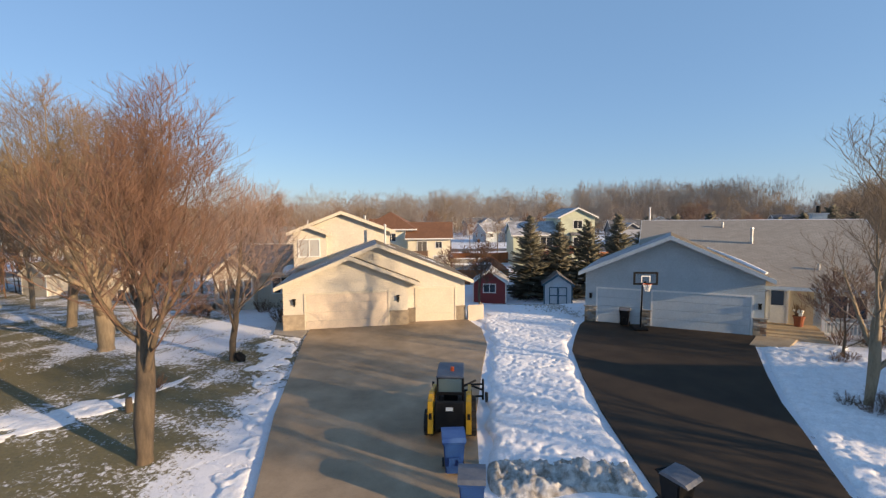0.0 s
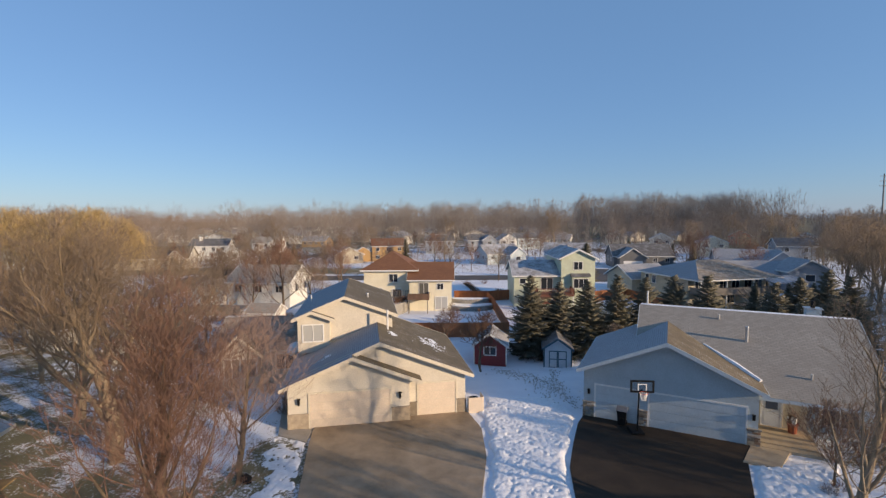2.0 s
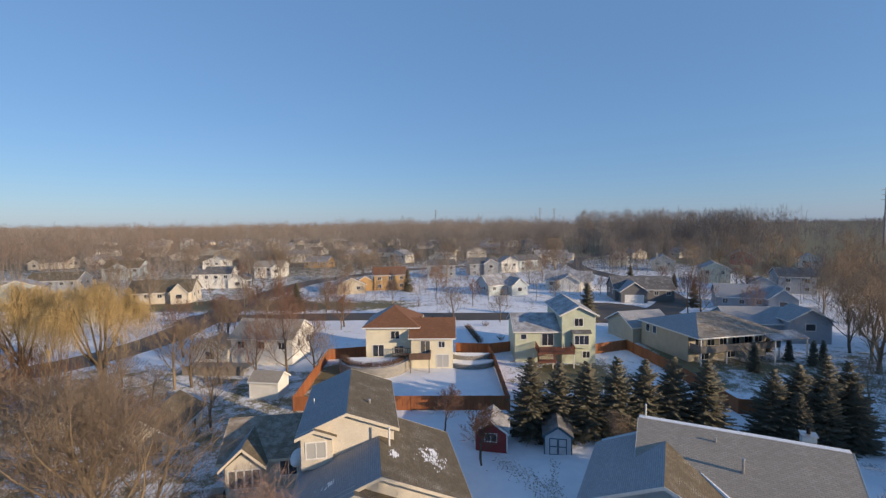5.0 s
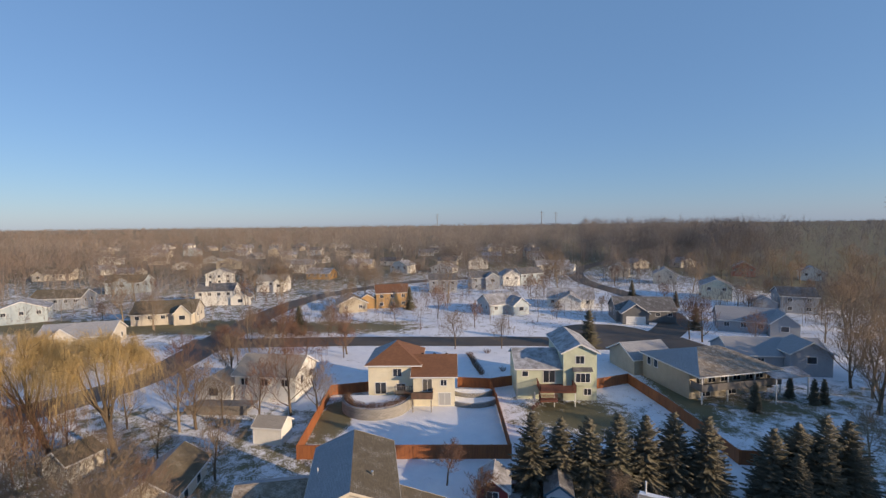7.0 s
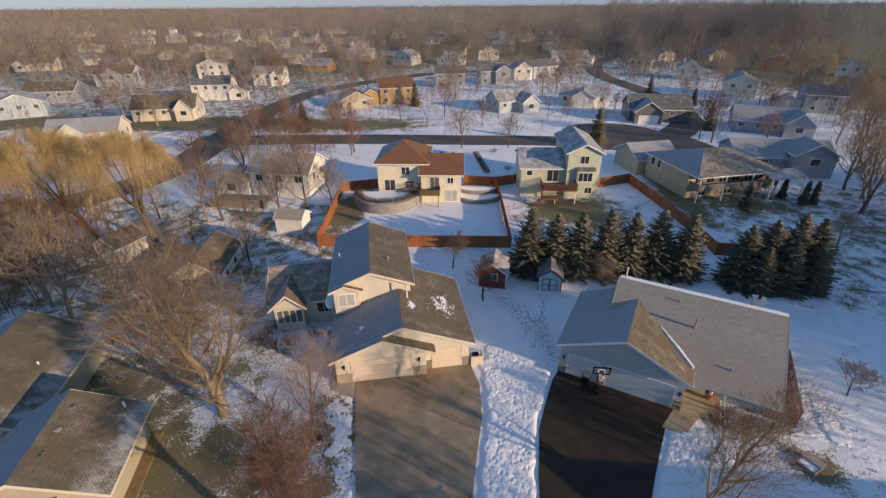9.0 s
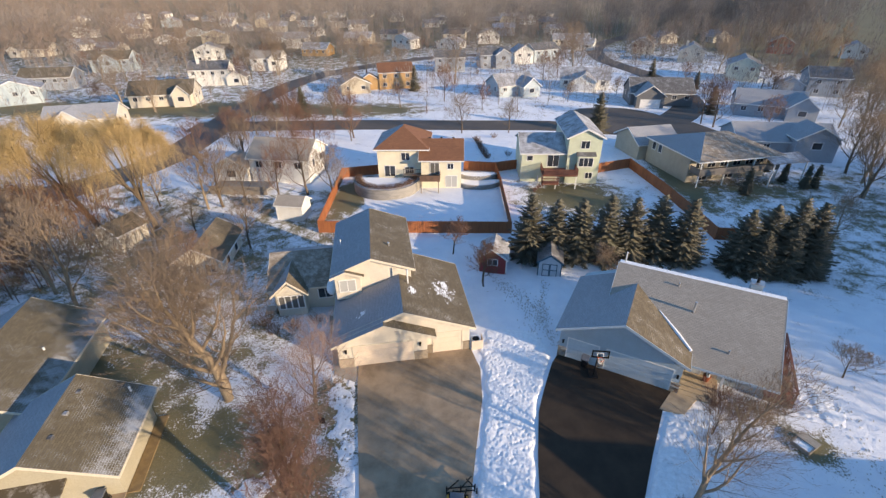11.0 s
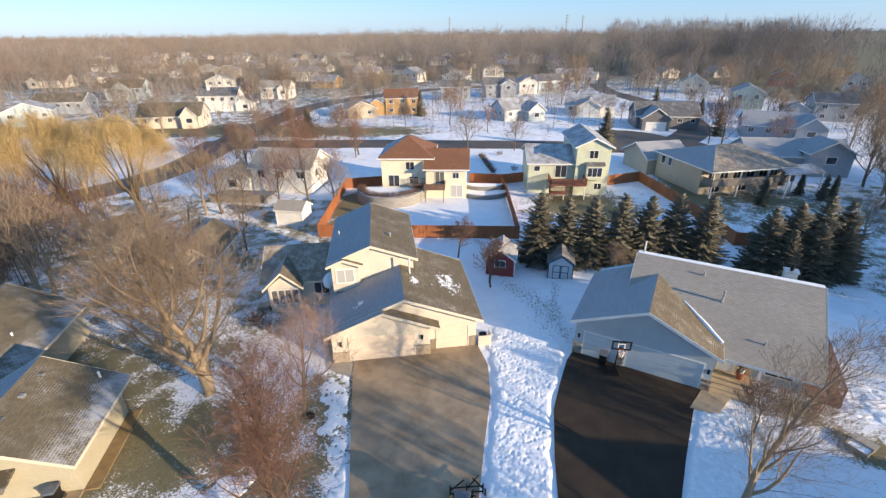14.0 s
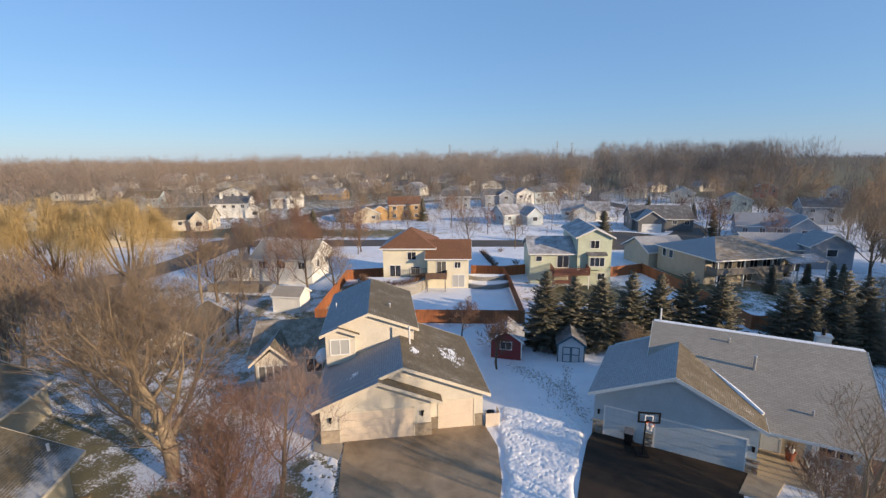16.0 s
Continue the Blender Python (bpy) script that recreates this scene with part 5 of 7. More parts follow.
shrubs = [shrub_meshes(40 + i, 1.0, 1.2) for i in range(3)]
for i, (x, y, s) in enumerate(((21.4, 24.4, 0.45), (22.6, 24.0, 0.5), (23.8, 23.4, 0.6), (24.6, 22.9, 0.6), (22.9, 22.2, 0.5),
                               (14.6, 15.0, 0.5), (15.3, 15.1, 0.55), (15.6, 15.9, 0.45), (14.3, 15.7, 0.4), (17.9, 20.3, 0.4), (18.6, 20.6, 0.4), (20.3, 23.2, 0.55), (21.4, 22.6, 0.5), (23.3, 22.9, 0.6), (22.2, 23.3, 0.55), (-16.8, 30.4, 1.0), (-15.2, 31.0, 0.9), (-18.2, 31.6, 1.0), (-13.4, 32.0, 0.8), (-10.6, 28.6, 0.9), (-10.9, 30.2, 0.9), (-11.3, 17.0, 0.6), (36.5, 50.0, 1.6), (38.5, 49.0, 1.5), (41, 50, 1.7), (27.0, 28.5, 0.7))):
    place_tree(shrubs[i % 3], x, y, "leafless brown twiggy shrub in garden bed", "shrub", i * 67, s, "shrub", "leafless garden shrubs")


# ---- spruces ----
def spruce_meshes(seed, height, radius, gap=0.22):
    rnd = random.Random(seed)
    st, tr = Sticks(), Sticks()
    tr.line([Vector((0, 0, -0.2)), Vector((0, 0, height * 0.5)), Vector((0, 0, height * 0.98))], [0.16, 0.09, 0.015], 6)
    z = 0.25
    while z < height * 0.985:
        f = z / height
        R = radius * (1 - f) ** 0.68 * rnd.uniform(0.86, 1.08) + 0.06
        n = max(6, int(16 - 8 * f))
        off = rnd.uniform(0, 6.28)
        for k in range(n):
            a = off + 2 * math.pi * k / n + rnd.uniform(-0.15, 0.15)
            out = Vector((math.cos(a), math.sin(a), 0))
            side = Vector((-out.y, out.x, 0))
            L = R * rnd.uniform(0.66, 1.18)
            z0 = z + rnd.uniform(-0.34, 0.34)
            droop = -0.32 + 0.55 * f
            def at(t):
                return Vector((0, 0, z0)) + out * L * t + Vector((0, 0, L * (droop * t + 0.22 * t * t)))
            m = max(3, int(L / gap))
            for i in range(m):
                t = 0.22 + 0.78 * (i + rnd.random() * 0.5) / m
                q = at(min(t, 1))
                w = 0.34 * L * (1.08 - t) + 0.12
                for s in (-1, 1):
                    tip = q + side * s * w * rnd.uniform(0.7, 1.1) + out * w * 0.75 + Vector((0, 0, -0.10 * w + rnd.uniform(-0.05, 0.05)))
                    st.spike(q - out * 0.06, tip, 0.075)
                st.spike(q, q + out * 0.24 + Vector((0, 0, rnd.uniform(-0.06, 0.14))), 0.05)
            st.spike(at(0.1), at(1.0) + out * 0.1, 0.06)
        z += (0.34 - 0.13 * f) * height / 7.5
    st.spike(Vector((0, 0, height * 0.92)), Vector((0, 0, height * 1.02)), 0.05)
    return tr.mesh("trunk", "bark"), st.mesh("crown", "needle")


spruces = [spruce_meshes(21 + i, h, r) for i, (h, r) in enumerate(((8.4, 3.05), (8.1, 3.0), (7.9, 3.15)))]
far_spruces = [spruce_meshes(27 + i, h, r, 0.4) for i, (h, r) in enumerate(((7.6, 2.4), (7.0, 2.4)))]
spruce_row = ((8.6, 47.6, 1.0), (11.7, 47.7, 0.94), (14.6, 47.5, 0.98), (17.6, 47.2, 0.97), (20.6, 47.4, 0.96), (23.7, 47.7, 1.0), (26.5, 46.3, 0.96))
for i, (x, y, s) in enumerate(spruce_row):
    place_tree(spruces[i % 3], x, y, "dense dark green spruce in a row behind the sheds", "spruce_tree", i * 77, s, "spruce", "row of spruces")
for i, (x, y, s) in enumerate(((32.2, 44.9, 0.92), (34.9, 45.2, 1.0), (37.7, 45.4, 1.02), (40.3, 45.8, 0.98), (36.4, 43.4, 0.78), (33.5, 43.2, 0.68), (39.2, 43.6, 0.75))):
    place_tree(spruces[(i + 1) % 3], x, y, "dense dark green spruce in a clump on snow", "spruce_tree", i * 51 + 20, s, "spruce", "clump of spruces")


# ---- golden willows ----
def willow_meshes(seed, height, radius, lean):
    """A leaning trunk, rising limbs and a dome of clumps of hanging twigs."""
    rnd = random.Random(seed)
    wood, st = Sticks(), Sticks()
    top = Vector((lean[0] * height * 0.42, lean[1] * height * 0.42, height * 0.36))
    pts = [Vector((0, 0, -0.4)).lerp(top, k / 5) + Vector((rnd.uniform(-0.15, 0.15), rnd.uniform(-0.15, 0.15), 0)) for k in range(6)]
    wood.line(pts, [0.48, 0.36, 0.33, 0.31, 0.29, 0.26], 9)
    mid_ = Vector((lean[0] * height * 0.62, lean[1] * height * 0.62, height * 0.54))
    limbs = []
    for k in range(8):
        a, q = k * 2.4, (0.15, 0.55, 0.62, 0.5, 0.6, 0.55, 0.6, 0.3)[k]
        tip = mid_ + Vector((math.cos(a) * q * radius, math.sin(a) * q * radius, height * (0.26 - 0.16 * q)))
        start = pts[rnd.choice((3, 4, 5))]
        line = [start, start.lerp(tip, 0.35) + Vector((rnd.uniform(-0.3, 0.3), rnd.uniform(-0.3, 0.3), -0.5 * q)), start.lerp(tip, 0.7) + Vector((rnd.uniform(-0.3, 0.3), rnd.uniform(-0.3, 0.3), 0.2)), tip]
        wood.line(line, [0.17, 0.12, 0.08, 0.04], 6)
        limbs.append(line)
    for k in range(92):
        a = k * 2.4 + rnd.uniform(-0.3, 0.3)
        q = ((k + 0.5) / 92) ** 0.5
        tip = mid_ + Vector((math.cos(a) * q * radius * 0.95, math.sin(a) * q * radius * 0.95, height * 0.37 * math.sqrt(max(0.02, 1 - q * q)) + rnd.uniform(-2.4, 0.5)))
        near = min(limbs, key=lambda l: (l[2] - tip).length)
        start = near[2].lerp(near[3], rnd.random())
        bend = start.lerp(tip, 0.5) + Vector((rnd.uniform(-0.4, 0.4), rnd.uniform(-0.4, 0.4), 0.6))
        wood.line([start, bend, tip], [0.05, 0.03, 0.012], 4)
        for j in range(74):
            t = rnd.uniform(0.3, 1.0)
            p = start.lerp(bend, t * 2) if t < 0.5 else bend.lerp(tip, t * 2 - 1)
            az = rnd.uniform(0, 6.28)
            out = Vector((math.cos(az), math.sin(az), 0)) * rnd.uniform(0.2, 1.4) + Vector((math.cos(a), math.sin(a), 0)) * 0.3 * q
            drop = rnd.uniform(0.4, 2.6) * (0.45 + 1.0 * q) * (1.8 if rnd.random() < 0.15 else 1)
            b = p + out * 0.7 + Vector((0, 0, rnd.uniform(0.1, 0.9)))
            c = p + out + Vector((rnd.uniform(-0.35, 0.35), rnd.uniform(-0.35, 0.35), -drop * 0.4))
            e = c + Vector((rnd.uniform(-0.55, 0.55), rnd.uniform(-0.55, 0.55), -drop * 0.6))
            st.line([p, b, c, e], [0.008, 0.008, 0.007, 0.002], 3)
    return wood.mesh("trunk", "bark"), st.mesh("crown", "willow")


for seed, h, r, lean, x, y in ((31, 17.4, 7.0, (-0.12, -0.03), -42.6, 53.0), (34, 17.2, 7.0, (-0.34, 0.0), -50.8, 52.6)):
    place_tree(willow_meshes(seed, h, r, lean), x, y, "leaning weeping willow with golden hanging twigs", "willow_tree", 0, 1.0, "willow", "golden willows")


# ---- narrow arborvitae by the porch house ----
arbs = spruce_meshes(71, 3.8, 0.85, 0.16)
for i, (x, y, s) in enumerate(((55.2, 69.6, 1.0), (57.0, 70.0, 0.95), (53.4, 72.2, 0.9), (44.6, 66.9, 1.1))):
    place_tree(arbs, x, y, "narrow dark green arborvitae beside tan house", "arborvitae", i * 70, s, "conifer", "arborvitae by the porch")


# ---- the neighbourhood beyond ----
plots = [(-10, 73), (16, 75), (45, 82)]
roads = ([(-66, 104.5), (-40, 106.5), (0, 107), (32, 104), (44, 103), (37, 112)], [(-98, 38), (-62.5, 71), (-59, 96), (-61, 148), (-56, 174), (-43, 196), (20, 238)], [(44, 104), (62, 130), (66, 170), (60, 220), (110, 330)])


def free(x, y, house=9.0, road=7.0):
    """Whether a place lies clear of houses and streets."""
    if any(abs(x - a) < house and abs(y - b) < house for a, b in plots):
        return False
    for line in roads:
        for (xa, ya), (xb, yb) in zip(line, line[1:]):
            t = max(0, min(1, ((x - xa) * (xb - xa) + (y - ya) * (yb - ya)) / ((xb - xa) ** 2 + (yb - ya) ** 2)))
            if math.hypot(x - xa - t * (xb - xa), y - ya - t * (yb - ya)) < road:
                return False
    return True


def nb(x, y, angle, w, d, hw, rise, wall, roof, label, **more):
    """A neighbour by the middle of its front."""
    c, s = math.cos(radians(angle)), math.sin(radians(angle))
    plots.append((x - s * d / 2, y + c * d / 2))
    return plain_house(x - c * w / 2, y - s * w / 2, angle, w, d, hw, rise, wall, roof, label, group="houses of the neighbourhood", **more)


nb(-30.0, 41.3, 8, 5.0, 7.5, 2.0, 1.6, "cream", "roof_brown", "small cream outbuilding with brown shingle roof", axis="v", z=-1.25)
nb(-31.0, 70.0, -6, 10.5, 8.0, 4.3, 2.2, "white", "roof_grey", "off-white house with grey roof and low front wing", wing=(-6.5, -0.5, 0.5, 2.6, 1.6))
nb(-86, 126, 14, 17.0, 9.0, 3.4, 3.0, "cream", "roof_brown", "long cream house with brown roof and two front gables", wing=(12.0, 16.5, 2.0, 3.4, 2.4))
nb(-88, 157, 8, 13.0, 8.0, 5.2, 2.2, "white", "roof_dark", "white house with white chimney and low wing", chimney=True, wing=(12.5, 19.0, 1.0, 2.8, 1.8))
nb(-118, 215, 20, 12.0, 9.0, 5.0, 2.4, "white", "roof_grey", "white gabled house on a snowy plot", axis="v", storeys=2)
nb(-81, 189, 5, 12.0, 9.0, 4.6, 2.2, "white", "roof_grey", "pale two-storey house on a snowy plot", wing=(7.5, 12, 1.5, 4.0, 1.8))
nb(-144, 186, 10, 15.0, 10.0, 4.8, 2.6, "grey", "roof_brown", "grey house with brown roof and front gable", wing=(4.0, 11.0, 1.5, 4.8, 2.2))
nb(-141, 150, 12, 16.0, 9.0, 4.0, 2.4, "bluegrey", "roof_brown", "blue-grey house with brown roof on a snowy plot")
nb(-131, 128, 35, 12.0, 9.0, 4.2, 2.4, "grey", "roof_frost", "pale grey house with frosted roof", axis="v")
nb(-222, 234, 8, 20.0, 10.0, 3.6, 2.6, "cream", "roof_brown", "long cream house with brown roof", wing=(2, 8, 2, 3.2, 2))
nb(-280, 398, 5, 24.0, 12.0, 4.5, 3.0, "cream", "roof_frost", "large cream house far off")
nb(-74, 231, -10, 13.0, 9.0, 3.2, 2.4, "orange", "roof_frost", "tan ranch house with pale roof")
nb(-64, 282, -6, 16.0, 10.0, 3.4, 2.6, "tan", "roof_frost", "tan ranch house with snowy roof", wing=(9, 15, 2, 3.2, 2))
nb(-35, 257, -28, 12.0, 9.0, 4.6, 2.6, "white", "roof_frost", "white gabled house on a snowy plot", axis="v")
nb(-22.4, 150.8, 14, 11.0, 9.0, 5.2, 2.2, "orange", "roof_rust", "orange-tan two-storey house with reddish roof", storeys=2, wing=(-6.0, 0, -1.0, 3.0, 1.8))
nb(-34, 143, 22, 9.0, 9.0, 2.9, 2.2, "tan", "roof_brown", "tan house with brown gabled roof beside a deck", axis="v")
nb(-6.3, 184, 6, 11.5, 8.0, 5.2, 2.0, "bluegrey", "roof_dark", "blue-grey two-storey house with dark roof", storeys=2)
nb(11.5, 193, 10, 12.0, 9.0, 5.0, 2.2, "bluegrey", "roof_dark", "blue-grey house with cream gable end", storeys=2, wing=(6, 12, 1.5, 5, 2))
nb(24, 203, 12, 8.0, 8.0, 4.6, 2.4, "white", "roof_frost", "white gabled house on a snowy plot", axis="v")
nb(15.5, 140, 24, 12.0, 9.0, 3.2, 2.6, "grey", "roof_frost", "pale grey house with snow-dusted gabled roof", wing=(6.5, 12, 3, 3.0, 2.2))
nb(12, 279, 4, 12.0, 9.0, 4.6, 2.6, "white", "roof_dark", "white gabled house on a snowy plot", axis="v")
nb(34, 208, 25, 12.0, 9.0, 5.0, 2.2, "grey", "roof_dark", "grey two-storey house on a snowy plot", storeys=2)
nb(56.5, 269, 2, 20.0, 9.0, 3.0, 2.4, "cream", "roof_frost", "long cream ranch house with pale roof")
nb(37.4, 150, -14, 15.0, 10.0, 3.0, 2.6, "white", "roof_frost", "white house with snow on its roof and open garage", wing=(4, 11, 4, 3.0, 2.0), garage=True)
nb(82, 233, -24, 10.0, 9.0, 4.6, 2.6, "cream", "roof_dark", "cream gabled house on a snowy plot", axis="v")
nb(53, 127, -6, 16.0, 10.0, 3.4, 3.0, "darkgrey", "roof_dark", "dark grey house with gabled front", wing=(1.0, 8.0, 3, 3.2, 2.4), garage=True)
nb(93, 205, -22, 9.5, 10.0, 4.4, 2.6, "cream", "roof_dark", "cream gabled house with dark roof", axis="v", chimney=True)
nb(92.5, 163, -24, 9.5, 12.0, 5.0, 2.2, "butter", "roof_dark", "pale yellow house with blue-grey roof", axis="v")
nb(74.2, 114.5, -22, 14.5, 10.0, 3.0, 2.6, "bluegrey", "roof_rime", "blue-grey house with cream front gable", wing=(10.5, 16.5, 2.5, 3.2, 2.4))
nb(103.0, 138, -20, 9.5, 10.0, 5.2, 2.2, "bluegrey", "roof_dark", "dark blue-grey two-storey house", storeys=2, wing=(-7.0, -0.5, -1.0, 2.8, 1.8))
nb(60.5, 84.5, -6, 17.0, 9.0, 3.2, 2.2, "bluegrey", "roof_rime", "blue-grey house with frosted roof and tall gable", wing=(9.0, 16.0, 2.0, 4.2, 2.0))
nb(143, 230, -28, 10.0, 9.0, 4.6, 2.8, "salmon", "roof_dark", "dull red gabled house far off", axis="v")
nb(163, 212, -30, 9.0, 9.0, 4.0, 2.4, "white", "roof_dark", "white gabled house on a snowy plot", axis="v")
nb(-89.8, 100, 18, 15.0, 9.0, 3.0, 2.4, "cream", "roof_rime", "cream house with blue-grey roof behind the willows", wing=(3.0, 9.0, 2.0, 3.0, 2.4))
rnd = random.Random(77)
walls = ("white", "cream", "grey", "tan", "bluegrey", "white", "cream")
roofs = ("roof_frost", "roof_dark", "roof_brown", "roof_frost", "roof_rime")
taken = []
tries = 0
while len(taken) < 62 and tries < 4000:
    tries += 1
    y = rnd.uniform(235, 560)
    x = rnd.uniform(-0.85, 0.62) * y
    if (x > 70 and y > 280) or any(abs(x - a) < 26 and abs(y - b) < 30 for a, b in taken):
        continue
    if any(abs(x - a) < 22 and abs(y - b) < 22 for a, b in ((-64, 282), (-35, 257), (-74, 231), (12, 279), (56, 269), (82, 233), (-222, 234), (-280, 398), (-118, 215), (143, 230))):
        continue
    taken.append((x, y))
    wl, rf = rnd.choice(walls), rnd.choice(roofs)
    two = rnd.random() < 0.5
    nb(x, y, rnd.uniform(-28, 22), rnd.uniform(10, 15), rnd.uniform(8, 10), 5.0 if two else 3.0, rnd.uniform(2.0, 2.8), wl, rf, M[wl].name.replace("_", " ").replace(" siding", "") + " house with shingle roof far down the street", axis=rnd.choice("uv"), openings=0.6)


# ---- bare trees of the neighbourhood ----
mid = [bare_tree_meshes(60 + i, h, r, t, 0.2, (10, 6, 5, 4), tr, "palebark" if i % 2 else "bark", tw, 0.4, angle=0.75)
       for i, (h, r, t, tr, tw) in enumerate(((10, 3.6, 0.15, 0.016, "greytwig"), (12, 4.2, 0.18, 0.017, "greytwig"), (9, 3.2, 0.12, 0.015, "twig"), (14, 5.0, 0.2, 0.018, "greytwig"), (8, 2.8, 0.11, 0.015, "twig"), (16, 5.0, 0.21, 0.02, "greytwig")))]


def mt(i, x, y, scale=1.0, rot=None):
    red = i in (2, 4)
    return place_tree(mid[i], x, y, "leafless tree with reddish twigs among houses" if red else "leafless grey-brown tree among the houses", "bare_tree", rot if rot is not None else (x * 37 + y * 13) % 360, scale, "tree", "leafless neighbourhood trees")


mt(1, -38.4, 59.2, 0.9), mt(0, -33.5, 61.5, 0.8), mt(0, -26.9, 47.7, 0.85), mt(4, -24.4, 94.0, 0.95), mt(0, -0.5, 100.4, 0.95), mt(0, 10.1, 100.8, 0.8)
mt(2, -17.7, 125.1, 0.8), mt(1, -33.2, 131.0, 0.9), mt(4, -6.0, 132.4, 1.3), mt(2, 4.6, 121.4, 0.9), mt(0, 29.1, 131.8, 0.6), mt(0, 44.7, 139.8, 0.6)
mt(2, 56.0, 108.9, 1.25), mt(1, 84.8, 105.2, 0.85), mt(3, 61.8, 65.8, 1.0), mt(3, 66.0, 72.0, 1.0), mt(1, 48.0, 52.0, 0.6), mt(3, -56.8, 55.0, 0.9), mt(1, -47.5, 40.0, 0.9), mt(3, -52.0, 36.0, 0.9)
mt(0, -39.0, 47.5, 0.7), mt(1, -43.0, 36.0, 0.9), mt(3, -50.0, 42.0, 0.75), mt(1, -57.0, 46.0, 0.8), mt(0, -46.5, 60.0, 0.8), mt(0, -36.5, 52.0, 0.6), mt(1, -33.0, 34.5, 0.85), mt(3, -38.0, 33.0, 0.9), mt(2, -29.0, 39.0, 0.8), mt(1, -36.5, 84.0, 0.8), mt(3, -47.0, 98.0, 0.75), mt(2, -52.0, 110.0, 0.9), mt(2, -44.0, 118.0, 0.8)
mt(0, -33.0, 112.0, 0.8), mt(2, -38.0, 100.5, 0.9), mt(4, -46.0, 88.0, 1.1), mt(4, -50.0, 92.0, 1.0), mt(1, 112.4, 134.2, 1.2), mt(3, 104.0, 122.0, 1.1), mt(3, 95.0, 112.0, 1.0), mt(2, 66.0, 100.0, 1.0)
mt(3, 78.0, 88.0, 0.9), mt(3, 90.0, 96.0, 1.0), mt(1, 72.0, 64.0, 0.9), mt(1, -60.0, 46.0, 1.0), mt(3, -66.0, 50.0, 1.0)
mt(2, -44.6, 99.5, 0.9), mt(4, -38.3, 96.8, 1.1), mt(2, -37.2, 100.6, 0.8), mt(4, -51.8, 114.0, 0.9), mt(2, -46.3, 91.4, 0.8), mt(4, -33.4, 115.3, 1.0), mt(2, -48.0, 117.5, 0.9), mt(2, -31.0, 89.6, 1.0)
yard = [bare_tree_meshes(90 + i, h, r, 0.2, 0.14, (10, 7, 6, 4), 0.015, "bark", tw, 0.42, angle=0.8) for i, (h, r, tw) in enumerate(((12.0, 4.6, "twig"), (10.0, 4.0, "greytwig")))]
for i, x, y, s in ((0, -24.8, 64.9, 1.0), (1, -20.4, 64.0, 0.9), (0, -28.6, 62.5, 0.8), (1, -36.5, 60.0, 1.0), (0, -46.5, 74.0, 0.9), (1, -41.0, 78.0, 1.0), (0, -24.4, 96.5, 0.9), (0, -45.0, 112.5, 0.8), (1, 61.5, 66.0, 1.2), (1, 66.5, 76.5, 1.1), (0, 57.5, 106.0, 1.0), (1, 84.0, 98.0, 1.1)):
    place_tree(yard[i], x, y, ("spreading leafless yard tree with reddish twigs", "spreading leafless yard tree with grey-brown twigs")[i], "bare_tree", x * 31 % 360, s, "tree", "leafless yard trees")
for i in range(60):
    for _ in range(40):
        y = rnd.uniform(118, 240)
        x = rnd.uniform(-0.95, 0.9) * y
        if free(x, y) and not (-40 < x < 45 and y < 150):
            break
    mt(rnd.choice((0, 1, 2, 3, 4, 5, 5)), x, y, rnd.uniform(0.8, 1.15))
for x, y, s in ((-16.2, 147.7, 1.0), (-41.4, 114.3, 1.05), (29.9, 101.6, 1.2), (-119, 226, 1.0), (62, 118, 0.9), (49.5, 78.0, 0.5), (51.5, 77.0, 0.45), (53.5, 77.4, 0.45), (72, 150, 0.7), (66, 172, 0.8)):
    place_tree(far_spruces[int(abs(x)) % 2], x, y, "dark green spruce between the houses", "spruce_tree", x * 11 % 360, s, "spruce", "spruces between the houses")


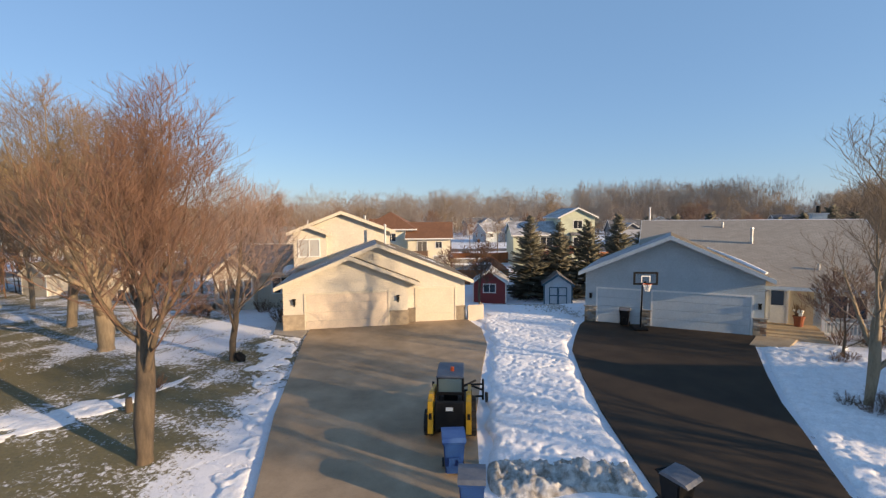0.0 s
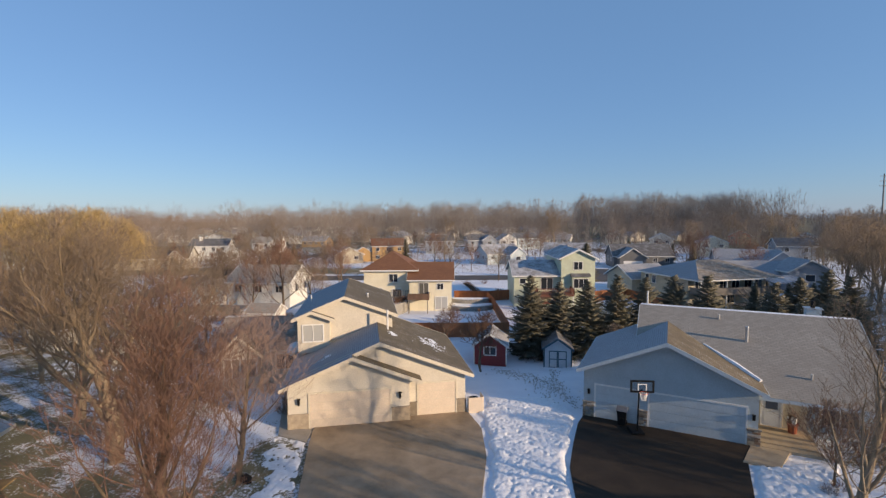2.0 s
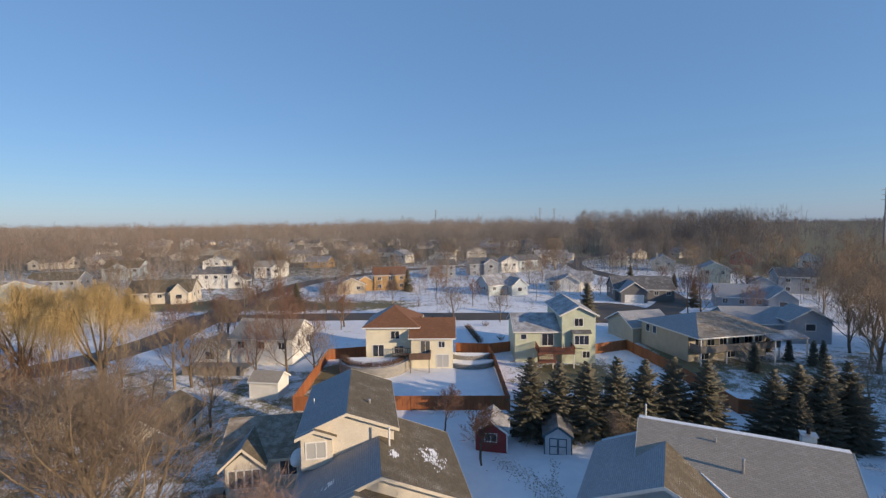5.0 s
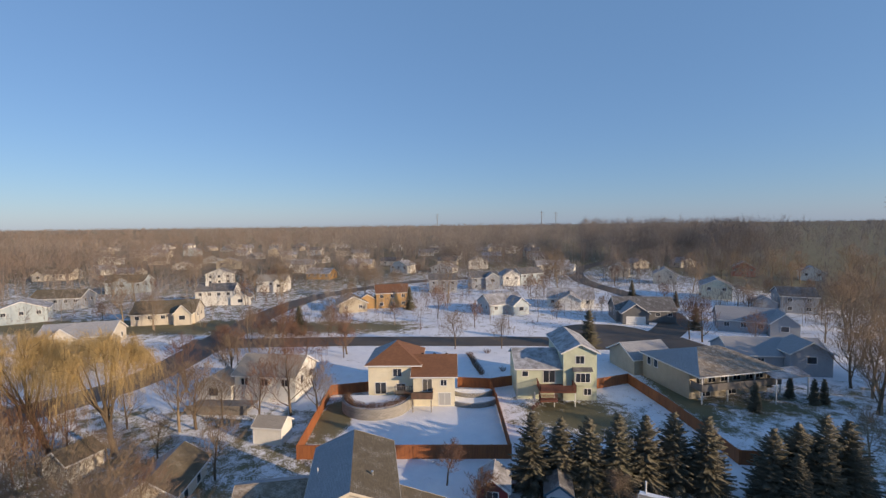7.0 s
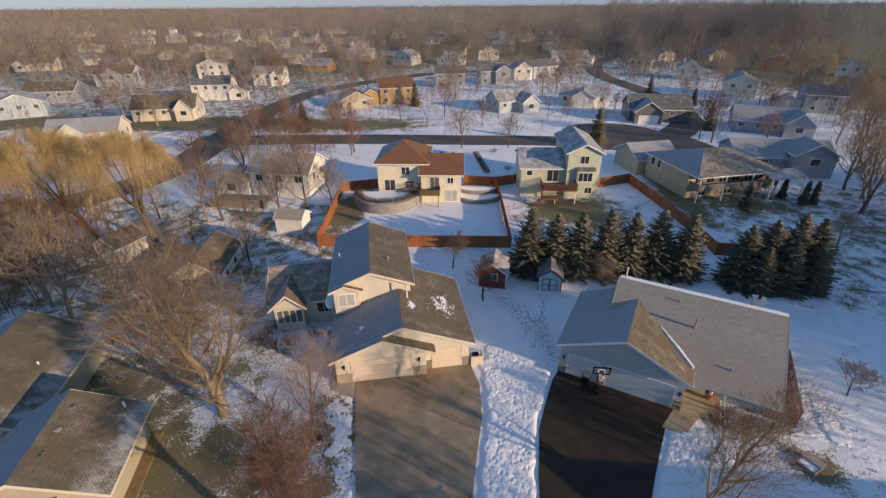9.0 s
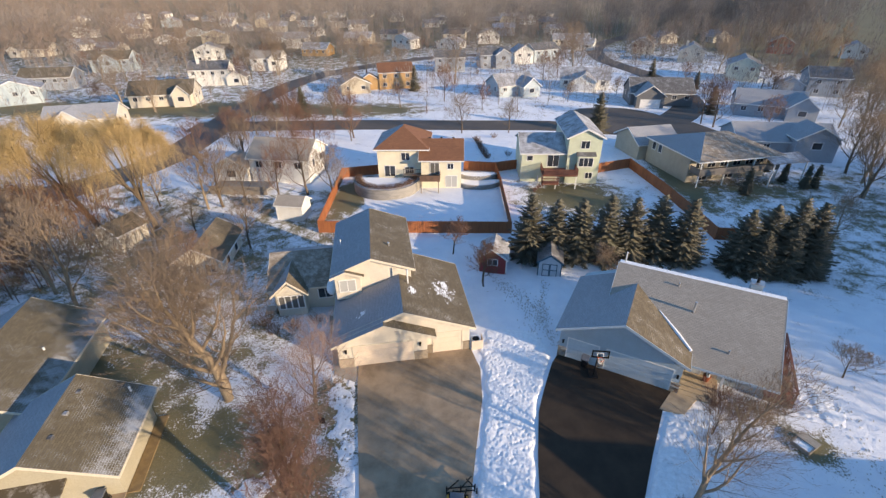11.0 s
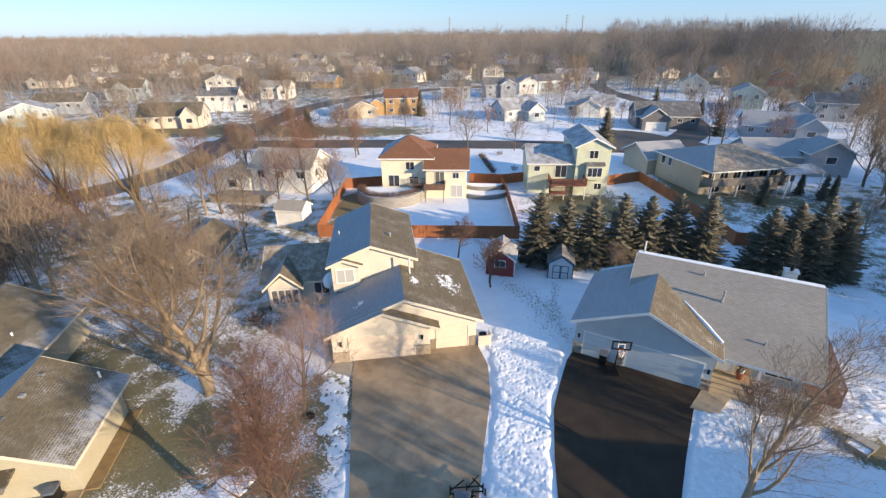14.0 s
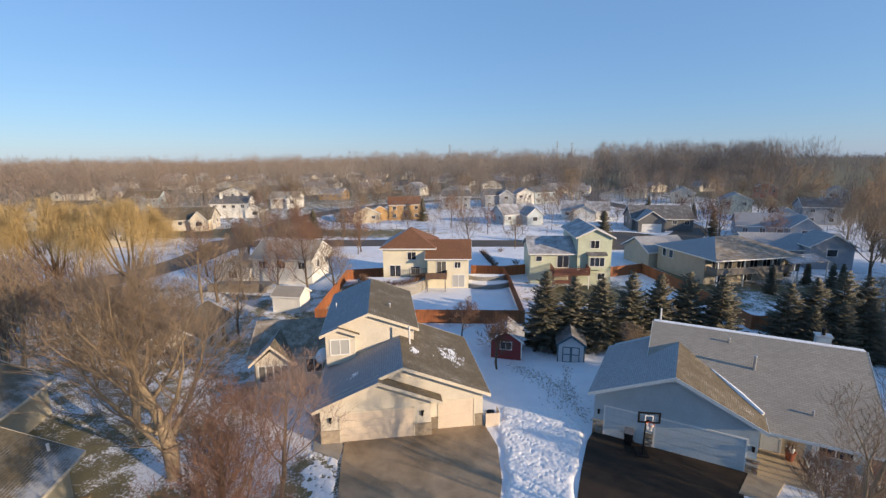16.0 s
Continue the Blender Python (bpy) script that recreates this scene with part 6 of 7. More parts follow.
# ---- woods ----
def forest(name, xs, ys, hs, mat, label, spikes, thick, seed):
    """Many bare trees in one mesh: a bole and a brush of rising limbs and twigs each."""
    r = np.random.default_rng(seed)
    n = len(xs)
    az = r.uniform(0, 2 * np.pi, (n, spikes))
    q = r.uniform(0, 1, (n, spikes)) ** 0.5                            # twigs fill an egg-shaped crown
    up = r.uniform(-1, 1, (n, spikes))
    wide = np.sqrt(np.clip(1 - up * up, 0, 1)) * (0.17 + 0.09 * r.random((n, 1))) * hs[:, None] * q
    a = np.stack([xs[:, None] + np.cos(az) * wide, ys[:, None] + np.sin(az) * wide, hs[:, None] * (0.60 + 0.33 * up)], -1)
    ln = hs[:, None] * r.uniform(0.07, 0.17, (n, spikes))
    tilt = r.uniform(0.1, 1.1, (n, spikes)) * q
    turn = az + r.uniform(-0.7, 0.7, (n, spikes))
    b = a + np.stack([np.cos(turn) * ln * np.sin(tilt), np.sin(turn) * ln * np.sin(tilt), ln * np.cos(tilt)], -1)
    w = thick * r.uniform(0.6, 1.3, (n, spikes))
    boleA = np.stack([xs, ys, 0 * xs - 1], -1)[:, None]
    boleB = np.stack([xs + r.uniform(-1, 1, n), ys, hs * 0.95], -1)[:, None]
    a, b, w = np.concatenate([boleA, a], 1), np.concatenate([boleB, b], 1), np.concatenate([(hs * 0.005 + thick * 0.6)[:, None], w], 1)
    a[..., 2] -= 1.3
    b[..., 2] -= 1.3
    a, b, w = a.reshape(-1, 3), b.reshape(-1, 3), w.reshape(-1)
    k = len(a)
    v = np.empty((k, 4, 3))
    for i, ang in enumerate((0.5, 2.6, 4.7)):
        v[:, i] = a + np.stack([np.cos(ang) * w, np.sin(ang) * w, 0 * w], -1)
    v[:, 3] = b
    base = np.arange(k)[:, None] * 4
    f = np.concatenate([base + np.array(q) for q in ((0, 1, 3), (1, 2, 3), (2, 0, 3))], 0)
    me = bpy.data.meshes.new(name)
    me.vertices.add(k * 4)
    me.vertices.foreach_set("co", v.ravel())
    me.loops.add(len(f) * 3)
    me.loops.foreach_set("vertex_index", f.ravel().astype(np.int32))
    me.polygons.add(len(f))
    me.polygons.foreach_set("loop_start", np.arange(0, len(f) * 3, 3, dtype=np.int32))
    me.update(calc_edges=True)
    me.validate()
    me.materials.append(M[mat])
    tagged(new(name, me), label, "woods", kind="stuff")


rg = np.random.default_rng(5)


def grove(name, n, x0, x1, y0, y1, h0, h1, mat, label, spikes, thick, seed, slant=0.0):
    ys = rg.uniform(y0, y1, n)
    xs = rg.uniform(x0, x1, n) + slant * (ys - y0)
    hs = rg.uniform(h0, h1, n)
    ok = np.array([y > 420 or free(x, y) for x, y in zip(xs, ys)])
    forest(name, xs[ok], ys[ok], hs[ok], mat, label, spikes, thick, seed)


grove("tall_wood", 520, 78, 205, 272, 400, 23, 32, "wood", "tall leafless wood behind the houses", 80, 0.085, 1, 0.2)
grove("middle_wood", 420, -90, 78, 292, 460, 21, 28, "wood", "leafless grey-brown wood between far houses", 72, 0.085, 2)
grove("back_wood", 520, -240, 200, 440, 700, 20, 28, "wood", "leafless wood behind the far houses", 46, 0.12, 14)
grove("left_wood", 820, -640, -100, 300, 680, 18, 27, "redwood", "leafless reddish wood on the left horizon", 54, 0.10, 3)
grove("side_wood", 420, -340, -160, 150, 340, 13, 20, "redwood", "leafless wood at the neighbourhood's edge", 66, 0.075, 4)
grove("right_wood", 620, 130, 560, 180, 620, 12, 20, "wood", "leafless wood towards the open land", 56, 0.09, 5)
# out of view, set thick to throw shade over the gardens on the right
grove("east_wood", 430, 70, 122, 0, 46, 13, 19, "greytwig", "unseen leafless wood added east of the gardens for shade", 60, 0.13, 9)
# added only to shade the blue-grey house with the tall gable
grove("east_row", 110, 80, 104, 61, 76, 11, 15, "greytwig", "leafless trees added to shade a house by the eastern gardens", 50, 0.08, 16)
grove("east_garden_trees", 70, 88, 135, 82, 160, 10, 15, "redwood", "leafless trees between the eastern houses", 80, 0.05, 15)
grove("thicket", 260, -70, -45, 31, 53, 5, 11, "shrub", "dark leafless thicket beside the garden shed", 80, 0.03, 12)
grove("street_bushes", 170, -57, -28, 86, 120, 3, 7.5, "twig", "reddish leafless bushes beside the side street", 60, 0.03, 21)
grove("garden_bushes", 700, -150, 120, 112, 260, 2.5, 6, "twig", "reddish leafless bushes between the houses", 40, 0.035, 10)
grove("street_trees", 600, -190, 130, 118, 270, 8, 14, "wood", "leafless trees between the houses", 60, 0.06, 11)
grove("garden_trees", 620, -200, 150, 200, 330, 9, 16, "redwood", "leafless reddish garden trees far off", 60, 0.07, 6)
for name, n, x0, x1, y0, y1 in (("poplar_group", 46, -112, -62, 205, 262), ("poplar_row", 30, -16, 12, 252, 285), ("poplar_stand", 8, 68, 78, 200, 224)):
    grove(name, n, x0, x1, y0, y1, 17, 25, "wood", "tall pale leafless trees between the houses", 110, 0.06, 30 + n)
grove("distant_wood", 2400, -1500, 1500, 640, 1500, 20, 27, "wood", "distant leafless woods", 14, 0.4, 7)
grove("farthest_wood", 2200, -4000, 4000, 1500, 4200, 18, 26, "wood", "woods along the horizon", 8, 1.4, 8)
grove("western_stand", 130, -300, -190, 235, 290, 18, 25, "wood", "tall leafless stand of trees west of the houses", 84, 0.07, 17)


# ---- power line ----
def pylon(x, y, h):
    e = empty("power_pole", pose(x, y, -1.3), "tall thin steel power-line pole on the horizon", "power pole", "poles of the power line")
    part("mast", tube(bmesh.new(), (0, 0, -1), (0, 0, h), 0.7, 0.4, 8), "dull_steel", e)
    for z in (0.80, 0.88, 0.96):
        part("cross_arm", tube(bmesh.new(), (-3.2, 0, h * z), (3.2, 0, h * z), 0.2, 0.2, 6), "dull_steel", e)


for x, y, h in ((322, 350, 46), (388, 404, 46), (-40, 800, 46), (130, 720, 46), (165, 780, 46)):
    pylon(x, y, h)


# ---- snow bank between the driveways ----
def heap(name, inside, x0, x1, y0, y1, step, height, mat, label, seed, rough=0.5, ragged=0.0, pits=0, fine=0.10):
    """Lumpy snow: inside(x, y) gives 0 outside, rising to 1 within."""
    xs, ys = np.arange(x0, x1, step), np.arange(y0, y1, step)
    X, Y = np.meshgrid(xs, ys)
    I = inside(X, Y)
    if ragged:
        R = np.array([[noise.fractal((x * 0.8, y * 0.8, seed + 3.0), 0.7, 2.2, 5) for x in xs] for y in ys])
        I = np.clip(I, 0, 1) * np.clip(1.1 - ragged + 1.6 * R, 0, 1)
    N = np.array([[noise.fractal((x * 2.4, y * 2.4, seed), 0.75, 2.2, 5) for x in xs] for y in ys])
    F = np.array([[noise.noise((x * 5.5, y * 5.5, seed + 9.0)) for x in xs] for y in ys])
    G = np.array([[noise.noise((x * 9.0, y * 9.0, seed + 5.0)) for x in xs] for y in ys])
    Z = ground_z(X, Y) + I * height * (0.55 + rough * N + 0.3 * rough * F + fine * G) - (1 - np.clip(I * 3, 0, 1)) * 0.25
    r = random.Random(int(seed))
    for _ in range(pits):                                            # boot marks
        px, py, pr = r.uniform(x0, x1), r.uniform(y0, y1), r.uniform(0.035, 0.075)
        Z -= r.uniform(0.05, 0.11) * np.exp(-((X - px) ** 2 + ((Y - py) * 0.8) ** 2) / pr ** 2) * np.clip(I * 2, 0, 1)
    keep = I > 0.005
    idx = -np.ones(X.shape, int)
    idx[keep] = np.arange(keep.sum())
    v = np.stack([X[keep], Y[keep], Z[keep]], -1)
    f = [(idx[j, i], idx[j, i + 1], idx[j + 1, i + 1], idx[j + 1, i]) for j in range(len(ys) - 1) for i in range(len(xs) - 1)
         if keep[j, i] and keep[j, i + 1] and keep[j + 1, i + 1] and keep[j + 1, i]]
    me = bpy.data.meshes.new(name)
    me.from_pydata(v.tolist(), [], f)
    me.materials.append(M[mat])
    me.polygons.foreach_set("use_smooth", [True] * len(me.polygons))
    return tagged(new(name, me), label, "snow", kind="stuff")


def band(x, lo, hi, soft):
    return ss(0, soft, x - lo) * ss(0, soft, hi - x)


def wobble(x, y, k):
    return 0.25 * np.sin(x * 1.7 + y * 2.3 + k) + 0.15 * np.sin(x * 4.1 - y * 3.7 + 2 * k)


def middle_left(y):
    return np.interp(y, [9, 11.5, 15, 19.6, 23.2, 26.5, 28.7, 30], [1.45, 1.45, 1.55, 2.0, 2.45, 2.4, 2.0, 2.6])


def middle_right(y):
    return np.interp(y, [9, 10.6, 11.2, 15.2, 18.5, 22.7, 24.6, 27.4, 28.6, 30], [5.2, 5.3, 5.55, 5.6, 5.9, 6.5, 7.2, 8.05, 8.6, 8.0])


heap("snow_bank", lambda x, y: band(x, middle_left(y) + 0.1 * np.sin(3 * y), middle_right(y) + 0.08 * np.sin(2.6 * y), 0.5) * ss(11.3, 11.9, y) * ss(33.0, 29.0, y), 0.5, 9.6, 11.0, 33.5, 0.075, 0.25, "snow", "trampled white snow bank between two driveways", 3.0, 0.12, 0, 1300, 0.12)
heap("plowed_snow_ridge", lambda x, y: band(x, 1.35, 5.45, 0.4) * band(y, 10.3 + 0.15 * np.sin(2 * x), 12.2, 0.7), 1.0, 5.9, 9.9, 12.6, 0.06, 0.42, "dirty_snow", "dirty plowed snow ridge with grit at driveway end", 7.0, 0.42, 0, 60, 0.32)
heap("snow_edge_left", lambda x, y: band(x, np.interp(y, [10, 14.7, 19.4, 24.6], [-5.4, -6.5, -8.6, -10.2]) + wobble(x, y, 0), np.interp(y, [10, 14.7, 19.4, 24.6], [-4.25, -5.6, -6.7, -7.85]), 0.35) * ss(9.5, 10.3, y) * ss(25.4, 24.8, y), -11.5, -3.8, 9.3, 25.6, 0.08, 0.085, "snow", "thin snow strip along the concrete driveway", 11.0, 0.30, 0.30, 500, 0.34)
heap("snow_edge_right", lambda x, y: band(x, np.interp(y, [2, 10.5, 15.8, 23.0], [8.75, 10.05, 12.25, 15.95]), np.interp(y, [2, 10.5, 15.5, 22.9], [12.5, 14.8, 18.2, 20.5]) + wobble(x, y, 2), 0.5) * ss(7.5, 9, y) * ss(23.2, 22.3, y), 8.4, 21.5, 7.0, 23.4, 0.08, 0.21, "snow", "snow bank along the asphalt driveway edge", 15.0, 0.24, 0, 1500, 0.2)
heap("lawn_snow_drift", lambda x, y: np.exp(-((y - np.interp(x, [-19, -14, -12.4, -11.6, -10.8], [10.4, 13.5, 15.2, 16.5, 18.0]) - wobble(x, y, 1) * 0.7) / np.interp(x, [-19, -12, -10.8], [2.1, 1.6, 0.9])) ** 2) * ss(-10.3, -11.2, x) * 1.6 - 0.35, -20, -9.8, 8, 19.5, 0.08, 0.12, "snow", "leftover drift of snow on the lawn", 19.0, 0.3, 0.40, 0, 0.3)
heap("walk_snow_field", lambda x, y: blob(x, y, 27.6, 24.0, 2.6, 3.0) * 1.1 - 0.3, 23.5, 32, 19, 29, 0.12, 0.2, "snow", "trampled snow field beside the house", 23.0, 0.2, 0.3, 200)


# footprints between the sheds and the driveways: dark blobs, the boot pits' shade as colour
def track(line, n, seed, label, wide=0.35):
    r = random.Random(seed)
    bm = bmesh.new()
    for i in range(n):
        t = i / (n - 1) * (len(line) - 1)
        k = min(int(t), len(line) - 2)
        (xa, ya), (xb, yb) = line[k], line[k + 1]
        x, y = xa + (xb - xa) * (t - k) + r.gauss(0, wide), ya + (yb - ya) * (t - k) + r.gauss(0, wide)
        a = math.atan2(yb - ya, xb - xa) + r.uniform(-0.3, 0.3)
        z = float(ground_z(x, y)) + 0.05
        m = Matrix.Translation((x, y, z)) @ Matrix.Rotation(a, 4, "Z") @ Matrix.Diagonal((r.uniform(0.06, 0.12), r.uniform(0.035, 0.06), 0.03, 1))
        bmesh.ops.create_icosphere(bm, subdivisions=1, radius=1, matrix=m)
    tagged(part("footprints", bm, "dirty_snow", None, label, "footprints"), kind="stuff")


track([(8.9, 29.6), (8.2, 33.0), (8.8, 37.0), (9.9, 41.8)], 170, 1, "footprints with painted shade in snow towards blue shed", 0.25)
track([(7.6, 31.5), (8.0, 35.0), (6.4, 38.0), (5.0, 42.0)], 380, 2, "footprints with painted shade in snow beside the house", 0.75)
track([(26.8, 12.0), (27.5, 17.0), (28.6, 22.0), (30.4, 26.0)], 110, 3, "footprints with painted shade in snow along garden", 0.8)


# ---- skid-steer loader ----
def loader(x, y, angle):
    e = empty("skid_steer_loader", pose(x, y, 0.09, 0, 0, angle) @ Matrix.Scale(0.88, 4), "yellow and black skid-steer loader parked on concrete driveway", "loader")
    part("chassis", boxes((-0.62, 0.62, -1.15, 1.1, 0.28, 0.85), bevel=0.05), "black", e)
    part("engine_door", boxes((-0.5, 0.5, -1.32, -1.15, 0.42, 1.42), bevel=0.04), "black", e, "black rear engine door")
    part("badge", boxes((-0.12, 0.12, -1.335, -1.32, 1.12, 1.24)), "trim", e, "white badge plate on the engine door")
    for s in (-1, 1):
        tower = part("lift_tower", prism(bmesh.new(), [(-1.38, 0.35), (-0.75, 0.35), (-0.35, 1.35), (-0.55, 1.5), (-1.25, 1.4)], s * 0.64 - 0.09, s * 0.64 + 0.09, "u"), "yellow", e, "yellow lift-arm tower")
        part("tail_lamp", boxes((s * 0.64 - 0.05, s * 0.64 + 0.05, -1.4, -1.37, 0.85, 1.05)), "black", tower)
        arm = prism(bmesh.new(), [(-1.1, 1.36), (-0.9, 1.52), (0.9, 1.18), (1.55, 0.55), (1.4, 0.42), (0.8, 1.0)], s * 0.66 - 0.06, s * 0.66 + 0.06, "u")
        part("lift_arm", arm, "yellow", e, "yellow lift arm")
        for yy in (-0.62, 0.62):
            w = part("wheel", tube(bmesh.new(), (s * 0.62, yy, 0.40), (s * 0.90, yy, 0.40), 0.40, 0.40, 24), "rubber", e)
            part("rim", tube(bmesh.new(), (s * 0.905, yy, 0.40), (s * 0.91, yy, 0.40), 0.22, 0.2, 20), "yellow", w)
            bm = bmesh.new()
            for i in range(18):
                a = i / 18 * 6.283
                m = Matrix.Translation((s * 0.76, yy + math.sin(a) * 0.41, 0.40 + math.cos(a) * 0.41)) @ Matrix.Rotation(-a, 4, "X")
                bmesh.ops.create_cube(bm, size=1, matrix=m @ Matrix.Diagonal((0.26, 0.06, 0.04, 1)))
            part("tread", bm, "rubber", w)
    cab = part("cab", boxes((-0.46, -0.40, -0.72, -0.64, 0.85, 2.0), (0.40, 0.46, -0.72, -0.64, 0.85, 2.0), (-0.46, -0.40, 0.62, 0.70, 0.85, 2.0), (0.40, 0.46, 0.62, 0.70, 0.85, 2.0),
                            (-0.46, 0.46, -0.74, -0.62, 1.42, 1.52), (-0.46, 0.46, 0.60, 0.72, 1.92, 2.02), (-0.46, -0.38, -0.7, 0.68, 1.95, 2.03), (0.38, 0.46, -0.7, 0.68, 1.95, 2.03), bevel=0.015), "black", e)
    part("cab_roof", boxes((-0.48, 0.48, -0.76, 0.74, 2.0, 2.1), bevel=0.04), "grey_lid", cab, "blue-grey cab roof panel")
    part("rear_window", boxes((-0.40, 0.40, -0.70, -0.68, 1.52, 1.98)), "cab_glass", cab)
    part("front_window", boxes((-0.40, 0.40, 0.63, 0.65, 0.95, 1.93)), "glass", cab)
    for s in (-1, 1):
        part("side_window", boxes((s * 0.43 - 0.01, s * 0.43 + 0.01, -0.64, 0.62, 0.95, 1.95)), "glass", cab)
    part("beacon", tube(bmesh.new(), (0.06, -0.2, 2.1), (0.06, -0.2, 2.24), 0.07, 0.06, 12), "orange_lamp", cab, "orange beacon lamp")
    part("seat", boxes((-0.25, 0.25, -0.4, 0.1, 0.85, 1.1), (-0.25, 0.25, -0.5, -0.38, 1.1, 1.6), bevel=0.04), "black", e)
    frm = part("attachment", boxes((-0.75, 0.75, 1.3, 1.42, 0.2, 0.8), bevel=0.02), "black", e, "black snow-pusher attachment")
    for a, b in (((-0.8, 1.75, 0.25), (1.2, 2.1, 0.25)), ((-0.8, 1.75, 0.75), (1.2, 2.1, 0.75)), ((-0.8, 1.75, 0.1), (-0.8, 1.75, 0.95)), ((0.2, 1.93, 0.1), (0.2, 1.93, 0.95)), ((1.2, 2.1, 0.1), (1.2, 2.1, 0.95)),
                 ((-0.5, 1.4, 0.45), (-0.3, 1.85, 0.45)), ((0.5, 1.4, 0.45), (0.6, 2.0, 0.45)), ((1.2, 2.1, 0.5), (0.55, 2.75, 0.5)), ((0.2, 1.93, 0.6), (0.9, 2.9, 0.6)), ((-0.8, 1.75, 0.5), (0.0, 2.6, 0.5))):
        part("tube_bar", tube(bmesh.new(), a, b, 0.045, 0.045, 8), "black", frm)
    gw = part("gauge_wheel", tube(bmesh.new(), (1.28, 2.1, 0.2), (1.40, 2.1, 0.2), 0.2, 0.2, 18), "rubber", e)
    part("rim", tube(bmesh.new(), (1.402, 2.1, 0.2), (1.41, 2.1, 0.2), 0.12, 0.12, 16), "trim", gw)
    return e


M["grey_lid"] = material("dull_grey_lid", (0.075, 0.09, 0.115), (0.12, 0.135, 0.16), 3, 0.6, bump=0.1)
# paler teal base puts the rear window's reflection into its colour
M["cab_glass"] = glass_mat("tinted_cab_glass", (0.10, 0.16, 0.17))
M["orange_lamp"] = material("orange_lamp_plastic", (0.75, 0.10, 0.02), (0.7, 0.09, 0.02), 4, 0.3, bump=0)
loader(0.52, 14.0, -2)


# ---- wheeled bins ----
def wheeled_bin(x, y, angle, mat, lid, label, lid_label, h=1.05, askew=False):
    e = empty("wheeled_bin", pose(x, y, 0.09, 0, 0, angle) @ Matrix.Scale(0.88 if askew else 0.96, 4), label, "bin")
    bm = bmesh.new()
    lo = [(-0.22, -0.24), (0.22, -0.24), (0.22, 0.24), (-0.22, 0.24)]
    hi = [(-0.29, -0.34), (0.29, -0.34), (0.29, 0.34), (-0.29, 0.34)]
    a = [bm.verts.new((*p, 0.06)) for p in lo]
    b = [bm.verts.new((*p, h - 0.08)) for p in hi]
    bm.faces.new(list(reversed(a)))
    bm.faces.new(b)
    for i in range(4):
        j = (i + 1) % 4
        bm.faces.new((a[i], a[j], b[j], b[i]))
    bmesh.ops.bevel(bm, geom=bm.edges[:], offset=0.03, segments=2, affect="EDGES")
    body = part("body", bm, mat, e)
    part("rim", boxes((-0.31, 0.31, -0.36, 0.36, h - 0.12, h - 0.05), bevel=0.015), mat, body)
    part("lid", prism(bmesh.new(), [(-0.38, h - 0.05), (0.40, h - 0.05), (0.36, h + 0.03), (0.1, h + 0.07), (-0.3, h + 0.03)], -0.32, 0.32, "u"), lid, e, lid_label).matrix_basis = pose(0.06, -0.05, 0.03, 4, -5, 12) if askew else Matrix.Identity(4)
    part("handle", boxes((-0.28, 0.28, 0.40, 0.44, h - 0.1, h - 0.06), (-0.28, -0.24, 0.33, 0.44, h - 0.1, h - 0.06), (0.24, 0.28, 0.33, 0.44, h - 0.1, h - 0.06)), mat, e)
    part("front_grip", boxes((-0.14, 0.14, -0.36, -0.31, h * 0.5, h * 0.5 + 0.04), (-0.14, -0.1, -0.33, -0.26, h * 0.3, h * 0.5), (0.1, 0.14, -0.33, -0.26, h * 0.3, h * 0.5)), mat, body)
    for s in (-1, 1):
        part("wheel", tube(bmesh.new(), (s * 0.24, 0.28, 0.12), (s * 0.30, 0.28, 0.12), 0.12, 0.12, 14), "rubber", e)
    return e


M["blue_lid"] = material("faded_blue_lid", (0.03, 0.10, 0.28), (0.05, 0.13, 0.30), 3, 0.5, bump=0.05)
wheeled_bin(0.60, 11.4, 4, "blue", "blue_lid", "blue wheeled recycling bin behind the loader", "faded blue lid")
wheeled_bin(1.02, 9.6, -3, "blue", "grey_lid", "blue wheeled bin with grey lid on driveway", "grey lid with pale sticker")
wheeled_bin(5.62, 9.9, 20, "black", "grey_lid", "black wheeled bin with askew grey lid on asphalt", "dented grey lid", h=0.98, askew=True)
wheeled_bin(-21.4, 14.05, 15, "black", "grey_lid", "black wheeled bin with pale lid by side house", "pale grey lid")
wheeled_bin(10.85, 27.05, -26, "black", "grey_lid", "black wheeled bin beside the garage door", "pale grey lid")


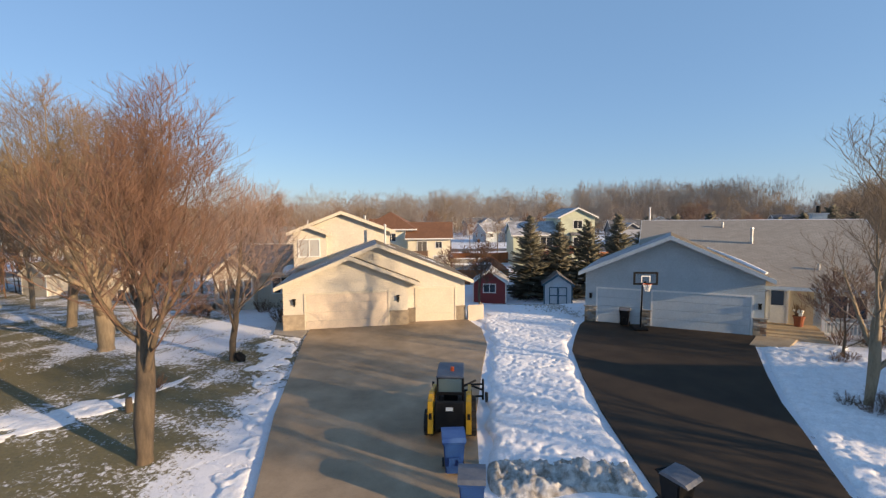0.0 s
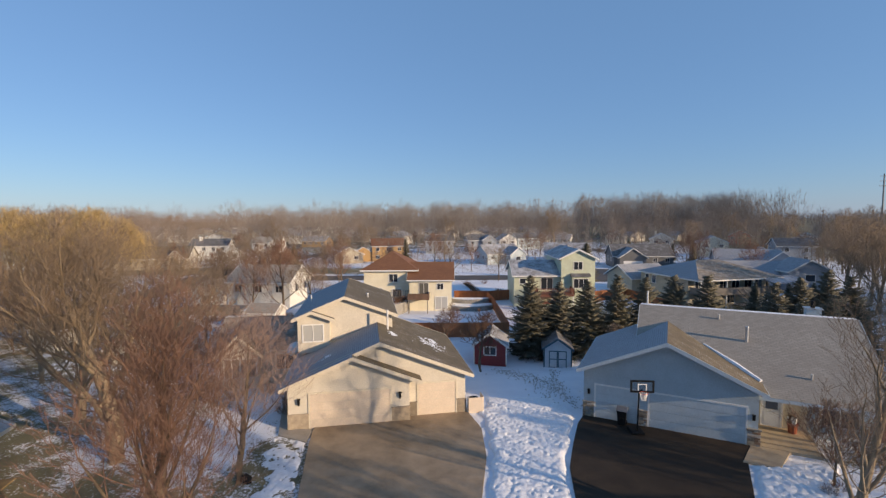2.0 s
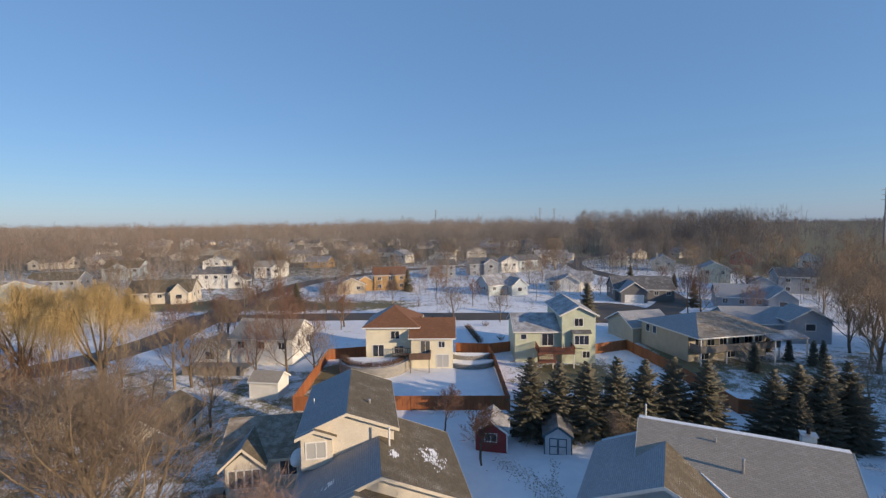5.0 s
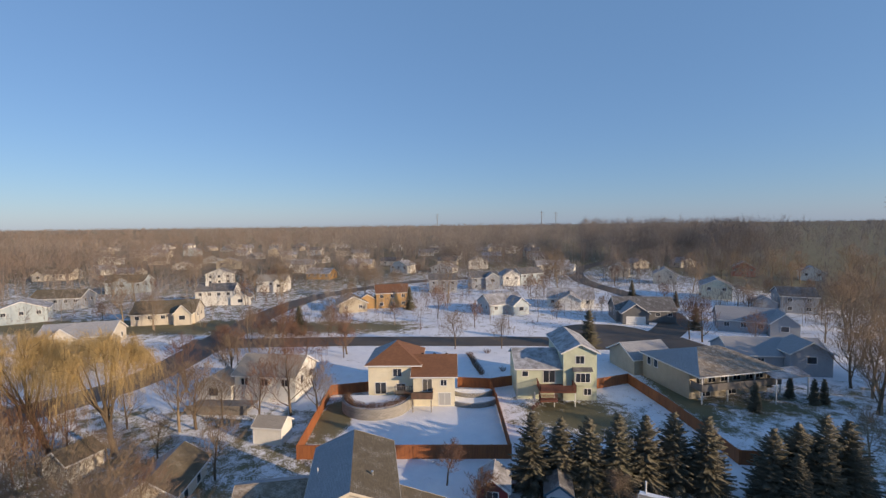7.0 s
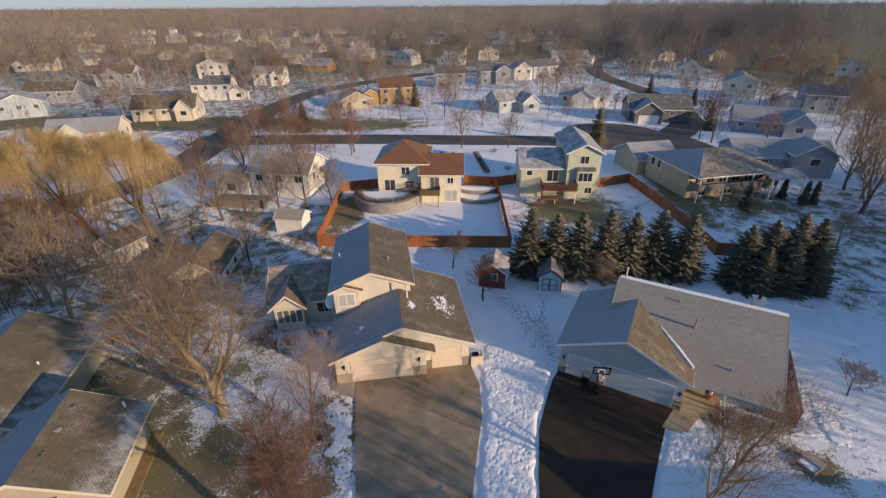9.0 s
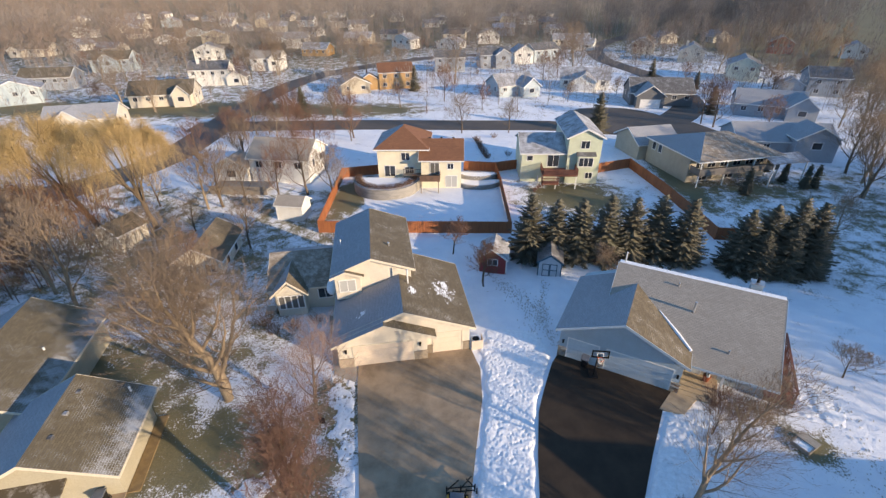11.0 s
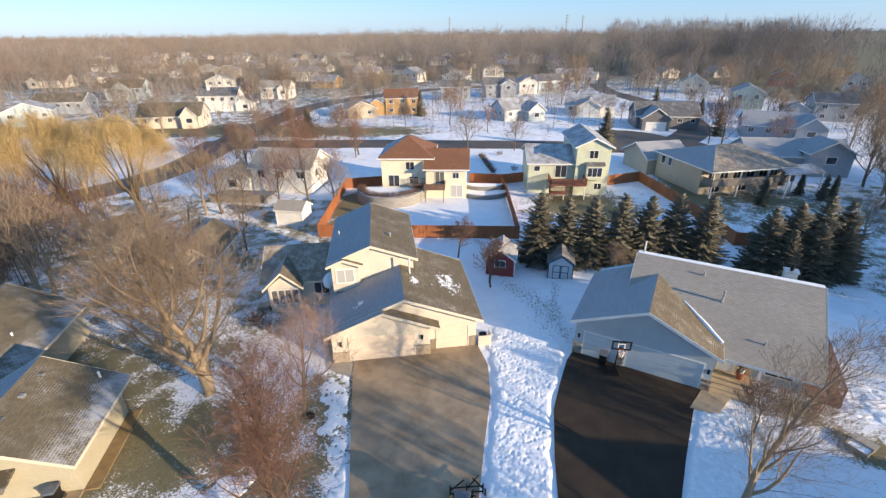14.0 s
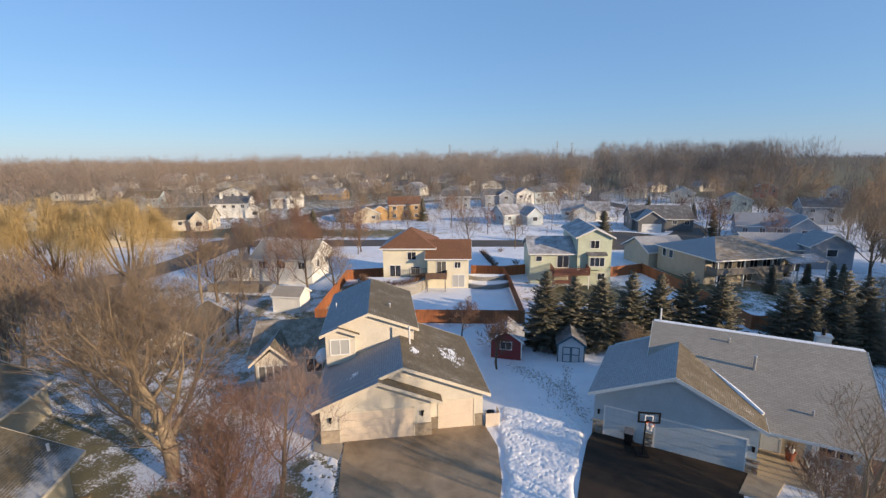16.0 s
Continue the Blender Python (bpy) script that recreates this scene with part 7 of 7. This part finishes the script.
# ---- basketball hoop ----
def hoop(x, y, angle):
    e = empty("basketball_hoop", pose(x, y, 0.09, 0, 0, angle), "portable basketball hoop with clear black-framed backboard", "basketball hoop")
    part("base", boxes((-0.4, 0.4, 0.0, 1.0, 0.0, 0.16), bevel=0.05), "black", e)
    part("pole", tube(tube(bmesh.new(), (0, 0.25, 0.1), (0, 0.05, 2.6), 0.05, 0.045, 10), (0, 0.05, 2.55), (0, -0.42, 2.9), 0.04, 0.04, 8), "black", e)
    bb = part("backboard_frame", boxes((-0.66, 0.66, -0.48, -0.42, 2.74, 2.84), (-0.66, 0.66, -0.48, -0.42, 3.36, 3.46), (-0.66, -0.56, -0.48, -0.42, 2.84, 3.36), (0.56, 0.66, -0.48, -0.42, 2.84, 3.36)), "black", e)
    part("backboard", boxes((-0.56, 0.56, -0.456, -0.444, 2.84, 3.36)), "clear", bb)
    part("target_square", boxes((-0.25, 0.25, -0.475, -0.465, 3.2, 3.26), (-0.25, -0.19, -0.475, -0.465, 2.88, 3.2), (0.19, 0.25, -0.475, -0.465, 2.88, 3.2)), "trim", bb, "white target square")
    bm = bmesh.new()
    for i in range(20):
        a, b = i / 20 * 6.283, (i + 1) / 20 * 6.283
        tube(bm, (0.225 * math.cos(a), -0.72 + 0.225 * math.sin(a), 2.82), (0.225 * math.cos(b), -0.72 + 0.225 * math.sin(b), 2.82), 0.012, 0.012, 5)
    rim = part("rim", bm, "orange_lamp", e, "orange steel rim")
    bm = bmesh.new()
    for i in range(12):
        for s in (1, -1):
            a, b = i / 12 * 6.283, (i + s * 1.5) / 12 * 6.283
            tube(bm, (0.22 * math.cos(a), -0.72 + 0.22 * math.sin(a), 2.81), (0.11 * math.cos(b), -0.72 + 0.11 * math.sin(b), 2.40), 0.008, 0.008, 3)
    part("net", bm, "trim", rim, "white cord net")
    return e


m = bpy.data.materials.new("clear_acrylic")
m.use_nodes = True
b = m.node_tree.nodes["Principled BSDF"]
b.inputs["Transmission Weight"].default_value, b.inputs["Roughness"].default_value, b.inputs["IOR"].default_value = 1.0, 0.02, 1.05
M["clear"] = m
hoop(11.32, 25.68, -4)


# ---- planter by the entry ----
M["terracotta"] = material("red_brown_planter", (0.30, 0.075, 0.03), (0.22, 0.055, 0.025), 3, 0.6, bump=0.2)
pl = empty("planter", Rm @ pose(10.55, 2.1, 0.36), "red-brown planter with dried white and dark plants by entry", "planter")
part("pot", tube(tube(bmesh.new(), (0, 0, 0), (0, 0, 0.55), 0.2, 0.27, 14), (0, 0, 0.5), (0, 0, 0.58), 0.29, 0.29, 14), "terracotta", pl)
st = Sticks()
rp = random.Random(8)
for i in range(70):
    a, q = rp.uniform(0, 6.28), rp.uniform(0.05, 0.25)
    p = Vector((math.cos(a) * q * 0.6, math.sin(a) * q * 0.6, 0.55))
    st.spike(p, p + Vector((math.cos(a) * q, math.sin(a) * q, rp.uniform(0.3, 0.95))), 0.02)
ob = new("stem_mass", st.mesh("stem_mass", "shrub"))
ob.parent = pl
bm = bmesh.new()
for i in range(9):
    a, q = rp.uniform(0, 6.28), rp.uniform(0.05, 0.28)
    m = Matrix.Translation((math.cos(a) * q, math.sin(a) * q - 0.1, 0.62 + rp.uniform(0, 0.3))) @ Matrix.Rotation(rp.uniform(-0.6, 0.6), 4, "X") @ Matrix.Diagonal((0.07, 0.07, 0.11, 1))
    bmesh.ops.create_icosphere(bm, subdivisions=1, radius=1, matrix=m)
part("flower_heads", bm, "trim", pl, "dried white flower heads")


# ---- small things in the gardens ----
e = empty("sandbox", pose(24.4, 20.2, 0.0, 0, 0, 32) @ Matrix.Scale(0.7, 4), "square grey wooden sandbox with open lid and snow", "sandbox")
part("box_side", boxes((-0.95, 0.95, -0.85, -0.75, -0.05, 0.4)), "greywood", e)
part("box_side", boxes((-0.95, 0.95, 0.75, 0.85, -0.05, 0.4)), "greywood", e)
part("box_side", boxes((-0.95, -0.85, -0.75, 0.75, -0.05, 0.4)), "greywood", e)
part("box_side", boxes((0.85, 0.95, -0.75, 0.75, -0.05, 0.4)), "greywood", e)
part("snow_fill", boxes((-0.84, 0.84, -0.74, 0.74, 0.0, 0.32), bevel=0.06), "snow", e)
part("lid", boxes((0.1, 1.05, -0.9, 0.9, 0.42, 0.48)), "pale_concrete", e, "pale half-open lid")

dk = empty("side_deck", Rm @ pose(14.5, 2.4, 0), "brown wooden side deck with railing along house wall", "deck")
part("deck_floor", boxes((0.0, 1.9, 0, 7.6, 0.35, 0.5)), "redwood_deck", dk)
for i in range(6):
    part("deck_post", boxes((1.8, 1.9, 0.05 + i * 1.45, 0.15 + i * 1.45, -0.3, 1.45)), "redwood_deck", dk)
part("handrail", boxes((1.77, 1.93, 0.0, 7.6, 1.45, 1.51), (0.0, 1.77, -0.02, 0.1, 1.45, 1.51), (1.82, 1.88, 0.0, 7.6, 0.6, 0.66)), "redwood_deck", dk)
for i in range(36):
    part("baluster", boxes((1.83, 1.87, 0.22 + i * 0.2, 0.26 + i * 0.2, 0.66, 1.45)), "redwood_deck", dk)
part("skirt", boxes((1.9, 1.94, 0, 7.6, -0.3, 0.5), (0.0, 1.9, -0.04, 0.0, -0.3, 0.5)), "redwood_deck", dk)

fr = empty("trellis", pose(28.2, 17.2, 0, 0, 0, 40), "leaning weathered timber trellis with wire frame", "trellis")
part("post", tube(bmesh.new(), (0, 0, -0.2), (0.7, 0.2, 2.6), 0.09, 0.07, 8), "greywood", fr)
for z in (0.45, 1.0):
    part("rail", tube(bmesh.new(), (0, 0, z), (1.6, -0.6, z), 0.03, 0.03, 6), "metal", fr)
part("upright", tube(bmesh.new(), (1.6, -0.6, -0.2), (1.6, -0.6, 1.1), 0.03, 0.03, 6), "metal", fr)

st = part("tree_stump", tube(bmesh.new(), (0, 0, -0.1), (0.02, 0, 0.48), 0.13, 0.10, 12), "bark", None, "short sawn tree stump on the lawn", "stump")
st.matrix_basis = pose(-10.9, 15.2, 0)
bag = bmesh.new()
bmesh.ops.create_icosphere(bag, subdivisions=3, radius=0.21)
for v in bag.verts:
    v.co *= 1 + 0.5 * noise.noise(v.co * 5) + 0.25 * noise.noise(v.co * 13)
    v.co.x *= 1.25
    v.co.y *= 0.8
    v.co.z = max(v.co.z * 1.1 + 0.17, 0)
bag = part("black_bag", bag, "black", None, "black plastic bag lying at tree foot", "bag")
bag.matrix_basis = pose(-9.62, 20.7, 0.02, 0, 20, 0)

for i in range(24):
    a = math.radians(184 + i * 7.5)
    place_tree(shrubs[i % 3], -12.35 + 4.7 * math.cos(a), 68.6 + 4.8 * math.sin(a), "dark bare hedge plant on raised bed", "hedge_plant", i * 50, 0.7, "hedge", "hedge on the raised bed").location.z = -1.3 + 1.55

for i in range(14):
    place_tree(shrubs[i % 3], 2.6 + 0.16 * i, 95.5 - 0.95 * i, "low dark hedge plant in the snow", "hedge_plant", i * 40, 0.75, "hedge", "hedge row in the snow")
for i, (x, y) in enumerate(((6.6, 97.2), (8.8, 85.2))):
    place_tree(shrubs[i], x, y, "small round dark shrub in the snow", "shrub", i * 90, 0.8, "shrub", "shrubs in the snow")

dk = empty("garden_deck", pose(-41.0, 64.9, -1.3, 0, 0, -1), "low grey wooden deck with plank skirting before house", "deck")
part("deck_floor", boxes((0, 9.6, 0, 3.6, 0.75, 0.9)), "greywood", dk)
for i in range(24):
    part("plank", boxes((0.02 + i * 0.4, 0.39 + i * 0.4, -0.04, 0.0, -0.2, 0.9 + 0.5)), "greywood", dk)

# big leafless trees and a house across the street, behind the camera: they throw the long shadows over the driveways
nb(36.4, 11.5, 178, 14.0, 9.0, 3.9, 2.6, "cream", "roof_brown", "cream house across the street casting long shadow", z=0.0)
for i, (x, y, s) in enumerate(((21.0, 6.5, 0.9), (14.5, 3.0, 0.75), (28.5, -1.0, 1.0), (40.0, 8.0, 0.9))):
    place_tree(mid[(1, 3, 5)[i % 3]], x, y, "tall leafless street tree casting long shadow", "bare_tree", i * 90, s, "tree")
